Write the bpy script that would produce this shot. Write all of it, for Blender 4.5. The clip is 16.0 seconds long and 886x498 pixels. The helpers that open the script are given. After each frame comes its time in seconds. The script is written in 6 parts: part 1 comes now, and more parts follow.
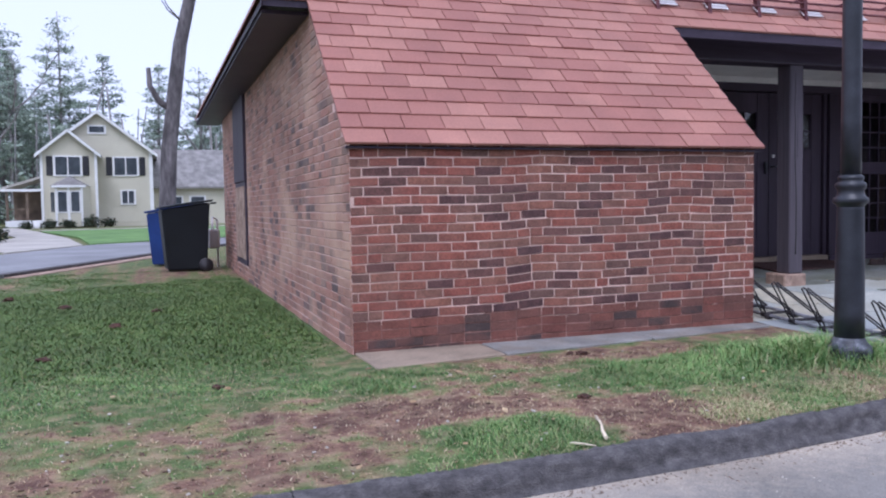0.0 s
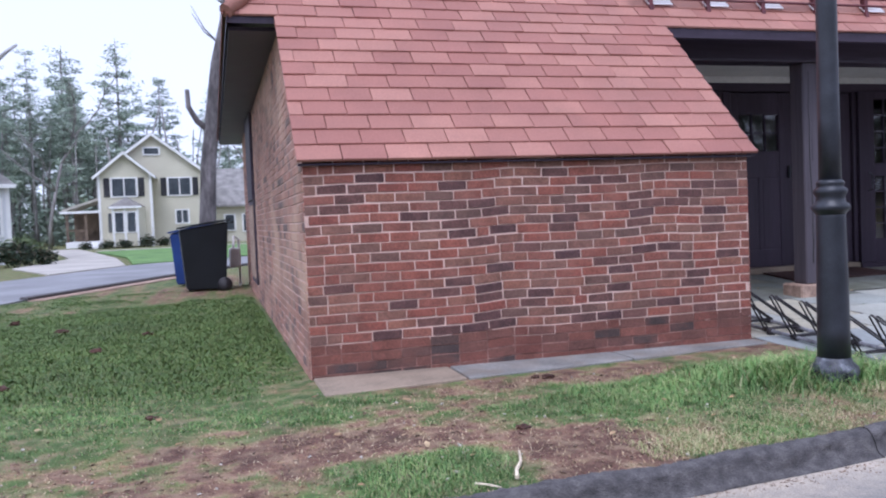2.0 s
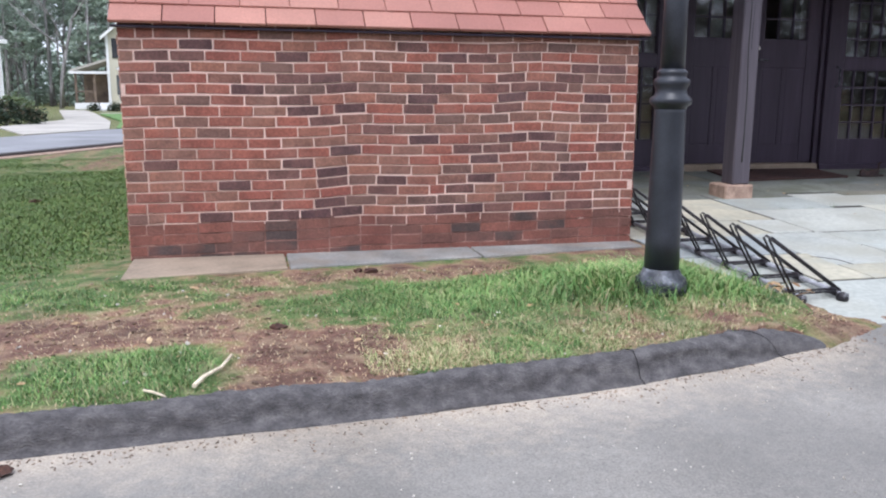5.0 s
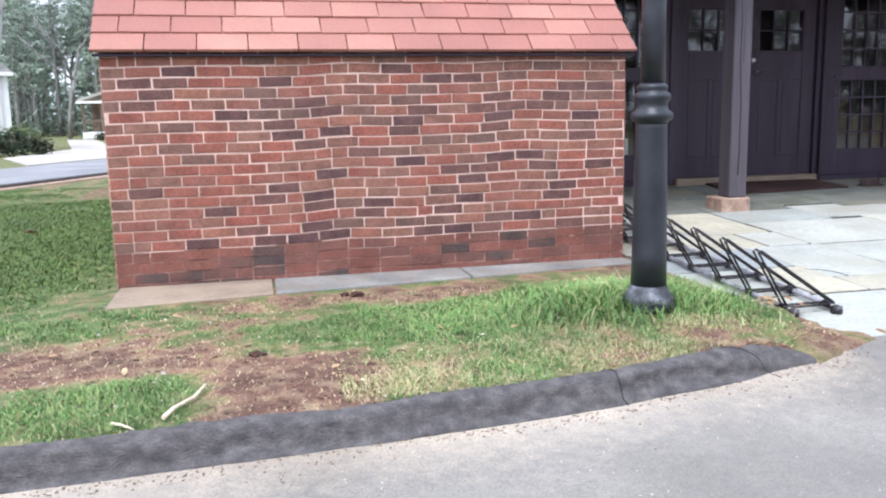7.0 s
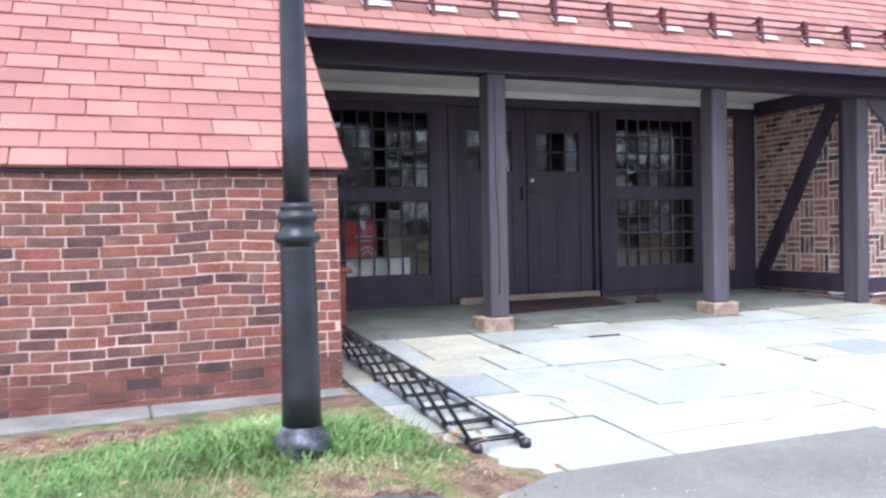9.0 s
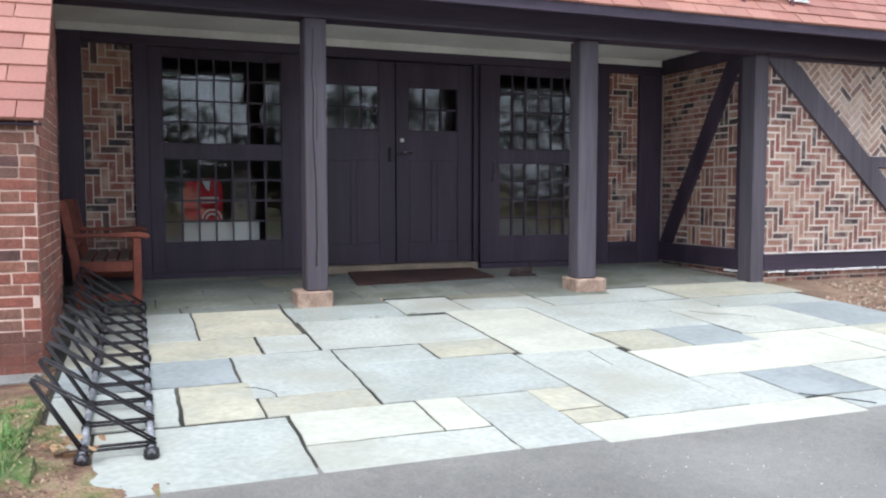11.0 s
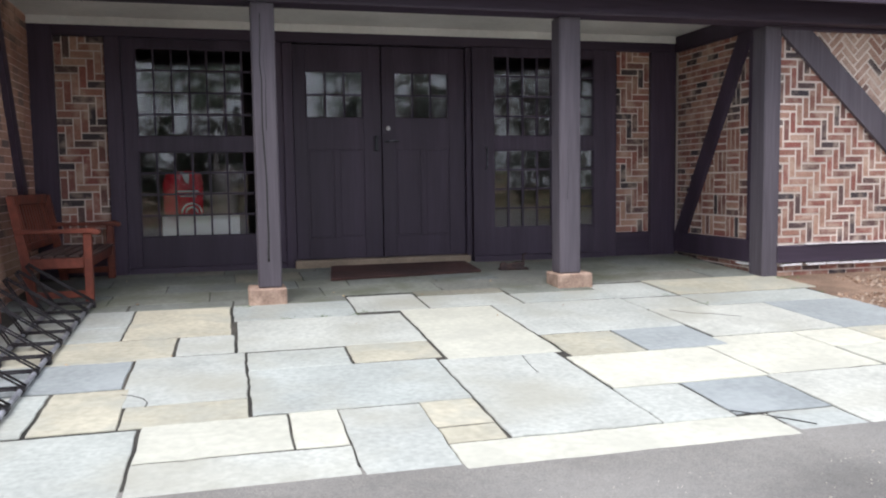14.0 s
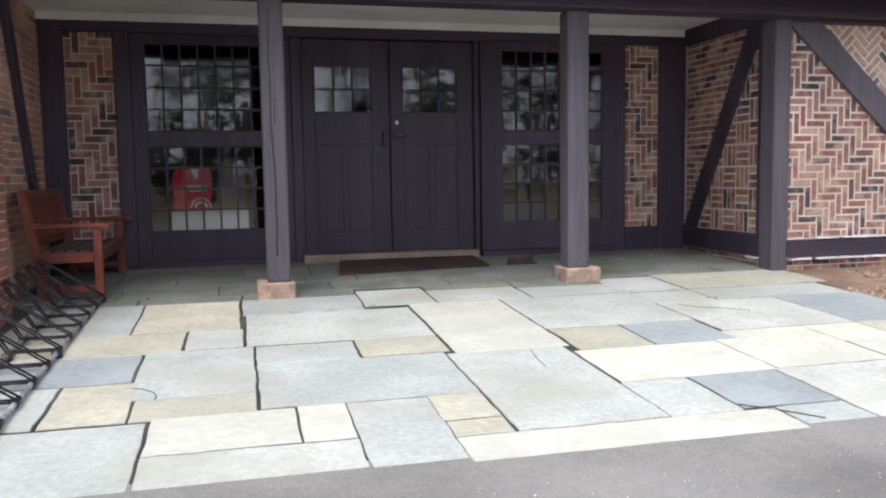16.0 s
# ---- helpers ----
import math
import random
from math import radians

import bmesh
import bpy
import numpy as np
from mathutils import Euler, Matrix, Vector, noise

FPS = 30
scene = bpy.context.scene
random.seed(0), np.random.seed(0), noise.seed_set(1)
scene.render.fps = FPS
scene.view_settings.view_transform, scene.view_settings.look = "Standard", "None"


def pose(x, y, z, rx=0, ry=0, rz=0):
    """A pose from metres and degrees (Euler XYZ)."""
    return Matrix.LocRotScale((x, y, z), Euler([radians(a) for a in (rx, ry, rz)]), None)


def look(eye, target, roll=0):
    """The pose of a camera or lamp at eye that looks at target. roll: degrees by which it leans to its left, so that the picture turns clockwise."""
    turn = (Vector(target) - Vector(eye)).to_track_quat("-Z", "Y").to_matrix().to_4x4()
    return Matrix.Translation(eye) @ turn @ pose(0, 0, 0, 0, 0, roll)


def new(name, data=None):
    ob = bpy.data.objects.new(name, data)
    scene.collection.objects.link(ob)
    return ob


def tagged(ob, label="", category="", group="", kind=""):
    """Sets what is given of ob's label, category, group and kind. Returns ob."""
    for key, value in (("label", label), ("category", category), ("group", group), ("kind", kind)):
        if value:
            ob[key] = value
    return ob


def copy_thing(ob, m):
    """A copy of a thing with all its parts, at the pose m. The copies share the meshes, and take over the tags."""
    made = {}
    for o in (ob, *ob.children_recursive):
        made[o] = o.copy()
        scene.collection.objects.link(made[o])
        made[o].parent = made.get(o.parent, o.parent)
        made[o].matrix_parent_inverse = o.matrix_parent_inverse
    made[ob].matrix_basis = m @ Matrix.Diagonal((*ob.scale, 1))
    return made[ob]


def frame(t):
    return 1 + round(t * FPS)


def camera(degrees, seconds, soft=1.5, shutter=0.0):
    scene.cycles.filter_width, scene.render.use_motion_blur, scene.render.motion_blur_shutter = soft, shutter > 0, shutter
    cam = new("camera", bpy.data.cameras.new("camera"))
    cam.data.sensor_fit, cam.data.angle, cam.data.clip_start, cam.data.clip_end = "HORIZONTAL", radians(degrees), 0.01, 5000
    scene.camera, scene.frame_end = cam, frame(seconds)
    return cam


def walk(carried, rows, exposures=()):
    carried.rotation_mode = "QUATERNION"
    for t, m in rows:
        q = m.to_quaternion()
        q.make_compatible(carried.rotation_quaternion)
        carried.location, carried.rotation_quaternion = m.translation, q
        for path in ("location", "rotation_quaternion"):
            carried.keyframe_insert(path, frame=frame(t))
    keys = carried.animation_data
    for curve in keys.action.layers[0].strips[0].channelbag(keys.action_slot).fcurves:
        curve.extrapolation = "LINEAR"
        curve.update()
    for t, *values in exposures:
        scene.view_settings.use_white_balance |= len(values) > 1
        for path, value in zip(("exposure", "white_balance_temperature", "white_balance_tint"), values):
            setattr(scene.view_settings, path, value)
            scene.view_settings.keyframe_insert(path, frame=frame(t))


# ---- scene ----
cam = camera(56.9, 16.0, soft=2.1, shutter=0.25)
PATH = [
    (0, (-0.039, -0.039, 1.036), (0.634, 1.841, 0.931), -0.9),
    (0.5, (0.029, -0.039, 1.03), (0.702, 1.84, 0.903), -1.2),
    (1, (0.177, -0.031, 1.032), (0.839, 1.852, 0.903), -1.8),
    (1.5, (0.398, -0.016, 1.031), (1.056, 1.87, 0.931), -2.1),
    (2, (0.676, 0.005, 1.054), (1.214, 1.93, 0.981), -2.3),
    (2.5, (1.037, 0.026, 1.036), (1.5, 1.971, 0.958), -2.5),
    (3, (1.402, 0.056, 1.028), (1.88, 1.988, 0.834), -1.8),
    (3.5, (1.703, 0.083, 1.032), (2.2, 1.988, 0.676), -0.9),
    (4, (1.897, 0.103, 1.043), (2.386, 2.006, 0.671), -0.2),
    (6.3, (2.01, 0.107, 1.037), (2.444, 2.027, 0.687), -0.2),
    (6.5, (2.027, 0.11, 1.036), (2.462, 2.031, 0.689), -0.6),
    (7, (2.12, 0.122, 1.044), (2.561, 2.046, 0.726), -1.1),
    (7.5, (2.296, 0.124, 1.056), (2.78, 2.047, 0.802), -2.7),
    (8, (2.584, 0.154, 1.062), (3.166, 2.061, 0.899), -1.7),
    (8.5, (2.919, 0.195, 1.065), (3.607, 2.07, 0.969), -0.7),
    (9, (3.301, 0.197, 1.044), (4.041, 2.055, 1.002), -1.2),
    (9.5, (3.768, 0.257, 1.056), (4.605, 2.067, 1.213), -2.7),
    (10, (4.286, 0.204, 1.059), (5.114, 2.016, 1.24), -2.3),
    (10.2, (4.466, 0.221, 1.048), (5.284, 2.045, 1.136), -1.6),
    (12.3, (6.106, 0.345, 1.081), (6.623, 2.266, 0.871), -0.3),
    (12.5, (6.193, 0.355, 1.08), (6.706, 2.278, 0.875), -0.5),
    (13, (6.288, 0.376, 1.079), (6.815, 2.295, 0.881), -0.6),
    (13.5, (6.318, 0.372, 1.077), (6.823, 2.298, 0.893), -1.2),
    (14, (6.305, 0.37, 1.075), (6.806, 2.299, 0.91), -0.8),
    (14.5, (6.314, 0.367, 1.076), (6.811, 2.297, 0.911), -1.2),
    (15, (6.317, 0.369, 1.077), (6.805, 2.301, 0.905), -1.1),
    (15.5, (6.308, 0.367, 1.069), (6.79, 2.3, 0.89), -0.9),
    (16, (6.312, 0.363, 1.07), (6.791, 2.297, 0.893), -0.9),
]
EXPOSURES = [(0.0, 0.34, 5300, 23), (2.0, 0.47, 5350, 22), (3.5, 0.56, 5700, 18), (6.5, 1.1, 5750, 13), (7.5, 1.26, 5700, 14), (9.0, 1.38, 5470, 15), (9.5, 1.42, 5480, 8), (10.2, 1.16, 5550, 7), (12.3, 0.9, 6050, 13), (16.0, 0.9, 6050, 13)]
walk(cam, [(t, look(eye, target, roll)) for t, eye, target, roll in PATH], EXPOSURES)

# ---- light: an overcast spring day ----
world = bpy.data.worlds.new("overcast_sky")
scene.world = world
world.use_nodes = True
wn, wl = world.node_tree.nodes, world.node_tree.links
sky = wn.new("ShaderNodeTexSky")
sky.sky_type, sky.sun_disc = "NISHITA", False
sky.sun_elevation, sky.sun_rotation = radians(60), radians(210)
sky.air_density, sky.dust_density, sky.ozone_density = 1.0, 1.5, 1.0
grey = wn.new("ShaderNodeHueSaturation")
grey.inputs["Saturation"].default_value = 0.3
cloud = wn.new("ShaderNodeMix")
cloud.data_type = "RGBA"
cloud.inputs[0].default_value = 0.65
cloud.inputs[7].default_value = (8.2, 8.5, 9.0, 1)
wl.new(sky.outputs[0], grey.inputs["Color"])
wl.new(grey.outputs[0], cloud.inputs[6])
wl.new(cloud.outputs[2], wn["Background"].inputs[0])
wn["Background"].inputs[1].default_value = 0.11
lamp = bpy.data.lights.new("sun", "SUN")
lamp.energy, lamp.angle, lamp.color = 1.5, radians(28), (1.0, 0.96, 0.9)
new("sun", lamp).matrix_world = look((-3.0, -6.0, 24.7), (4, 6, 0))

# ---- helpers for building ----
rng = random.Random(7)


def world_of(ob):
    """The pose of an object from its own numbers and its parents'."""
    return (world_of(ob.parent) @ ob.matrix_parent_inverse if ob.parent else Matrix()) @ ob.matrix_basis


def mesh_of(name, bm, material):
    me = bpy.data.meshes.new(name)
    bm.normal_update()
    bm.to_mesh(me)
    bm.free()
    if material:
        me.materials.append(material)
    return me


def hang(ob, parent):
    """Parents ob, which keeps its place in the world."""
    ob.parent = parent
    ob.matrix_parent_inverse = world_of(parent).inverted()
    return ob


def part(name, bm, material, parent=None, label=""):
    ob = new(name, bm if isinstance(bm, bpy.types.Mesh) else mesh_of(name, bm, material))
    if parent:
        hang(ob, parent)
    return tagged(ob, label)


def thing(name, at, label, category, group=""):
    ob = new(name)
    ob.empty_display_size = 0.1
    ob.matrix_basis = Matrix.Translation(at)
    return tagged(ob, label, category, group)


def structure(name, bm, material, label="", category=""):
    return tagged(part(name, bm, material), label, category or name.split("_")[0], kind="structure")


def box(x0, x1, y0, y1, z0, z1, bevel=0.0, bm=None, turn=None, segments=1):
    """Adds a box to bm, or to a new bmesh; turn: a pose for the finished box."""
    bm = bm or bmesh.new()
    made = bmesh.ops.create_cube(bm, size=1)["verts"]
    for v in made:
        v.co = ((x0 + x1) / 2 + v.co.x * (x1 - x0), (y0 + y1) / 2 + v.co.y * (y1 - y0), (z0 + z1) / 2 + v.co.z * (z1 - z0))
    if turn:
        bmesh.ops.transform(bm, matrix=turn, verts=made)
    if bevel:
        edges = list({e for v in made for e in v.link_edges})
        bmesh.ops.bevel(bm, geom=edges, offset=bevel, segments=segments, affect="EDGES", profile=0.6)
    return bm


def prism(points, lift, bm=None):
    """A closed prism: a polygon of 3D points, pushed along lift."""
    bm = bm or bmesh.new()
    lift = Vector(lift)
    low = [bm.verts.new(p) for p in points]
    high = [bm.verts.new(Vector(p) + lift) for p in points]
    made = [bm.faces.new(low[::-1]), bm.faces.new(high)]
    n = len(points)
    made += [bm.faces.new((low[i], low[(i + 1) % n], high[(i + 1) % n], high[i])) for i in range(n)]
    bmesh.ops.recalc_face_normals(bm, faces=made)
    return bm


def lathe(profile, at=(0, 0, 0), steps=24, bm=None):
    """Turns a profile of (radius, height) round the upright through at."""
    bm = bm or bmesh.new()
    rings = []
    for r, z in profile:
        rings.append([bm.verts.new((at[0] + r * math.cos(2 * math.pi * i / steps), at[1] + r * math.sin(2 * math.pi * i / steps), at[2] + z)) for i in range(steps)])
    for a, b in zip(rings, rings[1:]):
        for i in range(steps):
            f = bm.faces.new((a[i], a[(i + 1) % steps], b[(i + 1) % steps], b[i]))
            f.smooth = True
    bm.faces.new(rings[0][::-1])
    bm.faces.new(rings[-1])
    return bm


def rod(points, radius, bm=None, steps=6, taper=1.0):
    """A round bar through the points, thinning to taper times its radius."""
    bm = bm or bmesh.new()
    points = [Vector(p) for p in points]
    rings = []
    for i, p in enumerate(points):
        way = (points[min(i + 1, len(points) - 1)] - points[max(i - 1, 0)]).normalized()
        side = way.cross(Vector((0.31, 0.2, 0.93))).normalized()
        other = way.cross(side)
        r = radius * (1 + (taper - 1) * i / (len(points) - 1))
        rings.append([bm.verts.new(p + r * (math.cos(a) * side + math.sin(a) * other)) for a in (2 * math.pi * k / steps for k in range(steps))])
    for a, b in zip(rings, rings[1:]):
        for i in range(steps):
            f = bm.faces.new((a[i], a[(i + 1) % steps], b[(i + 1) % steps], b[i]))
            f.smooth = True
    bm.faces.new(rings[0])
    bm.faces.new(rings[-1][::-1])
    bmesh.ops.recalc_face_normals(bm, faces=bm.faces)
    return bm


class Heap:
    """Many small solids joined into one mesh."""

    def __init__(self):
        self.verts, self.faces = [], []

    def add(self, verts, faces):
        n = len(self.verts)
        self.verts += [tuple(v) for v in verts]
        self.faces += [tuple(n + i for i in f) for f in faces]

    def mesh(self, name, material):
        me = bpy.data.meshes.new(name)
        me.from_pydata(self.verts, [], self.faces)
        me.materials.append(material)
        me.update()
        return me


BOX_FACES = [(0, 3, 2, 1), (4, 5, 6, 7), (0, 1, 5, 4), (1, 2, 6, 5), (2, 3, 7, 6), (3, 0, 4, 7)]


def corners(m, sx, sy, sz):
    """Corners of a box of that size round the middle of the pose m."""
    return [m @ Vector((x * sx / 2, y * sy / 2, z * sz / 2)) for z in (-1, 1) for x, y in ((-1, -1), (1, -1), (1, 1), (-1, 1))]


# ---- materials ----
def surface(name, ramp, rough=0.8, metal=0.0, big=1.5, fine=60, vary=0.3, bump=0.3, depth=0.004, rnd="", stain=None, stain_amount=0.4, stain_scale=2.5, stretch=(1, 1, 1), spec=0.4, mask="", blend=1.3):
    """A procedural surface: a colour ramp over large noise or a random value of each piece, a fine grain, stains and relief."""
    m = bpy.data.materials.new(name)
    m.use_nodes = True
    n, l = m.node_tree.nodes, m.node_tree.links
    bsdf = n["Principled BSDF"]
    geo = n.new("ShaderNodeNewGeometry")
    place = n.new("ShaderNodeVectorMath")
    place.operation = "MULTIPLY"
    place.inputs[1].default_value = stretch
    l.new(geo.outputs["Position"], place.inputs[0])

    def noise_at(scale, detail=5.0):
        t = n.new("ShaderNodeTexNoise")
        t.inputs["Scale"].default_value, t.inputs["Detail"].default_value = scale, detail
        l.new(place.outputs[0], t.inputs["Vector"])
        return t.outputs["Fac"]

    large, grain = noise_at(big), noise_at(fine, 3.0)
    if mask:
        at = n.new("ShaderNodeAttribute")
        at.attribute_name = mask
        add = n.new("ShaderNodeMath")
        add.operation = "MULTIPLY_ADD"
        add.inputs[1].default_value, add.inputs[2].default_value = blend, -blend / 2
        l.new(noise_at(fine * 0.12, 8.0), add.inputs[0])
        both = n.new("ShaderNodeMath")
        both.operation = "ADD"
        l.new(add.outputs[0], both.inputs[0])
        l.new(at.outputs["Fac"], both.inputs[1])
        source = both.outputs[0]
    elif rnd == "object":
        source = n.new("ShaderNodeObjectInfo").outputs["Random"]
    elif rnd == "island":
        source = geo.outputs["Random Per Island"]
    else:
        source = large
    r = n.new("ShaderNodeValToRGB")
    while len(r.color_ramp.elements) < len(ramp):
        r.color_ramp.elements.new(0.5)
    for e, (p, c) in zip(r.color_ramp.elements, ramp):
        e.position, e.color = p, (*c, 1)
    l.new(source, r.inputs[0])
    colour = r.outputs[0]
    for f, amount in ((grain, vary), (large, vary)):
        k = n.new("ShaderNodeMapRange")
        k.inputs["From Min"].default_value, k.inputs["From Max"].default_value = 0.3, 0.7
        k.inputs["To Min"].default_value, k.inputs["To Max"].default_value = 1 - amount, 1 + amount
        l.new(f, k.inputs["Value"])
        mix = n.new("ShaderNodeVectorMath")
        mix.operation = "SCALE"
        l.new(colour, mix.inputs[0])
        l.new(k.outputs[0], mix.inputs["Scale"])
        colour = mix.outputs[0]
    if stain:
        k = n.new("ShaderNodeMapRange")
        k.inputs["From Min"].default_value, k.inputs["From Max"].default_value = 0.48, 0.68
        k.inputs["To Max"].default_value = stain_amount
        l.new(noise_at(stain_scale, 8.0), k.inputs["Value"])
        mix = n.new("ShaderNodeMix")
        mix.data_type = "RGBA"
        mix.inputs["B"].default_value = (*stain, 1)
        mix.inputs[7].default_value = (*stain, 1)
        l.new(k.outputs[0], mix.inputs[0])
        l.new(colour, mix.inputs[6])
        colour = mix.outputs[2]
    l.new(colour, bsdf.inputs["Base Color"])
    rr = n.new("ShaderNodeMapRange")
    rr.inputs["To Min"].default_value, rr.inputs["To Max"].default_value = max(rough - 0.12, 0.02), min(rough + 0.12, 1.0)
    l.new(large, rr.inputs["Value"])
    l.new(rr.outputs[0], bsdf.inputs["Roughness"])
    bsdf.inputs["Metallic"].default_value = metal
    bsdf.inputs["Specular IOR Level"].default_value = spec
    if bump:
        b = n.new("ShaderNodeBump")
        b.inputs["Strength"].default_value, b.inputs["Distance"].default_value = bump, depth
        l.new(grain, b.inputs["Height"])
        l.new(b.outputs[0], bsdf.inputs["Normal"])
    return m


BRICKS = [(0.0, (0.24, 0.08, 0.06)), (0.2, (0.295, 0.102, 0.071)), (0.4, (0.23, 0.088, 0.066)), (0.56, (0.28, 0.122, 0.083)), (0.7, (0.2, 0.096, 0.073)), (0.82, (0.25, 0.122, 0.087)), (0.92, (0.175, 0.092, 0.072)), (1.0, (0.14, 0.08, 0.066))]
M_BRICK = surface("brick_clay", BRICKS, 0.88, rnd="object", big=9, fine=60, vary=0.24, bump=0.5, stain=(0.3, 0.17, 0.13), stain_amount=0.3, stain_scale=5)
M_BRICK_DARK = surface("brick_clay_burnt", [(0.0, (0.09, 0.046, 0.047)), (0.4, (0.125, 0.062, 0.055)), (0.75, (0.165, 0.079, 0.065)), (1.0, (0.1, 0.055, 0.055))], 0.85, rnd="object", big=9, fine=60, vary=0.26, bump=0.5, stain=(0.2, 0.1, 0.08), stain_amount=0.35, stain_scale=9)
M_BRICK_HEAP = surface("brick_clay_joined", BRICKS, 0.88, rnd="island", big=3, fine=90, vary=0.22, bump=0.5, stain=(0.3, 0.17, 0.13), stain_amount=0.3, stain_scale=5)
TAN = [(0.0, (0.27, 0.098, 0.078)), (0.2, (0.25, 0.112, 0.085)), (0.36, (0.42, 0.255, 0.185)), (0.5, (0.29, 0.14, 0.105)), (0.64, (0.22, 0.095, 0.077)), (0.78, (0.13, 0.075, 0.066)), (0.88, (0.07, 0.051, 0.053)), (1.0, (0.05, 0.041, 0.046))]
M_BRICK_TAN = surface("brick_mixed", TAN, 0.88, rnd="object", big=3, fine=90, vary=0.2, bump=0.5, stain=(0.6, 0.47, 0.37), stain_amount=0.5, stain_scale=8)
M_BRICK_TAN_HEAP = surface("brick_mixed_joined", TAN, 0.88, rnd="island", big=3, fine=90, vary=0.2, bump=0.5, stain=(0.6, 0.47, 0.37), stain_amount=0.5, stain_scale=8)
M_BRICK_PALE = surface("brick_mortar_smudged", [(0.0, (0.36, 0.2, 0.15)), (0.3, (0.46, 0.31, 0.235)), (0.6, (0.52, 0.38, 0.3)), (0.78, (0.33, 0.2, 0.16)), (0.9, (0.12, 0.085, 0.08)), (1.0, (0.07, 0.055, 0.056))], 0.9, rnd="object", big=5, fine=70, vary=0.2, bump=0.5, stain=(0.62, 0.5, 0.41), stain_amount=0.7, stain_scale=5)
M_MORTAR = surface("mortar", [(0.3, (0.57, 0.385, 0.315)), (0.7, (0.73, 0.53, 0.45))], 0.95, fine=150, vary=0.15, bump=0.6)
M_MORTAR_PALE = surface("mortar_pale", [(0.3, (0.56, 0.47, 0.405)), (0.7, (0.7, 0.605, 0.525))], 0.95, fine=150, vary=0.12, bump=0.6)
M_WASH = surface("mortar_washed_brick", [(0.0, (0.18, 0.066, 0.05)), (0.35, (0.215, 0.085, 0.062)), (0.6, (0.15, 0.075, 0.06)), (0.8, (0.185, 0.08, 0.06)), (0.9, (0.09, 0.058, 0.05)), (1.0, (0.065, 0.048, 0.046))], 0.92, rnd="island", big=6, fine=70, vary=0.25, bump=0.7, stain=(0.22, 0.09, 0.068), stain_amount=0.5, stain_scale=7)
M_SMEAR = surface("red_mortar_smear", [(0.3, (0.2, 0.1, 0.08)), (0.55, (0.28, 0.15, 0.12)), (0.75, (0.36, 0.215, 0.17))], 0.95, big=7, fine=60, vary=0.25, bump=0.8, stain=(0.14, 0.075, 0.06), stain_amount=0.6, stain_scale=5)
M_SLAB = surface("weathered_slab", [(0.3, (0.26, 0.2, 0.145)), (0.7, (0.34, 0.27, 0.2))], 0.9, big=3, fine=50, vary=0.14, bump=0.5, stain=(0.3, 0.22, 0.16), stain_amount=0.5, stain_scale=3)
M_SLAB_GREY = surface("grey_slab", [(0.3, (0.2, 0.192, 0.178)), (0.7, (0.27, 0.26, 0.24))], 0.9, big=3, fine=50, vary=0.16, bump=0.5, stain=(0.25, 0.19, 0.14), stain_amount=0.5, stain_scale=4)
M_BRICK_SMEAR = surface("mortar_smeared_brick", [(0.0, (0.36, 0.18, 0.135)), (0.4, (0.41, 0.23, 0.17)), (0.7, (0.32, 0.18, 0.14)), (0.87, (0.2, 0.13, 0.11)), (1.0, (0.13, 0.095, 0.09))], 0.92, rnd="object", big=2, fine=60, vary=0.2, bump=0.6, stain=(0.54, 0.35, 0.25), stain_amount=1.0, stain_scale=1.3)
M_BRICK_SMEAR_HEAP = surface("mortar_smeared_brick_joined", [(0.0, (0.36, 0.18, 0.135)), (0.4, (0.41, 0.23, 0.17)), (0.7, (0.32, 0.18, 0.14)), (0.87, (0.2, 0.13, 0.11)), (1.0, (0.13, 0.095, 0.09))], 0.92, rnd="island", big=2, fine=60, vary=0.2, bump=0.6, stain=(0.54, 0.35, 0.25), stain_amount=1.0, stain_scale=1.3)
TILES = [(0.0, (0.315, 0.132, 0.102)), (0.38, (0.335, 0.145, 0.112)), (0.55, (0.385, 0.178, 0.134)), (0.85, (0.415, 0.198, 0.15)), (1.0, (0.35, 0.158, 0.12))]
M_TILE = surface("roof_tile_clay", TILES, 0.62, rnd="object", big=2.2, fine=70, vary=0.1, bump=0.25, stain=(0.3, 0.12, 0.1), stain_amount=0.3, stain_scale=1.4)
M_TILE_HEAP = surface("roof_tile_clay_joined", TILES, 0.62, rnd="island", big=2.2, fine=70, vary=0.1, bump=0.25, stain=(0.3, 0.12, 0.1), stain_amount=0.3, stain_scale=1.4)
DARK = [(0.3, (0.036, 0.0245, 0.04)), (0.7, (0.054, 0.038, 0.059))]
M_TIMBER = surface("dark_stained_timber", DARK, 0.5, big=3, fine=40, vary=0.13, bump=0.25, stretch=(1, 1, 0.06), spec=0.38)
M_TIMBER_X = surface("dark_stained_timber_level", DARK, 0.5, big=3, fine=40, vary=0.13, bump=0.25, stretch=(0.06, 1, 1), spec=0.38)
M_POST = surface("weathered_post_timber", [(0.3, (0.082, 0.07, 0.083)), (0.7, (0.115, 0.099, 0.115))], 0.75, big=3, fine=40, vary=0.14, bump=0.6, stretch=(1, 1, 0.05), spec=0.3)
M_WHITE = surface("white_ceiling_paint", [(0.3, (0.62, 0.6, 0.57)), (0.7, (0.7, 0.68, 0.65))], 0.8, fine=20, vary=0.05, bump=0.1)
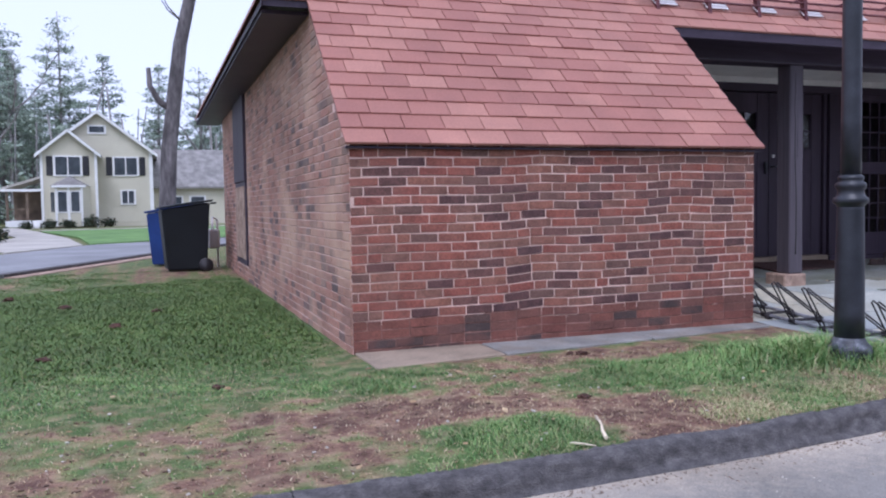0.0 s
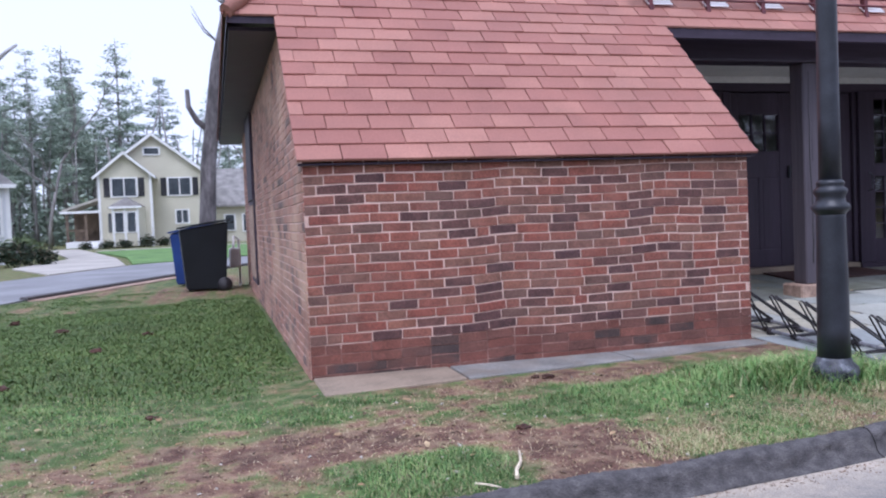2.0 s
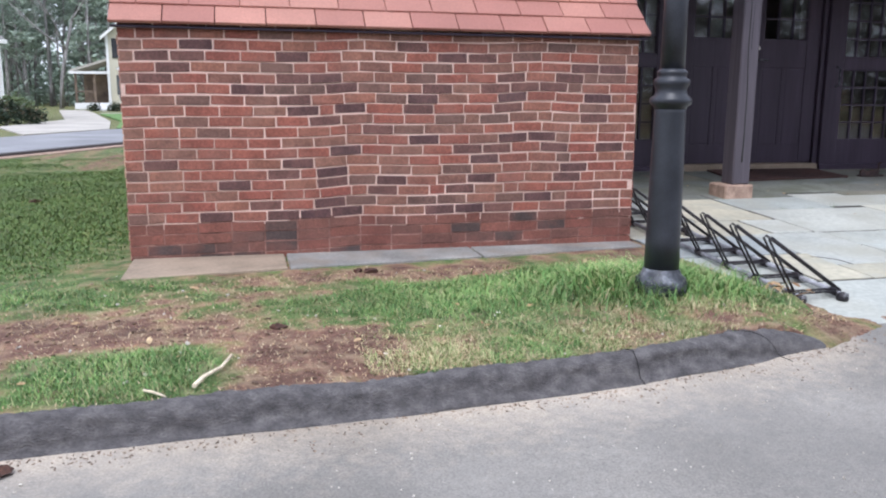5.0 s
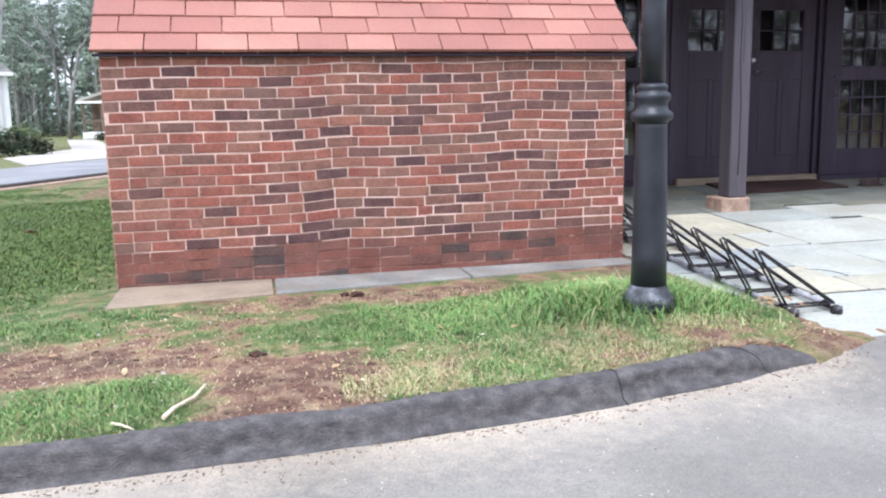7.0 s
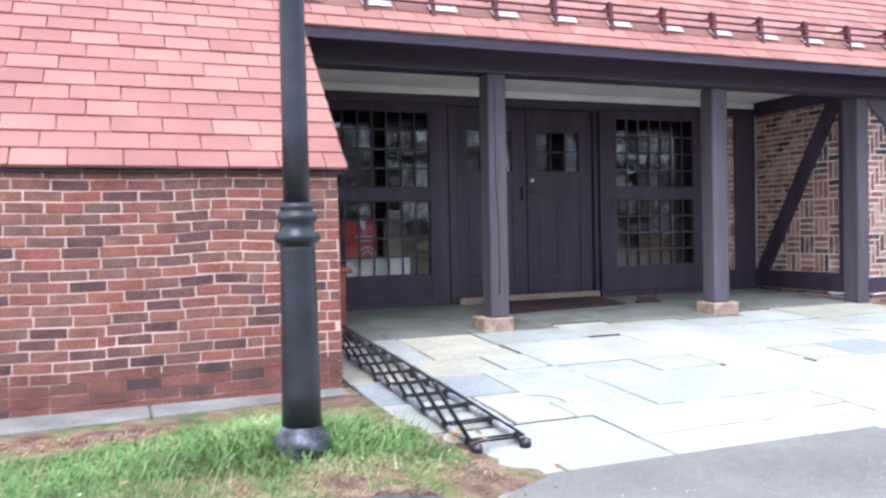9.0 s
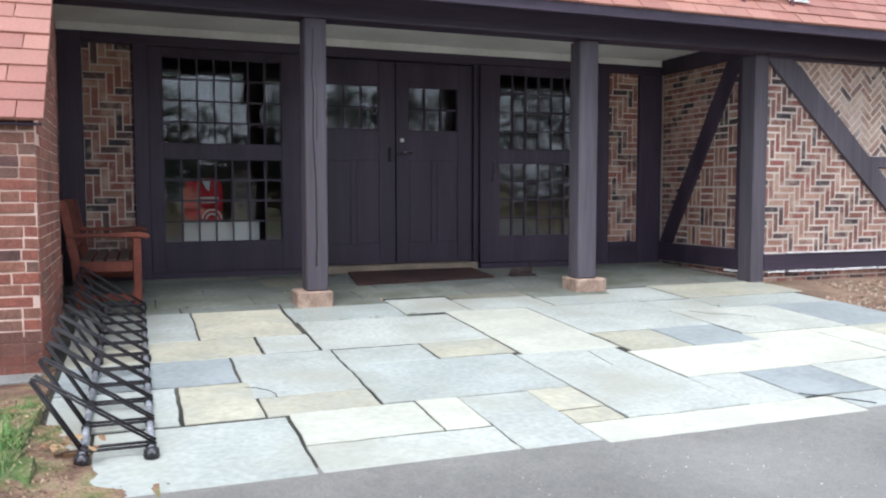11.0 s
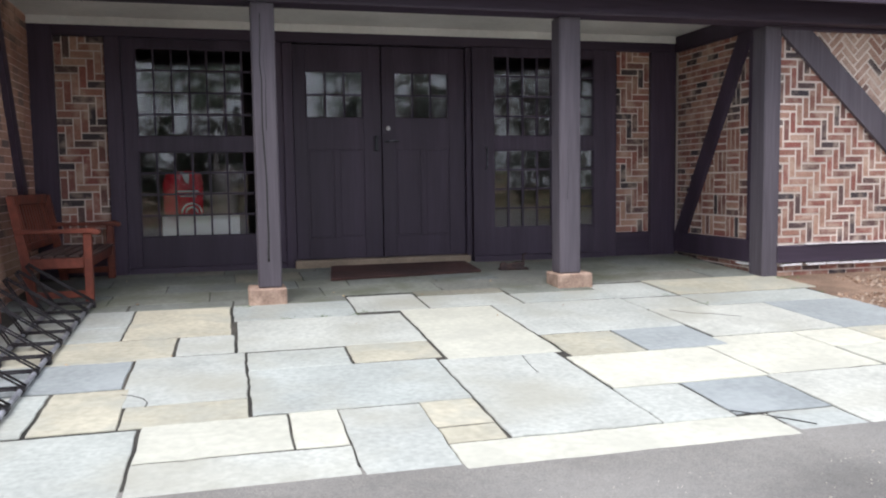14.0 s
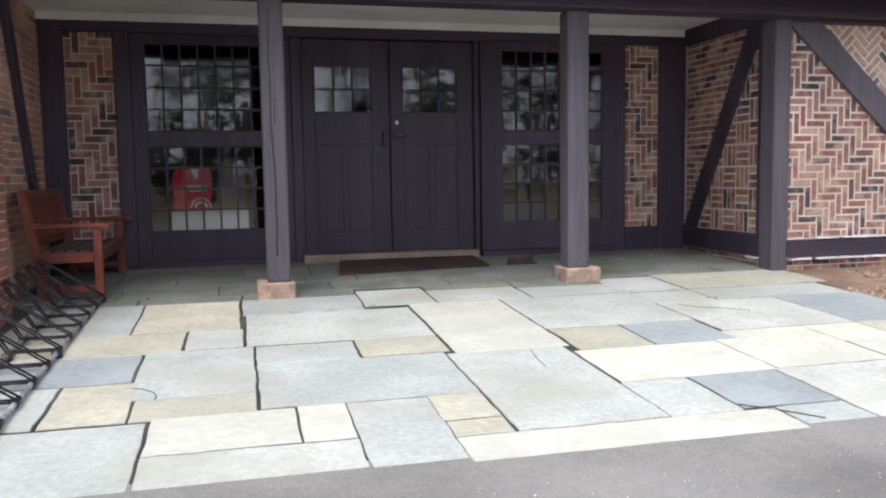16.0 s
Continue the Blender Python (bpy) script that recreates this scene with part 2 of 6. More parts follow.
M_ASPHALT = surface("asphalt", [(0.1, (0.192, 0.182, 0.167)), (0.45, (0.24, 0.224, 0.2)), (0.9, (0.43, 0.365, 0.29))], 0.9, big=1.1, fine=150, vary=0.24, bump=1.0, stain=(0.25, 0.238, 0.22), stain_amount=0.4, stain_scale=0.9, mask="dust", blend=0.55)
M_KERB = surface("asphalt_kerb", [(0.3, (0.074, 0.068, 0.07)), (0.5, (0.095, 0.088, 0.089)), (0.7, (0.122, 0.113, 0.111))], 0.92, big=22, fine=130, vary=0.22, bump=1.0, depth=0.008, stain=(0.15, 0.138, 0.128), stain_amount=0.22, stain_scale=45, stretch=(0.75, 1, 1.2))
STONES = [(0.0, (0.36, 0.38, 0.355)), (0.25, (0.42, 0.432, 0.39)), (0.5, (0.47, 0.472, 0.42)), (0.75, (0.39, 0.405, 0.375)), (1.0, (0.5, 0.493, 0.43))]
M_FLAG = surface("bluestone", STONES, 0.72, rnd="object", big=2.1, fine=30, vary=0.13, bump=0.35, stain=(0.36, 0.345, 0.28), stain_amount=0.7, stain_scale=1.5)
M_FLAG_TAN = surface("bluestone_tan", [(0.0, (0.39, 0.365, 0.28)), (1.0, (0.5, 0.462, 0.355))], 0.78, rnd="object", big=2.4, fine=22, vary=0.13, bump=0.35, stain=(0.36, 0.36, 0.31), stain_amount=0.7, stain_scale=3)
M_FLAG_GREY = surface("bluestone_grey", [(0.0, (0.29, 0.31, 0.305)), (1.0, (0.345, 0.365, 0.355))], 0.7, rnd="object", big=2, fine=24, vary=0.11, bump=0.3, stain=(0.37, 0.39, 0.38), stain_amount=0.5, stain_scale=2)
M_FLAG_CREAM = surface("bluestone_cream", [(0.0, (0.5, 0.49, 0.41)), (1.0, (0.58, 0.56, 0.46))], 0.75, rnd="object", big=2, fine=22, vary=0.09, bump=0.3, stain=(0.42, 0.41, 0.35), stain_amount=0.5, stain_scale=2.2)
# Flags under the porch roof: its shade is put in, besides greenish stain.
M_FLAG_MOSS_SHADE = surface("bluestone_mossy_shaded", [(0.0, (0.15, 0.155, 0.135)), (0.3, (0.2, 0.205, 0.17)), (0.6, (0.165, 0.175, 0.165)), (1.0, (0.215, 0.2, 0.155))], 0.8, rnd="object", big=2, fine=22, vary=0.16, bump=0.4, stain=(0.11, 0.115, 0.075), stain_amount=0.75, stain_scale=2.2)
M_JOINT = surface("earth_joint", [(0.35, (0.028, 0.026, 0.021)), (0.6, (0.06, 0.054, 0.044)), (0.8, (0.13, 0.115, 0.09))], 0.95, big=1.3, fine=120, vary=0.3, bump=0.6)
M_SAND = surface("sandstone", [(0.3, (0.3, 0.2, 0.15)), (0.7, (0.42, 0.3, 0.23))], 0.9, big=8, fine=60, vary=0.2, bump=0.6)
M_GROUND = surface("lawn_and_soil", [(0.0, (0.13, 0.068, 0.048)), (0.18, (0.21, 0.122, 0.081)), (0.3, (0.225, 0.168, 0.086)), (0.42, (0.14, 0.144, 0.053)), (0.65, (0.088, 0.138, 0.038)), (1.0, (0.055, 0.098, 0.026))], 0.95, big=3.5, fine=60, vary=0.32, bump=1.0, depth=0.02, mask="grass", stain=(0.4, 0.3, 0.19), stain_amount=0.45, stain_scale=9)
M_BLADE = surface("grass_blade", [(0.0, (0.085, 0.18, 0.048)), (0.4, (0.135, 0.265, 0.07)), (0.66, (0.21, 0.315, 0.095)), (0.88, (0.3, 0.33, 0.13)), (1.0, (0.44, 0.38, 0.22))], 0.6, rnd="island", big=1.3, fine=5, vary=0.25, bump=0)
M_BLADE_LUSH = surface("lush_grass_blade", [(0.0, (0.078, 0.14, 0.034)), (0.5, (0.105, 0.175, 0.042)), (0.85, (0.14, 0.2, 0.052)), (1.0, (0.2, 0.21, 0.07))], 0.6, rnd="island", big=0.9, fine=4, vary=0.16, bump=0)
M_CRACK = surface("crack", [(0.3, (0.02, 0.019, 0.02)), (0.7, (0.035, 0.033, 0.033))], 0.95)
M_IRON = surface("black_painted_iron", [(0.3, (0.016, 0.018, 0.024)), (0.7, (0.026, 0.028, 0.036))], 0.42, big=8, fine=120, vary=0.2, bump=0.25, depth=0.002, spec=0.5)
M_IRON_WORN = surface("worn_iron_base", [(0.42, (0.026, 0.028, 0.034)), (0.58, (0.09, 0.095, 0.11)), (0.7, (0.2, 0.21, 0.23))], 0.5, big=14, fine=90, vary=0.25, bump=0.5)
M_RACK = surface("rack_black_steel", [(0.3, (0.012, 0.011, 0.014)), (0.7, (0.03, 0.024, 0.026))], 0.5, big=10, fine=90, vary=0.25, bump=0.2)
M_RAIL = surface("scuffed_steel", [(0.3, (0.14, 0.14, 0.15)), (0.7, (0.27, 0.27, 0.29))], 0.45, metal=0.1, big=12, fine=90, vary=0.25, bump=0.2)
M_BENCH = surface("orange_stained_wood", [(0.3, (0.1, 0.026, 0.017)), (0.7, (0.17, 0.046, 0.028))], 0.55, big=6, fine=70, vary=0.25, bump=0.3, stretch=(0.3, 1, 0.3))
M_BENCH_GREY = surface("weathered_slat_wood", [(0.3, (0.065, 0.04, 0.036)), (0.7, (0.1, 0.06, 0.052))], 0.7, big=6, fine=70, vary=0.25, bump=0.3, stretch=(1, 0.3, 1))
M_GUARD = surface("painted_snow_guard", [(0.3, (0.085, 0.024, 0.03)), (0.7, (0.135, 0.038, 0.042))], 0.5, big=8, vary=0.15, bump=0.1)
M_RUST = surface("rusty_iron", [(0.3, (0.035, 0.022, 0.022)), (0.7, (0.07, 0.042, 0.036))], 0.75, big=20, fine=90, vary=0.3, bump=0.5)
M_PLATE = surface("pale_flashing", [(0.3, (0.7, 0.66, 0.66)), (0.7, (0.8, 0.76, 0.76))], 0.5, vary=0.06, bump=0.1)
M_MAT = surface("red_brown_doormat", [(0.3, (0.052, 0.026, 0.023)), (0.7, (0.085, 0.038, 0.032))], 0.95, fine=220, vary=0.3, bump=1.0)
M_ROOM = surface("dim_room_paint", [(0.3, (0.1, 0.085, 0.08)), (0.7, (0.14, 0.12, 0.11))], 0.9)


def glass_material(name, tint):
    m = bpy.data.materials.new(name)
    m.use_nodes = True
    b = m.node_tree.nodes["Principled BSDF"]
    b.inputs["Base Color"].default_value = (*tint, 1)
    b.inputs["Roughness"].default_value = 0.02
    b.inputs["Transmission Weight"].default_value = 1.0
    b.inputs["IOR"].default_value = 1.58
    return m


M_GLASS = glass_material("window_glass", (0.98, 0.99, 0.99))

# ---- ground, road, kerb ----
def kerb_y(x):
    """The kerb's lawn-side line."""
    return 2.815 + 0.035 * x + 0.018 * max(x - 1, 0) ** 2 + 0.12 * max(x - 3.4, 0)


def paving_z(y):
    return 0.054 * y - 0.2795


def lush(x, y):
    """How much grass grows at a place, 0 to 1: a worn verge along the kerb, thick grass beside the wall and round the lamp."""
    n = noise.noise(Vector((x * 0.9, y * 0.9, 3.1))) + 0.6 * noise.noise(Vector((x * 2.3, y * 2.3, 7.7)))
    g = 0.33 + 0.5 * n + 0.4 * noise.noise(Vector((x * 5.5, y * 5.5, 1.7))) + 0.25 * noise.noise(Vector((x * 12, y * 12, 4.7)))
    g += 0.95 * math.exp(-(((x + 0.8) / 3.2) ** 2 + ((y - 7.7) / 3.2) ** 2) ** 2) + 0.1 * math.exp(-((x + 1) / 4) ** 2 - ((y - 5) / 1.2) ** 2)
    g += 0.85 * math.exp(-((x - 4.0) / 0.75) ** 2 - ((y - 4.2) / 0.5) ** 2)
    g += 0.75 * math.exp(-((x - 2.75) / 0.75) ** 4 - ((y - 4.05 - 0.2 * (x - 2.75)) / 0.36) ** 4)
    g += 0.28 * math.exp(-((x - 3.3) / 0.75) ** 4 - ((y - 3.35 - 0.15 * (x - 3.3)) / 0.33) ** 4)
    g += 0.85 * math.exp(-((x - 1.53) / 0.4) ** 4 - ((y - 3.24) / 0.24) ** 4)
    g += 0.35 * math.exp(-((x - 1.1) / 0.9) ** 2 - ((y - 4.35) / 0.26) ** 2)
    g -= 0.6 * math.exp(-((x - 2.15) / 0.42) ** 4 - ((y - 3.42) / 0.42) ** 4)
    g -= 0.5 * math.exp(-((x - 1.2) / 0.6) ** 2 - ((y - 3.72) / 0.2) ** 2)
    g -= 0.4 * math.exp(-((x - 1.1) / 0.35) ** 2 - ((y - 5.2) / 0.35) ** 2)
    g -= 0.45 * math.exp(-((x - 2.8) / 0.8) ** 4 - ((y - 4.8) / 0.2) ** 4)
    g += 0.1 * math.exp(-((x + 0.6) / 1.4) ** 4 - ((y - 4.3) / 0.9) ** 4)
    g -= 0.02 * math.exp(-((x + 0.5) / 2.3) ** 2 - ((y - 3.6) / 0.8) ** 2)
    g += 0.22 * min(max((y - 10.0) / 2.0, 0.0), 1.0) * (x < 1.2)
    g -= 0.35 * math.exp(-((x - 0.5) / 0.9) ** 2 - ((y - 13.6) / 0.9) ** 2)
    if x < 1.2:
        g += 0.3 * math.exp(-((y - 9) / 2.5) ** 2)
    if y > 18:
        g = 0.5
    return min(max(g, 0.0), 1.0)


def ground_z(x, y):
    z = 0.015 + 0.012 * noise.noise(Vector((x * 1.7, y * 1.7, 0)))
    z += 0.035 * math.exp(-((x - 4.03) / 0.5) ** 2 - ((y - 3.9) / 0.5) ** 2)
    if y < kerb_y(x) - 0.02 or x > 4.75 + 0.2 * max(4.0 - y, 0):
        z = -0.3
    elif x > 4.35 and y < 3.75:
        z -= 0.13 * min((x - 4.35) / 0.35, 1) * min((3.75 - y) / 0.4, 1)
    return z if -30 < x < 30 and -3 < y < 30 else (-0.3 if y < 2 else 0.0)


def apron_z(x, y):
    """The bare soil that runs down from the lawn's corner to the paving and the road."""
    z = 0.012 - 0.1 * min(max((x - 4.6) / 0.45, 0), 1) - 0.11 * min(max((3.47 - y) / 0.25, 0), 1)
    return max(z, -0.13) + 0.012 * noise.noise(Vector((x * 9, y * 9, 2))) + 0.006 * noise.noise(Vector((x * 31, y * 31, 2)))


def spread(a, b, step, far):
    """Grid lines: close between a and b, then ever wider out to far."""
    mid = list(np.arange(a, b, step))
    out = [b + step * 1.35 ** i for i in range(1, 60) if step * 1.35 ** i < far]
    return [a - (v - b) for v in out[::-1]] + mid + out


gx, gy = spread(-3.5, 5.2, 0.06, 900), spread(2.5, 9.5, 0.06, 900)
verts = [(x, y, ground_z(x, y)) for y in gy for x in gx]
nx = len(gx)
faces = [(j * nx + i, j * nx + i + 1, (j + 1) * nx + i + 1, (j + 1) * nx + i) for j in range(len(gy) - 1) for i in range(nx - 1)]
me = bpy.data.meshes.new("ground")
me.from_pydata(verts, [], faces)
cover = me.attributes.new("grass", "FLOAT", "POINT")
cover.data.foreach_set("value", [lush(x, y) for x, y, z in verts])
me.materials.append(M_GROUND)
ground = tagged(new("ground", me), "worn lawn with bare soil and green grass patches", "ground", kind="structure")

ROAD_Z = -0.09
edge = [(x, kerb_y(x) - 0.02) for x in np.arange(-60, -3, 3)] + [(x, kerb_y(x) - 0.02) for x in np.arange(-3, 4.5, 0.3)] + [(4.75, 3.42), (5.2, 3.62), (9.5, 3.66), (12.5, 4.6), (16.0, 4.9), (60, 5.0)]
ex = sorted({*np.arange(-4, 13, 0.1), *(x for x, y in edge)})
ey = np.interp(ex, [x for x, y in edge], [y for x, y in edge])
steps_in = (0.0, 0.06, 0.12, 0.2, 0.3, 0.45, 0.65, 1.0, 2.0, 4.0, 12.0)
verts = [(x, y - d, ROAD_Z) for d in steps_in for x, y in zip(ex, ey)]
nx = len(ex)
faces = [((j + 1) * nx + i, (j + 1) * nx + i + 1, j * nx + i + 1, j * nx + i) for j in range(len(steps_in) - 1) for i in range(nx - 1)]
me = bpy.data.meshes.new("road")
me.from_pydata(verts, [], faces)
dust = me.attributes.new("dust", "FLOAT", "POINT")
dust.data.foreach_set("value", [0.2 + (0.8 if x < 4.9 else 0.2) * math.exp(-d / 0.42) for d in steps_in for x in ex])
me.materials.append(M_ASPHALT)
structure("road", me, None, "worn grey asphalt drive", "road")

# the low rolled kerb of asphalt, a real step, in lengths parted by cracks
bm = bmesh.new()
section = [(0.09, -0.02), (0.045, 0.012), (0.02, 0.024), (0.0, 0.03), (-0.018, 0.027), (-0.034, 0.017), (-0.046, 0.002), (-0.054, -0.018), (-0.06, -0.038), (-0.064, -0.058), (-0.074, -0.074), (-0.088, -0.084), (-0.1, -0.1), (0.09, -0.1)]
xs = [x for x in np.arange(-9, -3, 0.1)] + [x for x in np.arange(-3, 4.64, 0.014)]
rows_ = []
for i, x in enumerate(xs):
    drop = max((x - 4.0) / 0.6, 0) ** 2 * 0.105
    wob = 0.012 * noise.noise(Vector((x * 2.3, 0, 5)))
    ring = []
    for k, (dy, dz) in enumerate(section):
        lump = 0.004 * noise.noise(Vector((x * 11, dy * 40, dz * 40))) + 0.006 * noise.noise(Vector((x * 30, dy * 70, dz * 60))) + 0.004 * noise.noise(Vector((x * 60, dy * 90, dz * 90)))
        ledge = 0.02 * noise.noise(Vector((x * 3.7, 8, k * 0.35))) * (0.0 > dz > -0.095)
        fade = max(1 - max(x - 4.0, 0) / 0.75, 0.2)
        spread_y = dy * (1 + 0.8 * max(x - 3.7, 0))
        ring.append(bm.verts.new((x, kerb_y(x) - 0.22 * max(x - 4.42, 0) + spread_y + wob + lump + ledge, max(dz - drop, -0.11) + (wob * 0.7 + lump) * fade * (dz > -0.09))))
    rows_.append(ring)
for a, b in zip(rows_, rows_[1:]):
    for i in range(len(section)):
        f = bm.faces.new((a[i], a[(i + 1) % len(section)], b[(i + 1) % len(section)], b[i]))
        f.smooth = True
bm.faces.new(rows_[0])
bm.faces.new(rows_[-1][::-1])
bmesh.ops.recalc_face_normals(bm, faces=bm.faces)
kerb = structure("kerb", bm, M_KERB, "dark rolled asphalt kerb, cracked and worn", "kerb")
for x, bend in ((3.47, -0.05), (4.1, -0.25), (0.4, -0.02), (-1.3, 0.03)):
    pts = [(x + bend * dy * 8 + 0.012 * noise.noise(Vector((x, dy * 30, 0))), kerb_y(x) + dy * (1 + 0.8 * max(x - 3.7, 0)) - 0.001, dz - max((x - 4.0) / 0.6, 0) ** 2 * 0.105 + 0.002) for dy, dz in section[1:13]]
    part("crack", rod(pts, 0.002, steps=5), M_CRACK, kerb)

# ---- porch paving: a bed with flagstones on it ----
bm = bmesh.new()
prism([(4.72, 3.5, paving_z(3.5) - 0.006), (11.3, 3.5, paving_z(3.5) - 0.006), (11.6, 9.0, paving_z(9.0) - 0.006), (4.4, 9.0, paving_z(9.0) - 0.006)], (0, 0, -0.25), bm)
pavement = structure("pavement", bm, M_JOINT, "bluestone flagstone paving with dark open joints", "pavement")


def flag(x0, x1, y0, y1, material=None):
    """One flagstone, slightly uneven, lying on the sloped bed."""
    j = lambda: rng.uniform(-0.004, 0.004)
    bm = bmesh.new()
    gap, gap_y = rng.uniform(0.0015, 0.0055), rng.uniform(0.001, 0.009)
    ends = [(x0 + gap + j(), y0 + gap_y + j()), (x1 - gap + j(), y0 + gap_y + j()), (x1 - gap + j(), y1 - gap_y + j()), (x0 + gap + j(), y1 - gap_y + j())]
    pts = []
    for (ax, ay), (bx, by) in zip(ends, ends[1:] + ends[:1]):
        n = max(2, int(math.hypot(bx - ax, by - ay) / 0.07))
        for i in range(n):
            w = 0.0 if i == 0 else 1.0
            px, py = ax + (bx - ax) * i / n, ay + (by - ay) * i / n
            pts.append((px + w * 0.009 * noise.noise(Vector((px * 9, py * 9, 1.5))), py + w * 0.009 * noise.noise(Vector((px * 9, py * 9, 8.5)))))
    up = rng.uniform(-0.002, 0.003)
    prism([(x, y, paving_z(y) - 0.02) for x, y in pts], (0, 0, 0.02 + up), bm)
    rim = [e for e in bm.edges if all(v.co.z > paving_z(v.co.y) - 0.01 for v in e.verts)]
    bmesh.ops.bevel(bm, geom=rim, offset=0.004, segments=1, affect="EDGES")
    part("flagstone", bm, material or M_FLAG, pavement)


T, G, C = M_FLAG_TAN, M_FLAG_GREY, M_FLAG_CREAM
for args in ((4.98, 5.86, 3.52, 4.30), (5.87, 6.785, 3.5, 3.87), (5.87, 6.545, 3.88, 4.345, C), (6.55, 6.785, 3.88, 4.355, C), (6.79, 7.20, 3.48, 4.355), (7.2, 7.49, 3.99, 4.355, T), (7.2, 7.49, 3.77, 3.98, T), (7.2, 8.8, 3.48, 3.76, C)):
    flag(*args)
for args in ((7.5, 8.25, 3.77, 5.1), (8.26, 8.65, 3.77, 4.32), (8.66, 9.21, 3.79, 4.325, G), (8.82, 9.21, 3.5, 3.78), (9.22, 10.04, 3.52, 4.34), (8.27, 9.25, 4.33, 4.98, C), (9.26, 10.05, 4.36, 5.21, C), (8.32, 8.84, 4.99, 5.54, T), (8.85, 9.43, 5.0, 5.55, G)):
    flag(*args)
for args in ((7.56, 8.31, 5.11, 6.59, C), (8.32, 9.45, 5.56, 6.6), (9.46, 10.5, 5.22, 6.13), (9.45, 10.0, 6.14, 6.57), (10.01, 11.27, 6.15, 6.6), (10.51, 11.3, 5.22, 6.14, G), (10.06, 10.5, 4.79, 5.21, C), (10.51, 11.25, 4.79, 5.21, T), (10.06, 11.25, 4.35, 4.78, C), (10.05, 11.25, 3.55, 4.34)):
    flag(*args)
for args in ((5.37, 5.76, 4.32, 4.96, T), (4.75, 5.36, 4.32, 4.96), (4.75, 5.71, 4.98, 5.54, G), (4.75, 5.935, 5.56, 6.09, T), (5.945, 6.31, 5.6, 6.08), (5.58, 6.285, 6.1, 7.06, T), (4.75, 5.57, 6.1, 6.5), (4.75, 5.57, 6.51, 7.06), (5.72, 6.365, 4.65, 5.58), (5.77, 6.365, 4.32, 4.64, T)):
    flag(*args)
for args in ((6.32, 7.55, 5.6, 6.49), (6.38, 6.99, 5.16, 5.58), (7.0, 7.545, 5.18, 5.59, T), (6.375, 7.49, 4.36, 5.15), (6.3, 7.22, 6.5, 7.06), (7.23, 7.81, 6.59, 7.22), (7.82, 8.6, 6.61, 7.1), (8.61, 9.42, 6.62, 7.0), (9.43, 10.0, 6.6, 7.25), (10.01, 11.42, 6.62, 7.3, T), (4.75, 4.97, 3.8, 4.3)):
    flag(*args)
# rows under the roof, in the stone colour darkened for its shade
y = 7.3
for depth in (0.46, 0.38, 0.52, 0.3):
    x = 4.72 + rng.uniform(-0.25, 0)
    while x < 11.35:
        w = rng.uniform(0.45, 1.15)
        flag(max(x, 4.52), min(x + w, 11.4), y, min(y + depth, 8.95), M_FLAG_MOSS_SHADE)
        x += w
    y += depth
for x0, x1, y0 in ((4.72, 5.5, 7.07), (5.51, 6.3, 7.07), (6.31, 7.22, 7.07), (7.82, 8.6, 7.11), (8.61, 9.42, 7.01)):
    flag(x0, x1, y0, 7.3, M_FLAG_MOSS_SHADE)

for pts in (((5.72, 4.86), (5.78, 4.83), (5.84, 4.76), (5.865, 4.69), (5.86, 4.62)), ((8.02, 5.06), (8.0, 4.92), (7.985, 4.8), (7.98, 4.69)), ((8.66, 3.84), (8.75, 3.76), (8.85, 3.67), (8.94, 3.57)), ((9.6, 6.05), (9.7, 5.9), (9.85, 5.84), (10.0, 5.7))):
    part("hairline_crack", rod([(x + 0.004 * noise.noise(Vector((x * 40, y * 40, 0))), y, paving_z(y) + 0.002) for x, y in pts], 0.0028, steps=5), M_CRACK, pavement)

# stone strip along the foot of the front wall
strip = structure("path_strip", prism([(1.0, 4.9, -0.1), (4.72, 5.2, -0.1), (4.72, 5.47, -0.1), (1.2, 5.47, -0.1)], (0, 0, 0.1)), M_JOINT, "narrow stone strip along the foot of the brick wall", "path")
for x0, x1, a, b, m in ((1.27, 2.2, 4.87, 5.0, M_SLAB), (2.215, 3.45, 5.0, 5.12, M_SLAB_GREY), (3.465, 4.66, 5.12, 5.26, M_SLAB_GREY)):
    bm = prism([(x0, a, 0.0), (x1, b, 0.0), (x1, 5.455, 0.0), (x0, 5.455, 0.0)], (0, 0, 0.03))
    bmesh.ops.bevel(bm, geom=bm.edges[:], offset=0.006, segments=1, affect="EDGES")
    part("flagstone", bm, m, strip)

# ---- brick walls ----
COURSE, LENGTH, JOINT = 0.0667, 0.207, 0.0095


def unit_brick(name, material, length=LENGTH - JOINT):
    bm = box(-length / 2, length / 2, 0.0, 0.05, -(COURSE - JOINT) / 2, (COURSE - JOINT) / 2, 0.0)
    for v in bm.verts:
        v.co += Vector((rng.uniform(-0.0025, 0.0025), 0.0, rng.uniform(-0.0028, 0.0028)))
    bmesh.ops.bevel(bm, geom=bm.edges[:], offset=0.0032, segments=1, affect="EDGES")
    return mesh_of(name, bm, material)


def wave(u, z):
    """The unsteady lie of the front wall's courses; offset and tilt fit the camera's view."""
    return -0.026 + 0.01 * u + 0.006 * noise.noise(Vector((u * 2.1, z * 1.3, 4.4))) + 0.016 * math.exp(-((u - 2.65) / 0.22) ** 2 - ((z - 0.95) / 0.45) ** 2) + 0.012 / (1 + math.exp(-(u - 1.3) / 0.05)) * math.exp(-((u - 1.4) / 0.35) ** 2)


PLAIN = [unit_brick("stretcher_brick", M_BRICK) for _ in range(6)], [unit_brick("header_brick", M_BRICK, 0.0935) for _ in range(3)]
BURNT = [unit_brick("stretcher_brick_burnt", M_BRICK_DARK) for _ in range(4)]
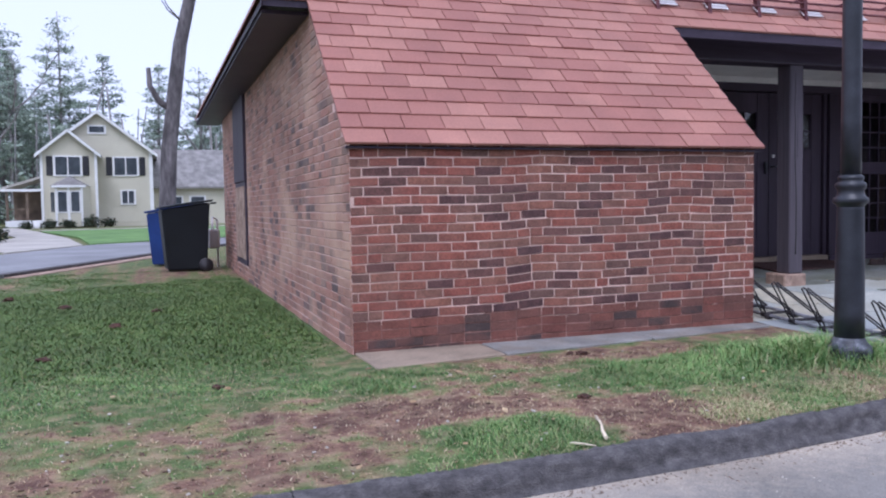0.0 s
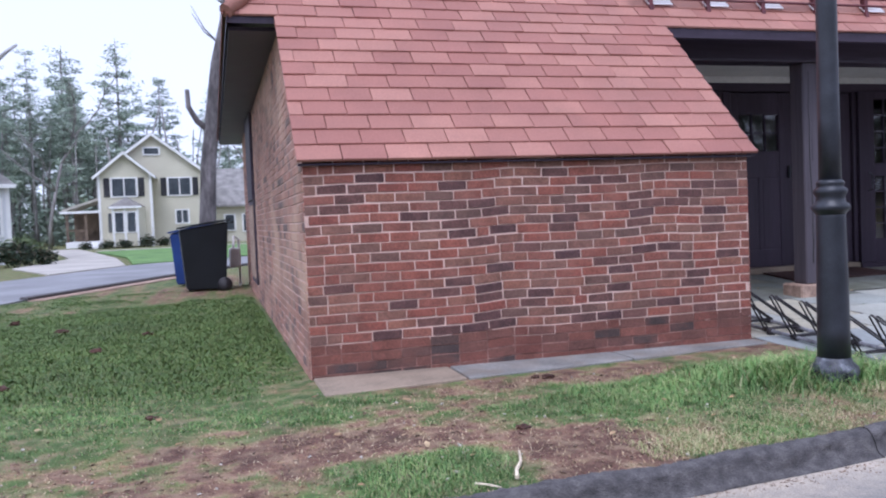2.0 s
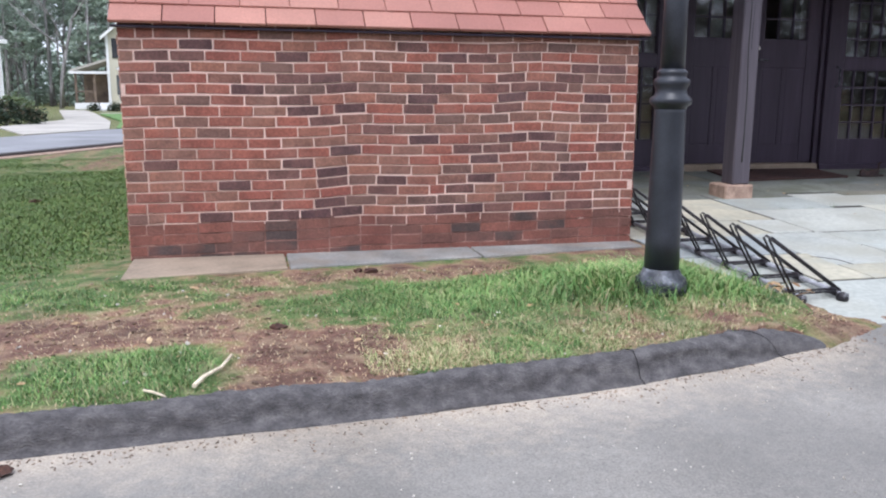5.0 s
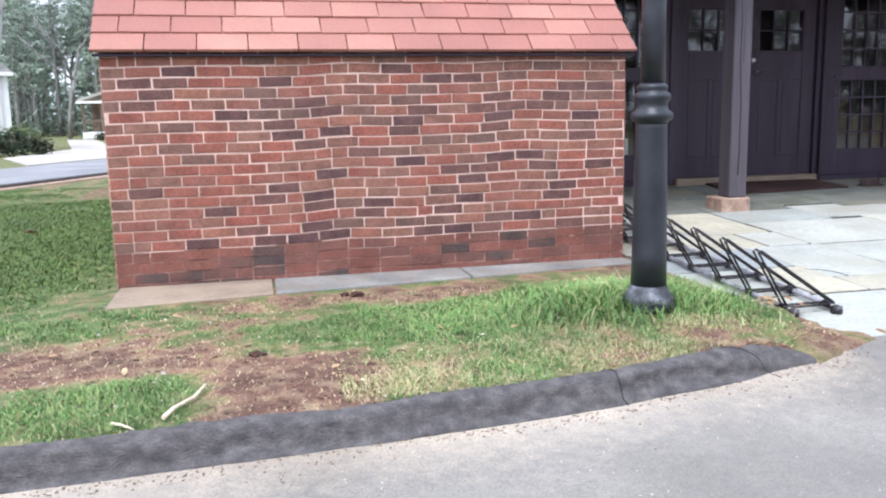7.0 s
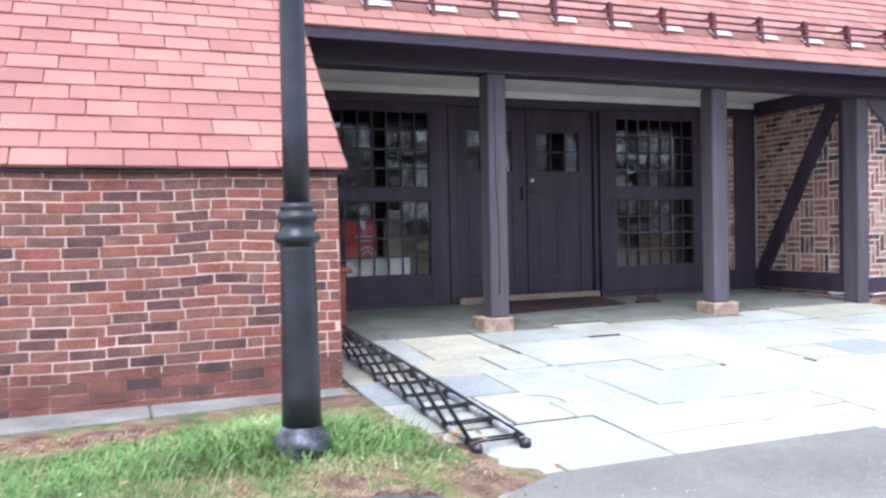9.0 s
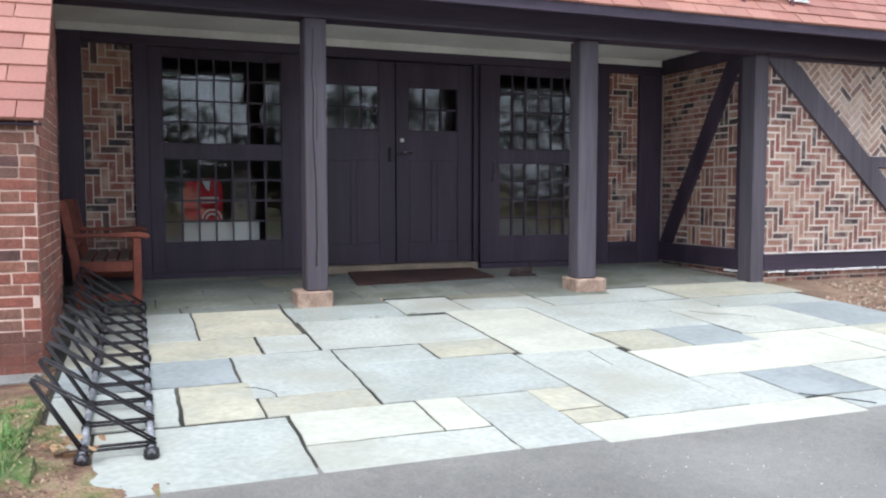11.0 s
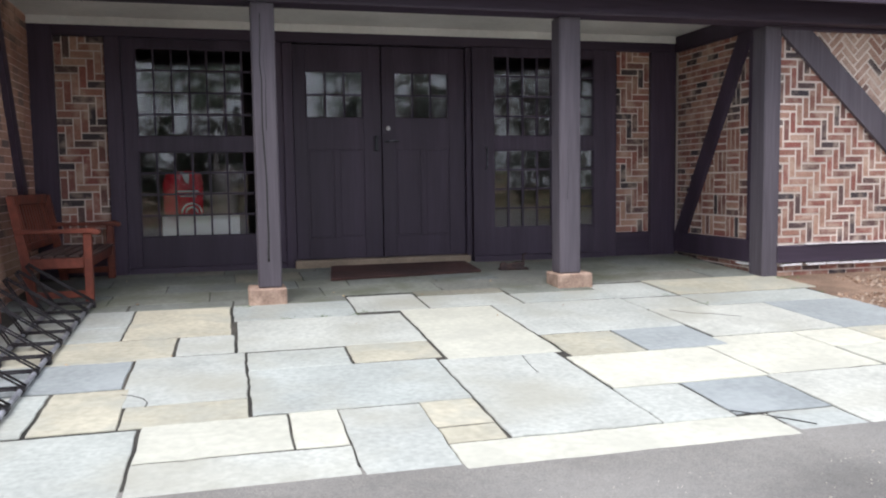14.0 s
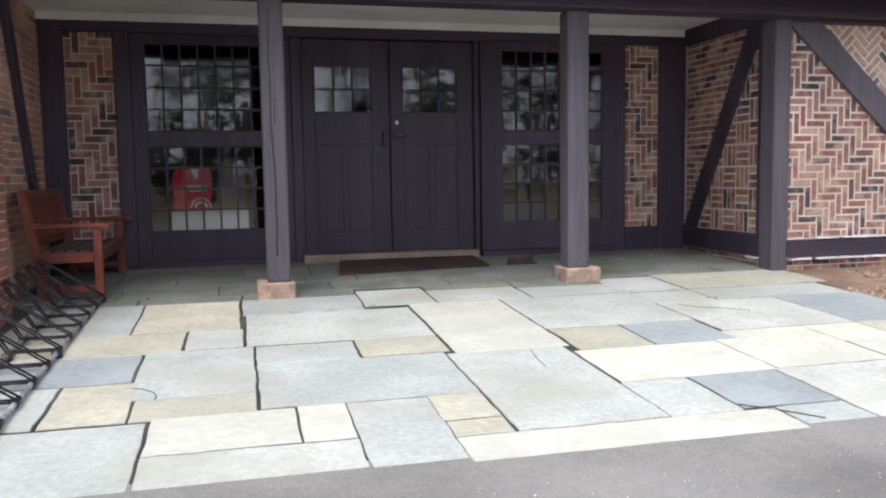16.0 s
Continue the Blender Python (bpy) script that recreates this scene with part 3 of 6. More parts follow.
# burnt dark stretchers of the front wall: the middles along each course
DARK_AT = {4: (0.53, 0.95, 1.16, 1.37, 1.99, 2.19, 2.39, 3.0), 5: (0.84, 1.25, 2.69), 6: (1.6, 2.13), 7: (0.65, 1.27, 1.66, 2.28, 2.9), 8: (0.96, 1.27, 2.95), 9: (0.21, 1.05, 2.3), 10: (1.36, 2.18, 2.39, 2.8, 3.21), 11: (1.88, 2.5, 2.7), 12: (1.57,), 13: (1.23, 3.09), 14: (1.09, 1.39, 1.84, 2.46), 15: (1.04, 1.87, 2.49, 3.11), 16: (0.75, 1.34, 1.97, 2.37, 2.58, 2.78), 17: (0.2, 1.03, 1.24, 2.48, 2.9), 18: (0.31, 3.01, 3.21), 19: (0.19, 0.41, 1.03, 2.07, 2.27), 20: (0.45, 1.8)}
SMEARED = [unit_brick("stretcher_brick_smeared", M_BRICK_SMEAR) for _ in range(4)], [unit_brick("header_brick_smeared", M_BRICK_SMEAR, 0.0935) for _ in range(2)]


def course_of(c, length, burnt=None):
    """The bricks of one course: place, length and whether burnt dark. Stretchers with a stray header, run up to the dark ones."""
    row, u = [], -LENGTH / 2 * (c % 2) - rng.choice((0, 0, 0, LENGTH / 4))
    stops = [(m - LENGTH / 2, True) for m in (burnt or {}).get(c, ())] + [(length, False)]
    if stops[0][1]:
        u = stops[0][0] - LENGTH / 2 * math.ceil(stops[0][0] / (LENGTH / 2) - 0.01)
    for stop, dark in stops:
        halves = max(int(round((stop - u) / (LENGTH / 2))), 0) if dark else math.ceil((stop - u) / (LENGTH / 2) + 1)
        k = (stop - u) / (halves * LENGTH / 2) if dark and halves else 1.0
        while halves > 0:
            header = halves == 1 or (halves % 2 == 1 and rng.random() < 0.4) or rng.random() < 0.05
            w = LENGTH / 2 * k * (1 if header else 2)
            row.append((u, w, False))
            u += w
            halves -= 1 if header else 2
        if dark:
            row.append((u, LENGTH, True))
            u += LENGTH
    return row


def brick_wall(parent, origin, along, out, length, height, pieces=(0, 99, 0, 99), skip=None, heap_material=None, name="brick", kinds=None, lie=lambda u, z: 0.0, burnt=None):
    """Courses of bricks on a face: origin at its lower corner, along and out unit vectors. Bricks inside pieces (u0, u1, z0, z1) are parts, the rest one joined mesh."""
    along, out = Vector(along), Vector(out)
    basis = Matrix((along, -out, Vector((0, 0, 1)))).transposed()
    heap = Heap()
    for c in range(int(height / COURSE + 0.3)):
        z = (c + 0.5) * COURSE
        for u, w, dark in course_of(c, length, burnt):
            a, b = max(u, 0.0), min(u + w, length)
            header = w < 0.16
            if b - a < 0.04 or (skip and skip((a + b) / 2, z)):
                continue
            at = Vector(origin) + along * (a + b) / 2 + Vector((0, 0, z + lie((a + b) / 2, z) + rng.uniform(-0.0018, 0.0018))) + out * (0.0045 + rng.uniform(-0.002, 0.0025))
            m = Matrix.Translation(at) @ basis.to_4x4() @ Matrix.Rotation(rng.uniform(-0.01, 0.01) - (lie(b, z) - lie(a, z)) / (b - a), 4, "Y")
            me = rng.choice(BURNT if dark else (kinds or PLAIN)[1 if header else 0])
            full = (HEADER_L if header else STRETCHER_L)
            sx = (b - a - JOINT) / full
            if pieces[0] <= (a + b) / 2 <= pieces[1] and pieces[2] <= z <= pieces[3]:
                ob = new(name, me)
                ob.parent = parent
                ob.matrix_basis = m @ Matrix.Diagonal((sx, 1, 1, 1))
            else:
                heap.add(corners(m @ Matrix.Translation((0, 0.025, 0)), (b - a - JOINT), 0.05, COURSE - JOINT), BOX_FACES)
    if heap.verts:
        ob = new("brickwork", heap.mesh("brickwork", heap_material or M_BRICK_HEAP))
        ob.parent = parent
        tagged(ob, kind="stuff")


STRETCHER_L, HEADER_L = LENGTH - JOINT, 0.0935

# the low brick box under the sweeping roof
WL, WR, WF, WT = 1.255, 4.66, 5.458, 1.44
wall_front = structure("wall_front", box(WL + 0.004, WR - 0.004, WF, WF + 0.2, -0.2, WT + 0.06), M_MORTAR, "red brick wall with scattered dark bricks and pale joints", "wall")
GABLE_END = 15.3
RIDGE_Y, RIDGE_Z = 11.39, 7.47
pts = [(WL, WF + 0.2, -0.2), (WL, GABLE_END, -0.2), (WL, GABLE_END, 2.68), (WL, WF + 1.3, 2.68), (WL, WF + 0.2, 1.58)]
wall_left = structure("wall_left", prism(pts, (0.22, 0, 0)), M_MORTAR, "long red brick gable wall with pale mortar, shaded under the eaves", "wall")
wall_return = structure("wall_return", prism([(WR - 0.2, WF + 0.2, -0.2), (WR - 0.2, 6.9, -0.2), (WR - 0.2, 6.9, 2.7), (WR - 0.2, WF + 0.2, 1.56)], (0.2, 0, 0)), M_MORTAR, "brick side wall of the porch", "wall")

# ---- roof: clay tiles on boards, 45 degrees ----
SLOPE = 3.94
EAVE_Y, EAVE_Z = 5.40, 1.46
MAIN_Y, MAIN_Z = 6.634, 2.72
ROOF_L, ROOF_R = 0.85, 24.0
bm = prism([(1.232, WF - 0.012, WF - 0.012 - SLOPE - 0.012), (1.232, MAIN_Y + 0.5, MAIN_Z + 0.475), (1.232, MAIN_Y + 0.5, MAIN_Z + 0.375), (1.232, WF + 0.01, WF - 0.012 - SLOPE - 0.024)], (4.7 - 1.232, 0, 0))
HIP = ROOF_L + RIDGE_Y - MAIN_Y
prism([(ROOF_L, MAIN_Y + 0.02, MAIN_Z - 0.015), (HIP, RIDGE_Y, RIDGE_Z - 0.035), (ROOF_R, RIDGE_Y, RIDGE_Z - 0.035), (ROOF_R, MAIN_Y + 0.02, MAIN_Z - 0.015)], (0, 0, -0.05), bm)
prism([(ROOF_L, 16.15, 2.7), (HIP, RIDGE_Y, RIDGE_Z - 0.035), (ROOF_R, RIDGE_Y, RIDGE_Z - 0.035), (ROOF_R, 16.15, 2.7)], (0, 0, -0.05), bm)
prism([(ROOF_L, MAIN_Y, MAIN_Z - 0.02), (ROOF_L, 16.15, MAIN_Z - 0.02), (HIP, RIDGE_Y, RIDGE_Z - 0.04)], (0, 0, -0.05), bm)
prism([(ROOF_L + 0.02, MAIN_Y + 0.15, 2.655), (ROOF_L + 0.02, 16.1, 2.655), (WL, 16.1, 2.655), (WL, MAIN_Y + 0.15, 2.655)], (0, 0, -0.03), bm)
roof = structure("roof", bm, M_TIMBER, "steep red clay tile roof sweeping down over the low wall", "roof")

structure("eave_board", box(1.225, 4.7, 5.414, 5.45, 1.438, 1.453, 0.003), M_TIMBER_X, "thin dark strip under the lowest tiles", "board")
TILE_W, EXPOSE = 0.305, 0.1603
TILE = mesh_of("roof_tile", box(-TILE_W / 2 + 0.0028, TILE_W / 2 - 0.0028, 0, 0.25, -0.012, 0.01, 0.003), M_TILE)
ROOF_TURN = Matrix.Rotation(radians(45), 4, "X")
heap = Heap()
TOP = int((RIDGE_Z - EAVE_Z) * math.sqrt(2) / EXPOSE)
for c in range(TOP + 1):
    v = c * EXPOSE
    main = c >= 11
    x, end = (ROOF_L, ROOF_R) if main else (1.215, 4.712)
    x -= (0.0, 0.5, 0.22, 0.68)[c % 4] * TILE_W
    start = ROOF_L if main else 1.215
    if x + TILE_W - start < 0.07:
        x += TILE_W - (x + TILE_W - start)
    while x < end:
        a, b = max(x, start), min(x + TILE_W, end)
        if end - b < 0.07:
            b = end
        x = max(b, x + TILE_W)
        if b - a < 0.012 or (main and (a + b) / 2 < ROOF_L + (v - 11 * EXPOSE) * math.sqrt(0.5) - 0.05):
            continue
        at = Vector(((a + b) / 2, EAVE_Y + (v + rng.uniform(-0.002, 0.002)) * math.sqrt(0.5), EAVE_Z + v * math.sqrt(0.5)))
        m = Matrix.Translation(at) @ ROOF_TURN @ pose(0, 0, 0.014 + rng.uniform(-0.002, 0.0025), -4.2 + rng.uniform(-0.3, 0.3), rng.uniform(-0.25, 0.25), rng.uniform(-0.35, 0.35))
        if c < 11 or (c < 15 and b < 11.5):
            ob = new("roof_tile", TILE)
            ob.parent = roof
            ob.matrix_basis = m @ Matrix.Diagonal(((b - a) / TILE_W, 1, 1, 1))
        else:
            heap.add(corners(m @ Matrix.Translation((0, 0.125, 0)), b - a - 0.0055, 0.25, 0.022), BOX_FACES)
ob = new("tiling", heap.mesh("tiling", M_TILE_HEAP))
ob.parent = roof
tagged(ob, kind="stuff")
# back slope, seen at its edge alone
bm = prism([(ROOF_L, 16.18, 2.7), (HIP, RIDGE_Y, RIDGE_Z), (ROOF_R, RIDGE_Y, RIDGE_Z), (ROOF_R, 16.18, 2.7)], (0, 0, 0.03))
part("back_slope", bm, M_TILE_HEAP, roof)
bm = prism([(ROOF_L - 0.03, MAIN_Y, MAIN_Z - 0.01), (ROOF_L - 0.03, 16.18, MAIN_Z - 0.01), (HIP, RIDGE_Y, RIDGE_Z)], (0, 0, 0.03))
part("hip_slope", bm, M_TILE_HEAP, roof)
part("hip_ridge", rod([(ROOF_L, MAIN_Y, MAIN_Z + 0.02), (HIP, RIDGE_Y, RIDGE_Z + 0.02)], 0.06, steps=8), M_TILE_HEAP, roof)
bm = rod([(HIP, RIDGE_Y, RIDGE_Z + 0.02), (ROOF_R, RIDGE_Y, RIDGE_Z + 0.02)], 0.09, steps=10)
part("ridge", bm, M_TILE_HEAP, roof)

# ---- porch: beam, posts, ceiling, walls ----
BACK = 8.93
structure("beam_front", box(4.55, 17.5, 7.04, 7.3, 2.5, 2.78, 0.012), M_TIMBER_X, "long dark timber beam over the porch posts", "beam")
structure("soffit", prism([(4.6, 6.7, 2.70), (4.6, 7.06, 2.78), (4.6, 7.06, 2.82), (4.6, 6.7, 2.74)], (13.4, 0, 0)), M_TIMBER_X, "dark boards under the eaves", "soffit")
structure("fascia", box(4.72, 18, 6.655, 6.69, 2.62, 2.715, 0.004), M_TIMBER_X, "dark board along the eaves", "fascia")
structure("ceiling", box(4.5, 11.6, 7.3, BACK + 0.1, 2.68, 2.74), M_WHITE, "white painted porch ceiling", "ceiling")
structure("cornice", box(4.52, 11.28, BACK - 0.075, BACK - 0.058, 2.6, 2.679, 0.004), M_WHITE, "white board where ceiling and timber wall meet", "cornice")
structure("wall_porch_left", box(4.38, 4.52, 6.9, BACK + 0.1, -0.1, 2.7), M_MORTAR, "brick side wall of the porch", "wall")


def post(x, y, w, d, z0, z1, label, lean=0.0):
    root = thing("porch_post", (x, y, z0), label, "post", "porch posts")
    bm = box(x - w / 2, x + w / 2, y - d / 2, y + d / 2, z0, z1, 0.012)
    part("shaft", bm, M_POST, root)
    return root


for x, py, w in ((6.602, 7.06, 0.185), (9.243, 7.14, 0.2)):
    root = post(x, py + 0.1, w, 0.2, 0.235, 2.5, "split weathered timber porch post on a stone block")
    bm = box(x - 0.175 + 0.05 * (x > 7), x + 0.13 + 0.08 * (x > 7), py - 0.02, py + 0.28, paving_z(py) - 0.02, 0.236, 0.015)
    part("stone_block", bm, M_SAND, root, "rough tan sandstone block")
    drift = lambda z: x - 0.012 + 0.014 * math.sin(z * 2.1 + x) + 0.012 * noise.noise(Vector((x, 3, z * 5)))
    for z0, z1, wide in (((0.45, 2.47, 0.009), (1.5, 2.3, 0.004)) if x < 7 else ((0.9, 2.2, 0.003),)):
        pts = [(drift(z) + 0.03 * (wide == 0.004), py + 0.002, z) for z in np.arange(z0, z1, 0.07)]
        part("crack", rod(pts, wide, steps=6, taper=0.5), M_CRACK, root)


# ---- timber frame, panels and doors of the porch ----
def clip(poly, a, b, c):
    """The part of a 2D polygon where a * x + b * y <= c."""
    out = []
    for (x0, y0), (x1, y1) in zip(poly, poly[1:] + poly[:1]):
        d0, d1 = a * x0 + b * y0 - c, a * x1 + b * y1 - c
        if d0 <= 0:
            out.append((x0, y0))
        if d0 * d1 < 0:
            k = d0 / (d0 - d1)
            out.append((x0 + k * (x1 - x0), y0 + k * (y1 - y0)))
    return out


def area(poly):
    return abs(sum(x0 * y1 - x1 * y0 for (x0, y0), (x1, y1) in zip(poly, poly[1:] + poly[:1]))) / 2


def herringbone(u0, u1, z0, z1, w=0.071, n=3, flip=False):
    """Brick outlines of an upright herringbone over a rectangle."""
    cells = []
    for r in range(-2, int((z1 - z0) / w) + 3):
        for k in range(-40, 60):
            u = r + 2 * n * k
            cells.append((u, r, n, 1))
    for c in range(-2, int((u1 - u0) / w) + 3):
        for k in range(-40, 60):
            cells.append((c, c - 2 * n + 1 + 2 * n * k, 1, n))
    for a, b, dx, dy in cells:
        x0, y0 = a * w, b * w
        if flip:
            x0 = (u1 - u0) - x0 - dx * w
        yield [(u0 + x0, z0 + y0), (u0 + x0 + dx * w, z0 + y0), (u0 + x0 + dx * w, z0 + y0 + dy * w), (u0 + x0, z0 + y0 + dy * w)]


def slanted(u0, u1, z0, z1):
    """The same bond turned by 45 degrees."""
    h = math.sqrt(0.5)
    size = (u1 - u0) + (z1 - z0)
    for poly in herringbone(-size, size, -size, size):
        yield [(u0 + h * (x - y), z0 + h * (x + y)) for x, y in poly]


def basket(u0, u1, z0, z1, w=0.071, n=3):
    """Squares of three bricks, upright and lying in turn."""
    s = w * n
    for i in range(int((u1 - u0) / s) + 2):
        for j in range(int((z1 - z0) / s) + 2):
            for k in range(n):
                x, y = u0 + i * s, z0 + j * s
                if (i + j) % 2:
                    yield [(x + k * w, y), (x + (k + 1) * w, y), (x + (k + 1) * w, y + s), (x + k * w, y + s)]
                else:
                    yield [(x, y + k * w), (x + s, y + k * w), (x + s, y + (k + 1) * w), (x, y + (k + 1) * w)]


def bond(u0, u1, z0, z1):
    for c in range(int((z1 - z0) / COURSE) + 1):
        u = u0 - LENGTH * 0.5 * (c % 2)
        while u < u1:
            yield [(u, z0 + c * COURSE), (u + LENGTH, z0 + c * COURSE), (u + LENGTH, z0 + (c + 1) * COURSE), (u, z0 + (c + 1) * COURSE)]
            u += LENGTH


def panel_bricks(parent, outlines, rect, cuts, place, out, joint=0.013, single=True, materials=None):
    """Bricks of a panel, cut along its frame; place(u, z) gives the point on the mortar's face, out its normal."""
    u0, u1, z0, z1 = rect
    heap = Heap()
    out = Vector(out)
    for poly in outlines:
        cu, cz = sum(p[0] for p in poly) / 4, sum(p[1] for p in poly) / 4
        e1 = Vector((poly[1][0] - poly[0][0], poly[1][1] - poly[0][1]))
        e2 = Vector((poly[3][0] - poly[0][0], poly[3][1] - poly[0][1]))
        h1, h2 = e1 * (0.5 - joint / 2 / e1.length), e2 * (0.5 - joint / 2 / e2.length)
        poly = [(cu + a * h1.x + b * h2.x, cz + a * h1.y + b * h2.y) for a, b in ((-1, -1), (1, -1), (1, 1), (-1, 1))]
        for a, b, c in ((-1, 0, -u0), (1, 0, u1), (0, -1, -z0), (0, 1, z1), *cuts):
            poly = clip(poly, a, b, c)
            if len(poly) < 3:
                break
        if len(poly) < 3 or area(poly) < 0.0006:
            continue
        base = [Vector(place(u, z)) - out * 0.01 for u, z in poly]
        top = [p + out * (0.0138 + rng.uniform(-0.0015, 0.002)) for p in base]
        n = len(poly)
        faces = [tuple(range(n))[::-1], tuple(range(n, 2 * n))] + [(i, (i + 1) % n, n + (i + 1) % n, n + i) for i in range(n)]
        if single:
            me = bpy.data.meshes.new("brick")
            me.from_pydata(base + top, [], faces)
            me.materials.append(materials or M_BRICK_TAN)
            bm = bmesh.new()
            bm.from_mesh(me)
            bmesh.ops.recalc_face_normals(bm, faces=bm.faces)
            bm.to_mesh(me)
            bm.free()
            ob = new("brick", me)
            ob.parent = parent
        else:
            heap.add(base + top, faces)
    if heap.verts:
        me = heap.mesh("brickwork", M_BRICK_TAN_HEAP)
        bm = bmesh.new()
        bm.from_mesh(me)
        bmesh.ops.recalc_face_normals(bm, faces=bm.faces)
        bm.to_mesh(me)
        bm.free()
        ob = new("brickwork", me)
        ob.parent = parent
        tagged(ob, kind="stuff")


def timber(name, x0, x1, y0, y1, z0, z1, material=None, label="dark stained timber of the porch frame"):
    return structure(name, box(x0, x1, y0, y1, z0, z1, 0.008), material or M_TIMBER, label, "timber")


def ragged_flashing(parent, place, k0, k1, z0, z1, deep):
    """A torn strip of white flashing: lengths with uneven edges and gaps between them."""
    rr = random.Random(int(k0 * 100 + z0 * 1000))
    k = k0
    while k < k1 - 0.05:
        end = min(k + rr.uniform(0.16, 0.5), k1)
        xs = np.linspace(k, end, max(3, int((end - k) / 0.03)))
        low = [Vector(place(x)) + Vector((0, 0, z0 + rr.uniform(0, 0.35) * (z1 - z0))) for x in xs]
        high = [Vector(place(x)) + Vector((0, 0, z1 - rr.uniform(0, 0.4) * (z1 - z0))) for x in xs[::-1]]
        part("flashing", prism(low + high, deep), M_PLATE, parent, "torn strip of white flashing")
        k = end + rr.choice((0.01, 0.015, 0.06))


FLOOR = paving_z(BACK)
# back wall: timbers and two brick panels
timber("timber_corner_left", 4.5, 4.735, BACK - 0.06, BACK + 0.12, FLOOR - 0.05, 2.68)
timber("timber_stud_left", 5.185, 5.33, BACK - 0.05, BACK + 0.12, FLOOR - 0.05, 2.6)
timber("timber_sill_left", 4.735, 5.185, BACK - 0.05, BACK + 0.12, FLOOR - 0.05, 0.45, M_TIMBER_X)
timber("timber_head", 4.735, 11.3, BACK - 0.055, BACK + 0.12, 2.5, 2.679, M_TIMBER_X)
timber("timber_stud_right", 10.4, 10.56, BACK - 0.05, BACK + 0.12, FLOOR - 0.05, 2.5)
timber("timber_sill_right", 10.56, 10.985, BACK - 0.05, BACK + 0.12, FLOOR - 0.05, 0.465, M_TIMBER_X)
timber("timber_corner_right", 10.985, 11.3, BACK - 0.06, BACK + 0.12, FLOOR - 0.05, 2.5)
panel_back_left = structure("wall_panel_left", box(4.735, 5.185, BACK, BACK + 0.1, 0.45, 2.5), M_MORTAR_PALE, "herringbone brick panel between dark timbers", "wall")
panel_back_right = structure("wall_panel_right", box(10.56, 10.985, BACK, BACK + 0.1, 0.465, 2.5), M_MORTAR_PALE, "herringbone brick panel between dark timbers", "wall")

# right side wall of the porch
SIDE = 11.3
timber("timber_side_sill", SIDE - 0.02, SIDE + 0.12, 7.3, BACK - 0.06, 0.23, 0.45)
timber("timber_side_head", SIDE - 0.02, SIDE + 0.12, 7.3, BACK - 0.06, 2.5, 2.678)
timber("timber_side_stud", SIDE - 0.015, SIDE + 0.12, 7.42, 7.5, 0.45, 2.5)
wall_side = structure("wall_porch_right", box(SIDE + 0.03, SIDE + 0.16, 7.3, BACK, -0.1, 2.6), M_MORTAR_PALE, "brick infill wall with basket-weave brick below a diagonal brace", "wall")
a, b = Vector((SIDE - 0.012, 7.55, 2.5)), Vector((SIDE - 0.012, 8.8, 0.45))
bm = prism([(SIDE - 0.014, 7.46, 2.5), (SIDE - 0.014, 7.68, 2.5), (SIDE - 0.014, 8.86, 0.45), (SIDE - 0.014, 8.64, 0.45)], (0.1, 0, 0))
structure("timber_side_brace", bm, M_TIMBER, "dark diagonal timber brace", "timber")
ragged_flashing(wall_side, lambda k: (SIDE - 0.022, k, 0.0), 7.32, 7.66, 0.2, 0.226, (0.05, 0, 0))

# corner post and the facade beyond
FACE = 7.2
root = post(11.352, 7.31, 0.175, 0.22, 0.08, 2.5, "weathered dark timber corner post standing on the paving")
facade = structure("wall_facade", box(11.42, 18.0, FACE + 0.03, FACE + 0.2, -0.1, 2.55), M_MORTAR_PALE, "timber-framed wall with herringbone brick panels", "wall")
timber("timber_facade_sill", 11.42, 18, FACE - 0.02, FACE + 0.15, 0.235, 0.405, M_TIMBER_X)
timber("timber_facade_post", 13.43, 13.66, FACE - 0.02, FACE + 0.15, 0.405, 2.5)
timber("timber_facade_head", 11.42, 18, FACE - 0.015, FACE + 0.15, 2.46, 2.5, M_TIMBER_X)
structure("timber_facade_brace", prism([(11.42, FACE - 0.012, 2.5), (11.42, FACE - 0.012, 2.44), (13.43, FACE - 0.012, 0.615), (13.43, FACE - 0.012, 0.94), (11.72, FACE - 0.012, 2.5)], (0, 0.1, 0)), M_POST, "grey diagonal timber brace", "timber")
timber("timber_facade_rail", 12.86, 13.43, FACE - 0.008, FACE + 0.15, 1.335, 1.465, M_POST)
ragged_flashing(facade, lambda k: (k, FACE - 0.034, 0.0), 11.75, 13.43, 0.407, 0.424, (0, 0.06, 0))
ragged_flashing(facade, lambda k: (k, FACE - 0.03, 0.0), 11.47, 15.0, 0.204, 0.232, (0, 0.06, 0))


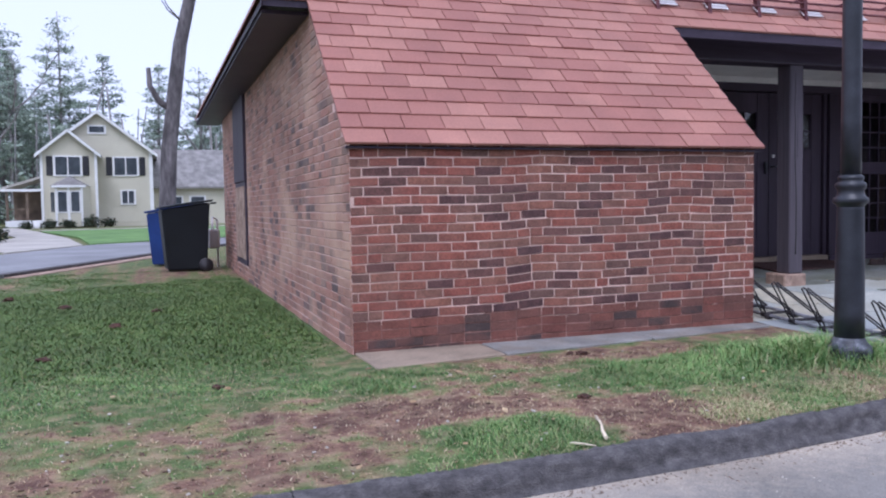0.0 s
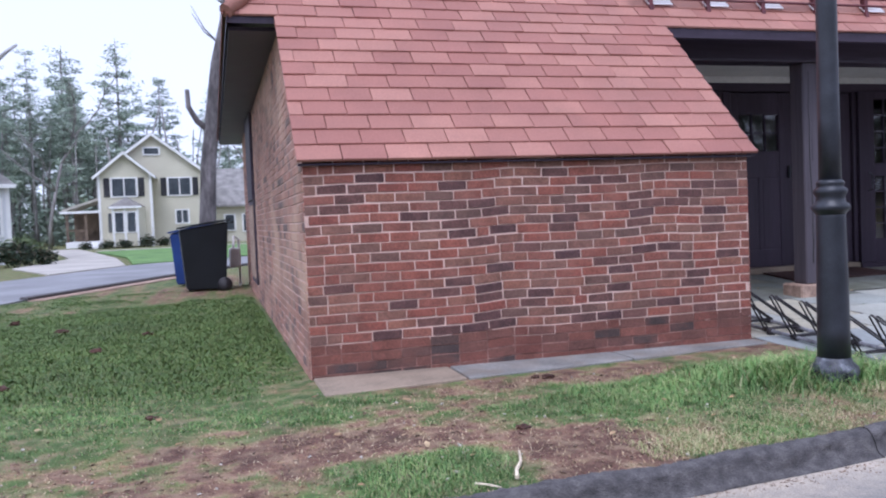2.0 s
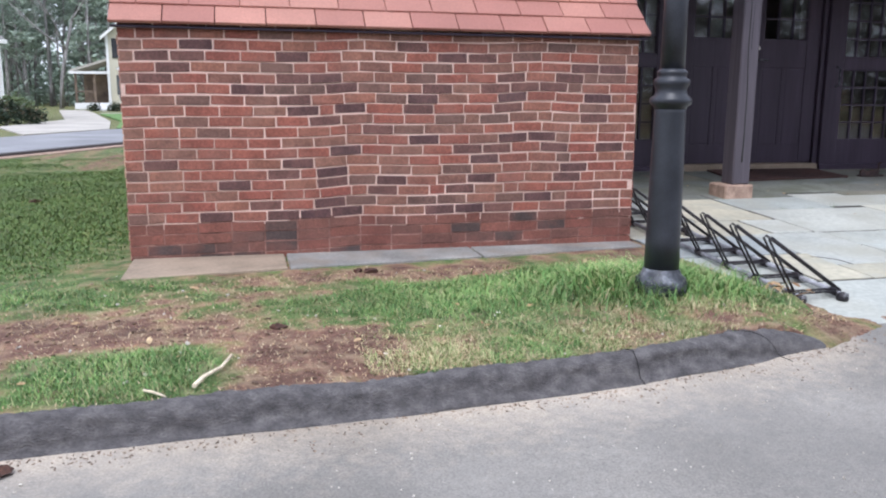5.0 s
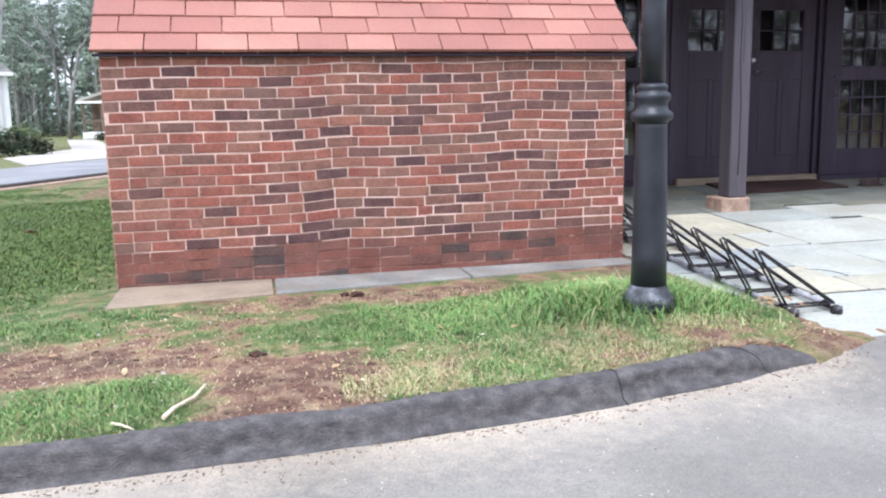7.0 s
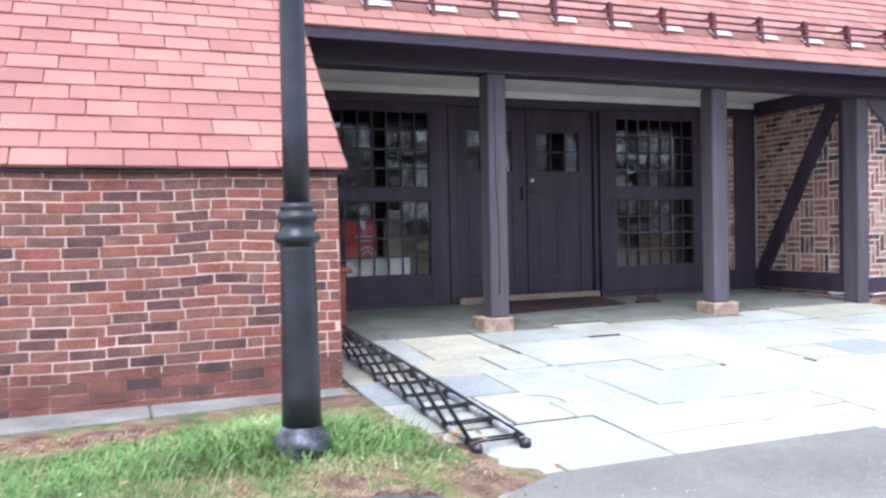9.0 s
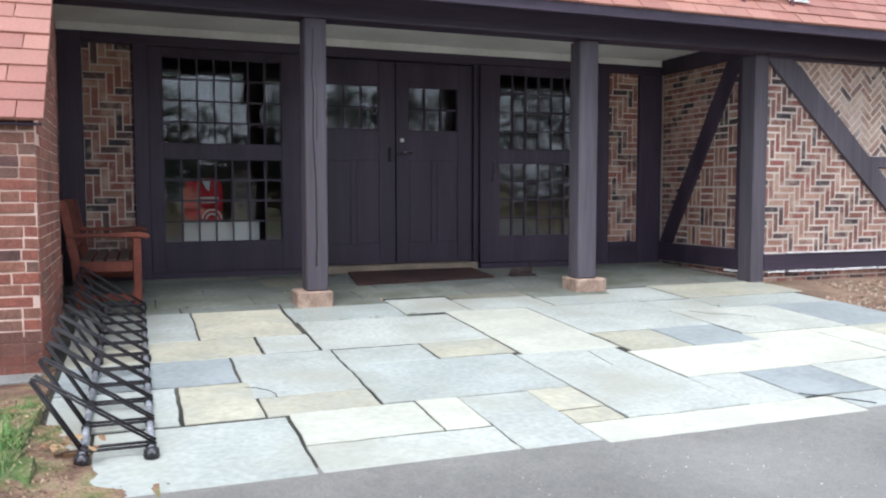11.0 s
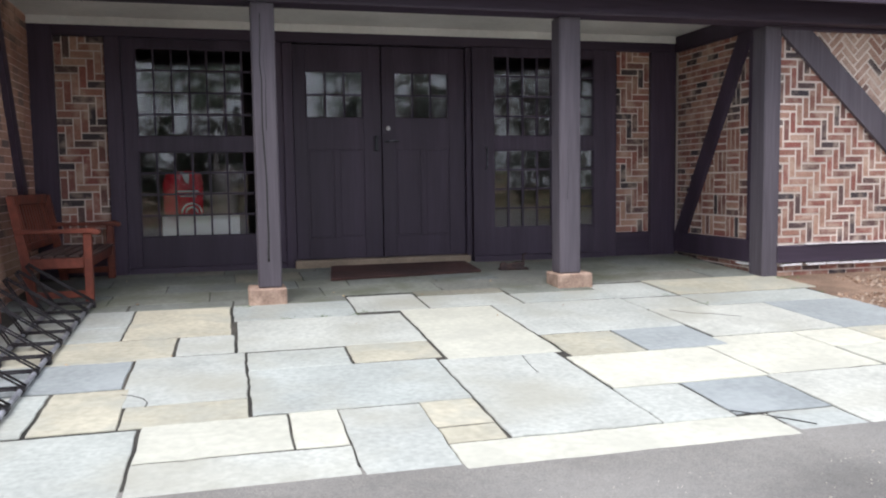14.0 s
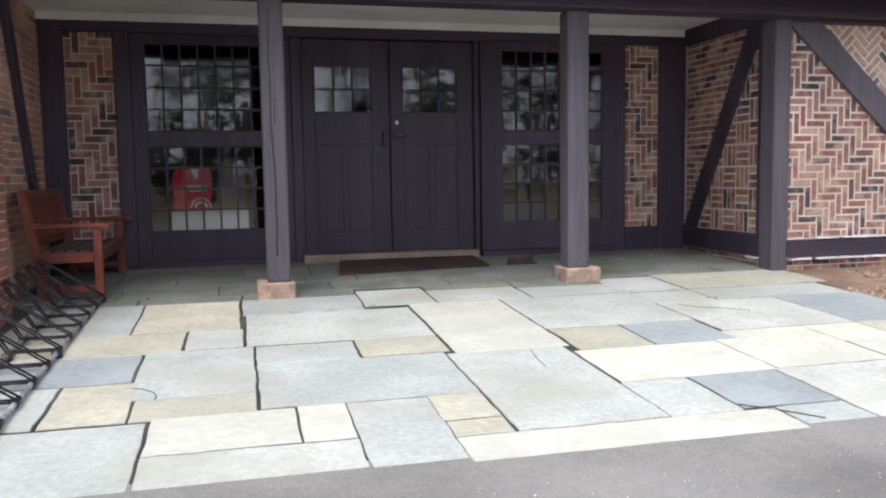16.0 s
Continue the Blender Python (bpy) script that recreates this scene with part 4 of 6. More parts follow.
def glazing(parent, name, x0, x1, z0, z1, columns, rows_n, y, bar=0.018, ledge=0.03):
    """A glazed field: one pane a cell, between glazing bars."""
    w, h = (x1 - x0) / columns, (z1 - z0) / rows_n
    bm = bmesh.new()
    for i in range(columns + 1):
        box(x0 + i * w - bar / 2, x0 + i * w + bar / 2, y - 0.014, y + 0.02, z0, z1, 0, bm)
    for j in range(rows_n + 1):
        box(x0 - bar / 2, x1 + bar / 2, y - 0.012, y + 0.018, z0 + j * h - bar / 2, z0 + j * h + bar / 2, 0, bm)
    part("glazing_bars", bm, M_TIMBER, parent)
    me = mesh_of("pane", box(-w / 2, w / 2, -0.002, 0.002, -h / 2, h / 2), M_GLASS)
    for i in range(columns):
        for j in range(rows_n):
            ob = new("pane", me)
            ob.visible_shadow = False
            hang(ob, parent)
            ob.matrix_basis = pose(x0 + (i + 0.5) * w, y + 0.006, z0 + (j + 0.5) * h, rng.uniform(-0.5, 0.5), 0, rng.uniform(-0.5, 0.5))


def leaf_frame(bm, x0, x1, z0, z1, holes, y0, y1):
    """A plank field with rectangular holes, built from strips: holes in rising order, all of one width."""
    hx0, hx1 = holes[0][0], holes[0][1]
    box(x0, hx0, y0, y1, z0, z1, 0.004, bm)
    box(hx1, x1, y0, y1, z0, z1, 0.004, bm)
    z = z0
    for _, _, a, b in holes:
        box(hx0, hx1, y0 + 0.003, y1, z, a, 0.003, bm)
        z = b
    box(hx0, hx1, y0 + 0.003, y1, z, z1, 0.003, bm)


def big_glazed(name, x0, x1, gx0, gx1, y):
    root = tagged(thing(name, (x0, y, 0.26), "tall dark timber window with two fields of small square panes", "window"), kind="structure")
    bm = bmesh.new()
    leaf_frame(bm, x0, x1, 0.26, 2.5, [(gx0, gx1, 0.562, 1.403), (gx0, gx1, 1.555, 2.41)], y, y + 0.06)
    part("frame", bm, M_TIMBER, root)
    part("sill", box(x0, x1, y - 0.02, y + 0.06, FLOOR - 0.02, 0.258, 0.006), M_TIMBER_X, root)
    glazing(root, "lower", gx0, gx1, 0.562, 1.403, 7, 4, y + 0.03)
    glazing(root, "upper", gx0, gx1, 1.555, 2.41, 7, 4, y + 0.03)
    return root


big_glazed("window_1", 5.33, 6.86, 5.457, 6.63, BACK - 0.01)
big_glazed("window_2", 8.86, 10.4, 9.1, 10.273, BACK - 0.07)

# the double door
timber("timber_jamb_left", 6.86, 6.965, BACK - 0.03, BACK + 0.12, FLOOR - 0.02, 2.5)
timber("timber_jamb_right", 8.795, 8.858, BACK - 0.03, BACK + 0.12, FLOOR - 0.02, 2.5)
structure("door_sill", box(6.94, 8.82, BACK - 0.1, BACK + 0.1, FLOOR - 0.03, 0.275, 0.008), M_SLAB, "worn stone door sill", "sill")
for k, (x0, x1, gx0, gx1) in enumerate(((6.968, 7.876, 7.1, 7.69), (7.886, 8.792, 8.025, 8.615))):
    door = tagged(thing(f"door_{k + 1}", (x0, BACK, 0.28), "dark stained timber door with a small six-pane window, closed", "door", "double door leaves"), kind="structure")
    bm = bmesh.new()
    leaf_frame(bm, x0, x1, 0.28, 2.49, [(gx0, gx1, 0.5, 1.42), (gx0, gx1, 1.745, 2.225)], BACK + 0.01, BACK + 0.06)
    box(gx0, gx1, BACK + 0.021, BACK + 0.055, 0.5, 1.42, 0, bm)
    for a, b in ((gx0, gx0 + 0.27), (gx1 - 0.27, gx1)):
        box(a + 0.012, b - 0.012, BACK + 0.017, BACK + 0.05, 0.51, 1.41, 0.012, bm)
    box(gx0 + 0.272, gx1 - 0.272, BACK + 0.013, BACK + 0.058, 0.5, 1.42, 0.003, bm)
    part("leaf", bm, M_TIMBER, door)
    glazing(door, "light", gx0, gx1, 1.745, 2.225, 3, 2, BACK + 0.035)
    if k == 0:
        part("thumb_latch", box(7.8, 7.835, BACK - 0.03, BACK + 0.01, 1.4, 1.56, 0.008), M_IRON, door, "black iron latch")
    else:
        part("lock_knob", lathe([(0.0, 0), (0.02, 0.002), (0.024, 0.01), (0.022, 0.02), (0.0, 0.026)], steps=16), M_PLATE, door, "bright round lock").matrix_basis = pose(7.95, BACK + 0.012, 1.64, 90)
        part("lever_handle", rod([(7.92, BACK + 0.01, 1.5), (7.92, BACK - 0.045, 1.5), (7.99, BACK - 0.05, 1.505), (8.06, BACK - 0.045, 1.5)], 0.009, steps=8), M_IRON_WORN, door, "dull metal lever handle")
# pull on the glazed leaf at the far side
part("pull_handle", rod([(9.0, BACK - 0.07, 1.2), (9.0, BACK - 0.13, 1.22), (9.0, BACK - 0.13, 1.42), (9.0, BACK - 0.07, 1.44)], 0.008, steps=8), M_IRON_WORN, bpy.data.objects["window_2"], "dull metal pull handle")

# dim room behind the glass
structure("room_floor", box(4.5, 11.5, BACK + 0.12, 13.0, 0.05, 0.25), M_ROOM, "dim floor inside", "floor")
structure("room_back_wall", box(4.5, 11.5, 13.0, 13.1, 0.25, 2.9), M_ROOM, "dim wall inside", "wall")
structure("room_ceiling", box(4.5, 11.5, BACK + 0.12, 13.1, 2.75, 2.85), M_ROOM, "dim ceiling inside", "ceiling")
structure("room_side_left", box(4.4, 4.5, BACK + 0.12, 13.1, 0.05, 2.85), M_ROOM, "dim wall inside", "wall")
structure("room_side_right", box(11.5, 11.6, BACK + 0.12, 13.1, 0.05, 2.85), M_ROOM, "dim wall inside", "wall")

# window display
M_RED = surface("red_cloth", [(0.3, (0.62, 0.015, 0.035)), (0.7, (0.7, 0.022, 0.05))], 0.8, fine=200, vary=0.1, bump=0.3)
M_PALE = surface("white_card", [(0.3, (0.84, 0.85, 0.83)), (0.7, (0.88, 0.89, 0.87))], 0.7, vary=0.04, bump=0.1)
M_PRINT = surface("white_print", [(0.3, (0.75, 0.72, 0.72)), (0.7, (0.82, 0.8, 0.8))], 0.8, vary=0.05, bump=0)
display = thing("display_shelf", (6.02, 9.1, 0.25), "white display shelf behind the window panes", "shelf")
part("board", box(5.645, 6.4, 9.03, 9.3, 0.745, 0.77, 0.004), M_PALE, display)
part("front_panel", box(5.645, 6.4, 9.01, 9.03, 0.25, 0.77, 0.004), M_PALE, display)
shirt = thing("red_shirt", (5.85, 9.12, 0.77), "red shirt with white collar and round print, on the display shelf", "shirt")
bm = prism([(5.66, 9.12, 0.772), (6.04, 9.12, 0.772), (6.045, 9.13, 1.12), (6.02, 9.14, 1.2), (5.93, 9.14, 1.215), (5.79, 9.14, 1.21), (5.69, 9.14, 1.19), (5.655, 9.13, 1.1)], (0, 0.05, 0))
bmesh.ops.bevel(bm, geom=bm.edges[:], offset=0.012, segments=2, affect="EDGES")
part("cloth", bm, M_RED, shirt)
part("collar", prism([(5.83, 9.11, 1.21), (5.92, 9.11, 1.2), (5.905, 9.112, 1.08), (5.87, 9.112, 1.11)], (0, 0.006, 0)), M_PRINT, shirt, "white collar")
bm = bmesh.new()
for r0, r1 in ((0.105, 0.088), (0.065, 0.045)):
    for i in range(14):
        t0, t1 = math.pi * i / 14, math.pi * (i + 1) / 14
        bm.faces.new([bm.verts.new((5.93 + r * math.cos(t), 9.113, 0.79 + r * math.sin(t))) for r, t in ((r0, t0), (r0, t1), (r1, t1), (r1, t0))])
box(5.8, 6.0, 9.112, 9.116, 1.0, 1.018, 0, bm)
box(5.82, 5.98, 9.112, 9.116, 0.955, 0.965, 0, bm)
part("print", bm, M_PRINT, shirt, "white round print with bars")
cloth = thing("pale_shirt", (6.25, 9.15, 0.77), "pale grey shirt standing folded on the display shelf", "shirt")
bm = prism([(6.13, 9.14, 0.772), (6.38, 9.14, 0.772), (6.4, 9.15, 1.2), (6.32, 9.16, 1.3), (6.2, 9.16, 1.3), (6.14, 9.15, 1.2)], (0, 0.05, 0))
bmesh.ops.bevel(bm, geom=bm.edges[:], offset=0.012, segments=2, affect="EDGES")
part("cloth", bm, surface("grey_cloth", [(0.3, (0.17, 0.15, 0.14)), (0.7, (0.23, 0.2, 0.19))], 0.85, fine=120, vary=0.1), cloth)

# recessed ceiling lamps
for x, y in ((5.62, 7.75), (7.98, 7.75), (9.95, 7.75)):
    root = thing("ceiling_lamp", (x, y, 2.68), "small dark round ceiling lamp, unlit, under the porch ceiling", "lamp", "porch ceiling lamps")
    part("rim", lathe([(0.1, 0.0), (0.1, -0.025), (0.07, -0.035), (0.065, -0.02), (0.0, -0.018)][::-1], (x, y, 2.681)), M_IRON, root)

# doormat, boot scraper, bench
mat_ob = thing("doormat", (7.85, 8.4, 0.18), "flat red-brown bristle doormat before the double door", "mat")
bm = prism([(7.2, 8.02, paving_z(8.02) + 0.003), (8.72, 8.16, paving_z(8.16) + 0.003), (8.73, 8.81, paving_z(8.81) + 0.003), (7.3, 8.81, paving_z(8.81) + 0.003)], (0, 0, 0.02))
part("bristles", bm, M_MAT, mat_ob)
scraper = thing("boot_scraper", (9.15, 8.25, paving_z(8.25)), "small rusty dark iron boot scraper on the paving", "boot scraper")
part("base", box(8.94, 9.24, 8.2, 8.29, paving_z(8.25), paving_z(8.25) + 0.02, 0.005), M_RUST, scraper)
bm = prism([(8.95, 8.235, 0.18), (9.2, 8.235, 0.18), (9.215, 8.235, 0.23), (9.14, 8.235, 0.245), (9.05, 8.235, 0.228), (8.99, 8.235, 0.25), (8.95, 8.235, 0.235)], (0, 0.03, 0))
bmesh.ops.bevel(bm, geom=bm.edges[:], offset=0.006, segments=1, affect="EDGES")
part("body", bm, M_RUST, scraper)
part("upright", rod([(9.19, 8.25, 0.2), (9.205, 8.25, 0.27), (9.2, 8.25, 0.31), (9.23, 8.25, 0.325)], 0.013, steps=8), M_RUST, scraper)


def bench(x0, x1, y0, y1):
    """A garden bench that faces +x: x0 the back, x1 the front."""
    z = lambda y: paving_z(y)
    root = thing("garden_bench", ((x0 + x1) / 2, (y0 + y1) / 2, z(y0)), "orange-brown stained wooden garden bench with slatted back on the paving", "bench")
    for y in (y0, y1 - 0.06):
        part("front_leg", box(x1 - 0.065, x1, y, y + 0.06, z(y), 0.70, 0.006), M_BENCH, root)
        back = prism([(x0 + 0.07, y, z(y)), (x0 + 0.14, y, z(y)), (x0 + 0.1, y, 0.5), (x0 + 0.01, y, 1.0), (x0 - 0.05, y, 1.0), (x0 + 0.03, y, 0.5)], (0, 0.06, 0))
        part("back_leg", back, M_BENCH, root)
        curve = [(x0 + 0.0, 0.7), (x0 + 0.25, 0.705), (x1 - 0.14, 0.7), (x1 - 0.02, 0.7), (x1 + 0.05, 0.685), (x1 + 0.07, 0.7), (x1 + 0.06, 0.725), (x1, 0.742), (x1 - 0.14, 0.738), (x0 + 0.25, 0.732), (x0 + 0.0, 0.74)]
        arm = prism([(x, y - 0.015, h) for x, h in curve], (0, 0.09, 0))
        bmesh.ops.bevel(arm, geom=arm.edges[:], offset=0.006, segments=1, affect="EDGES")
        part("armrest", arm, M_BENCH, root)
        part("side_rail", box(x0 + 0.1, x1 - 0.065, y + 0.012, y + 0.048, 0.42, 0.505, 0.004), M_BENCH, root)
        part("stretcher", box(x0 + 0.1, x1 - 0.065, y + 0.015, y + 0.045, z(y) + 0.06, z(y) + 0.115, 0.004), M_BENCH, root)
    for i in range(5):
        x = x0 + 0.1 + i * (x1 - x0 - 0.08) / 5
        part("seat_slat", box(x, x + 0.075, y0 + 0.01, y1 - 0.01, 0.505, 0.525, 0.004), M_BENCH_GREY, root, "greyed seat slat")
    part("top_rail", box(x0 - 0.055, x0 - 0.01, y0 + 0.06, y1 - 0.06, 0.93, 1.01, 0.008), M_BENCH, root)
    part("bottom_rail", box(x0 + 0.015, x0 + 0.05, y0 + 0.06, y1 - 0.06, 0.55, 0.61, 0.006), M_BENCH, root)
    n = 13
    for i in range(n):
        y = y0 + 0.1 + i * (y1 - y0 - 0.2) / (n - 1)
        part("back_slat", prism([(x0 + 0.025, y - 0.02, 0.6), (x0 + 0.04, y - 0.02, 0.6), (x0 - 0.025, y - 0.02, 0.94), (x0 - 0.04, y - 0.02, 0.94)], (0, 0.04, 0)), M_BENCH, root)
    part("front_rail", box(x1 - 0.05, x1 - 0.02, y0 + 0.06, y1 - 0.06, 0.42, 0.5, 0.004), M_BENCH, root)


bench(4.66, 5.22, 7.42, 8.78)
structure("timber_left_brace", prism([(4.515, 7.5, 2.68), (4.515, 7.66, 2.68), (4.515, 8.58, 0.5), (4.515, 8.42, 0.5)], (0.06, 0, 0)), M_TIMBER, "dark diagonal timber brace", "timber")

# ---- lamp post ----
LX, LY = 4.062, 3.893
lamp_post = thing("lamp_post", (LX, LY, 0.02), "black cast-iron lamp post with ringed collar and worn grey base", "lamp post")
part("base", lathe([(0.1326, -0.05), (0.1342, 0.05), (0.1287, 0.075), (0.1053, 0.095), (0.0897, 0.13), (0.078, 0.14)], (LX, LY, 0.05)), M_IRON_WORN, lamp_post, "chipped grey metal base")
shaft = part("shaft", lathe([(0.09048, 0.13), (0.08736, 0.3), (0.08424, 0.6), (0.07878, 0.94), (0.078, 0.98)], (LX, LY, 0.03), 32), M_IRON, lamp_post)
part("collar", lathe([(0.078, 0.96), (0.08424, 0.975), (0.09984, 0.985), (0.1053, 1.0), (0.09984, 1.018), (0.0819, 1.03), (0.078, 1.05), (0.078, 1.065), (0.08736, 1.08), (0.09126, 1.095), (0.0858, 1.108), (0.07332, 1.115), (0.0702, 1.125), (0.07566, 1.135), (0.07566, 1.146), (0.0663, 1.153), (0.06084, 1.16)], (LX, LY, 0.03), 32), M_IRON, lamp_post)
part("upper_shaft", lathe([(0.06084, 1.15), (0.0585, 1.5), (0.05616, 2.2), (0.0507, 3.2), (0.0468, 3.6)], (LX, LY, 0.03), 28), M_IRON, lamp_post)
part("lantern", lathe([(0.0468, 3.6), (0.078, 3.65), (0.1092, 3.7), (0.156, 4.1), (0.1716, 4.14), (0.078, 4.3), (0.0234, 4.42), (0, 4.45)], (LX, LY, 0.03), 8), M_IRON, lamp_post)

# ---- bicycle rack: low double hoops between two rails ----
RX0, RX1 = 4.945, 5.218
rack = thing("bicycle_rack", (5.1, 5.7, paving_z(5.7)), "long low black steel bicycle rack lying on the paving", "bicycle rack")
N_HOOPS, STEP = 11, 0.33
for x in (RX0, RX1):
    part("rail", rod([(x, y, paving_z(y) + 0.03) for y in (3.9, 5.6, 7.35)], 0.016, steps=8), M_RAIL, rack, "scuffed grey steel rail")
    for y in (3.93, 5.6, 7.3):
        part("foot", lathe([(0.03, 0.0), (0.034, 0.012), (0.03, 0.04), (0.0, 0.05)], (x, y, paving_z(y)), 10), M_RACK, rack)
for i in range(N_HOOPS):
    for d in (0.0, 0.05):
        y = 3.975 + i * STEP + d
        g = paving_z(y) + 0.035
        part("hoop", rod([(RX0, y, g), (4.755, y + 0.01, g + 0.318), (4.77, y + 0.01, g + 0.328), (RX1 + 0.02, y, g + 0.01)], 0.0068, steps=6), M_RACK, rack)
    for x in (RX0, RX1):
        y = 3.998 + i * STEP
        part("clamp", rod([(x, y - 0.035, paving_z(y - 0.035) + 0.03), (x, y + 0.035, paving_z(y + 0.035) + 0.03)], 0.022, steps=8), M_RACK, rack)
    for d in (-0.012, 0.035):
        y = 3.985 + i * STEP + d
        part("crossbar", rod([(RX0, y, paving_z(y) + 0.04), (RX1 + 0.01, y, paving_z(y) + 0.04)], 0.0075), M_RACK, rack)

# ---- snow guard on the roof ----
guard = thing("snow_guard", (8.0, 6.9, 2.95), "dark red metal snow guard with three rails on the roof", "snow guard")
h = math.sqrt(0.5)
for i in range(12):
    x = 4.69 + 0.608 * i
    foot = Vector((x, 6.86, 6.86 - SLOPE + 0.02))
    up, nrm = Vector((0, h, h)), Vector((0, -h, h))
    pts = [foot - up * 0.04, foot + up * 0.05, foot + up * 0.05 + Vector((0, 0.035, 0.2)), foot + Vector((0, 0.03, 0.27)), foot + Vector((0, 0.0, 0.25)), foot - up * 0.02 + Vector((0, 0, 0.06))]
    part("bracket", prism([p - Vector((0.02, 0, 0)) for p in pts], (0.04, 0, 0)), M_GUARD, guard)
    part("strut", rod([foot + Vector((0, 0.02, 0.22)), foot + up * 0.3], 0.01), M_GUARD, guard)
    at = foot + up * 0.1
    m = Matrix.Translation(at + nrm * 0.03) @ ROOF_TURN
    heap = Heap()
    heap.add(corners(m @ Matrix.Translation((0.1, -0.02, 0)), 0.26, 0.13, 0.008), BOX_FACES)
    part("base_plate", heap.mesh("base_plate", M_PLATE), None, guard, "pale metal base plate")
for k, hgt in enumerate((0.09, 0.165, 0.245)):
    p = Vector((0, 6.86 - 0.005 + 0.02 * k, 6.86 - SLOPE + 0.02 + hgt))
    part("rail", rod([(4.46, p.y, p.z), (8.1, p.y, p.z), (11.62, p.y, p.z)], 0.0125, steps=8), M_GUARD, guard)


# ---- behind the building: bins, meter, back road, houses, woods ----
M_BIN = surface("dark_green_plastic", [(0.3, (0.007, 0.009, 0.012)), (0.7, (0.011, 0.014, 0.018))], 0.5, vary=0.15, bump=0.1)
M_BLUE = surface("blue_plastic", [(0.3, (0.012, 0.035, 0.16)), (0.7, (0.018, 0.05, 0.2))], 0.5, vary=0.12, bump=0.1)


def wheelie_bin(at, material, label, turn=0.0, size=1.0):
    """A wheeled bin that faces -x; its lid rises to the hinge at +x."""
    w, d, hgt = 0.29 * size, 0.36 * size, 0.98 * size
    root = thing("wheelie_bin", (0, 0, 0), label, "bin", "bins beside the wall")
    bm = bmesh.new()
    low = [(-d * 0.8, -w * 0.85, 0.05), (d * 0.75, -w * 0.85, 0.05), (d * 0.75, w * 0.85, 0.05), (-d * 0.8, w * 0.85, 0.05)]
    high = [(-d, -w, hgt - 0.05), (d * 0.92, -w, hgt + 0.06), (d * 0.92, w, hgt + 0.06), (-d, w, hgt - 0.05)]
    a, b = [bm.verts.new(p) for p in low], [bm.verts.new(p) for p in high]
    bm.faces.new(a[::-1])
    bm.faces.new(b)
    for i in range(4):
        bm.faces.new((a[i], a[(i + 1) % 4], b[(i + 1) % 4], b[i]))
    bmesh.ops.bevel(bm, geom=bm.edges[:], offset=0.02, segments=2, affect="EDGES")
    part("body", bm, material, root)
    lid = prism([(-d - 0.03, -w - 0.02, hgt - 0.04), (d, -w - 0.02, hgt + 0.075), (d + 0.02, -w - 0.02, hgt + 0.11), (0, -w - 0.02, hgt + 0.06), (-d - 0.03, -w - 0.02, hgt - 0.01)], (0, 2 * w + 0.04, 0))
    part("lid", lid, material, root)
    part("handle", rod([(d + 0.06, -w, hgt + 0.05), (d + 0.06, w, hgt + 0.05)], 0.016, steps=8), material, root)
    for y in (-w, w - 0.05):
        wheel = lathe([(0.0, 0), (0.11, 0.0), (0.12, 0.012), (0.12, 0.038), (0.11, 0.05), (0.0, 0.05)], steps=18)
        bmesh.ops.transform(wheel, matrix=pose(d * 0.7, y + 0.05, 0.12, 90), verts=wheel.verts)
        part("wheel", wheel, M_RACK, root, "black rubber wheel")
    root.matrix_basis = pose(*at, 0, 0, turn)
    return root


wheelie_bin((0.52, 14.35, 0.0), M_BIN, "dark green plastic wheelie bin standing on the lawn", 4, 1.12)
wheelie_bin((0.32, 15.9, 0.0), M_BLUE, "blue plastic recycling bin beside the dark bin", -8, 1.05)
meter = thing("gas_meter", (1.05, 14.95, 0), "grey gas meter with pale pipes on the wall", "meter")
part("case", box(0.92, 1.12, 14.85, 15.1, 0.35, 0.7, 0.03), M_PLATE, meter)
part("pipe", rod([(1.1, 15.15, 0.0), (1.1, 15.15, 0.85), (1.02, 15.1, 0.9), (1.0, 15.0, 0.7)], 0.02), M_PLATE, meter)

# dark timber bay in the gable wall, with a boarded panel below
bay = tagged(thing("window_3", (WL, 12.3, 0.24), "tall dark timber window over a narrow boarded panel", "window"), kind="structure")
part("frame", box(WL - 0.045, WL, 11.6, 13.0, 1.43, 2.64, 0.006), M_TIMBER, bay)
part("panel_frame", box(WL - 0.03, WL, 11.62, 12.95, 0.24, 1.43, 0.006), M_TIMBER, bay)
for i in range(3):
    y = 11.7 + 0.42 * i
    part("board", box(WL - 0.042, WL - 0.02, y, y + 0.34, 0.32, 1.36, 0.004), M_SAND, bay, "pale weathered board")

# the back road, its light verge, a drive
def sheet(name, pts, z, material, label, category, thick=0.02):
    return structure(name, prism([(x, y, z - thick) for x, y in pts], (0, 0, thick)), material, label, category)


M_ROAD2 = surface("pale_asphalt", [(0.3, (0.2, 0.2, 0.21)), (0.7, (0.26, 0.26, 0.27))], 0.9, big=0.6, fine=60, vary=0.12, bump=0.4)
M_CONCRETE = surface("pale_concrete", [(0.3, (0.38, 0.35, 0.31)), (0.7, (0.46, 0.43, 0.38))], 0.9, big=0.6, fine=40, vary=0.1, bump=0.3)
sheet("road_back", [(-5.6, 3.0), (-2.25, 14.3), (0.3, 20.5), (8.0, 36.0), (3.0, 36.0), (-0.8, 29.0), (-3.3, 22.2), (-9.5, 8.0)], 0.04, M_ROAD2, "pale grey asphalt lane behind the lawn", "road", 0.04)
sheet("road_edge", [(-2.35, 14.35), (-2.2, 14.2), (0.42, 20.4), (8.1, 35.9), (8.0, 36.0), (0.3, 20.55)], 0.075, M_KERB, "dark edge of the lane", "kerb", 0.08)
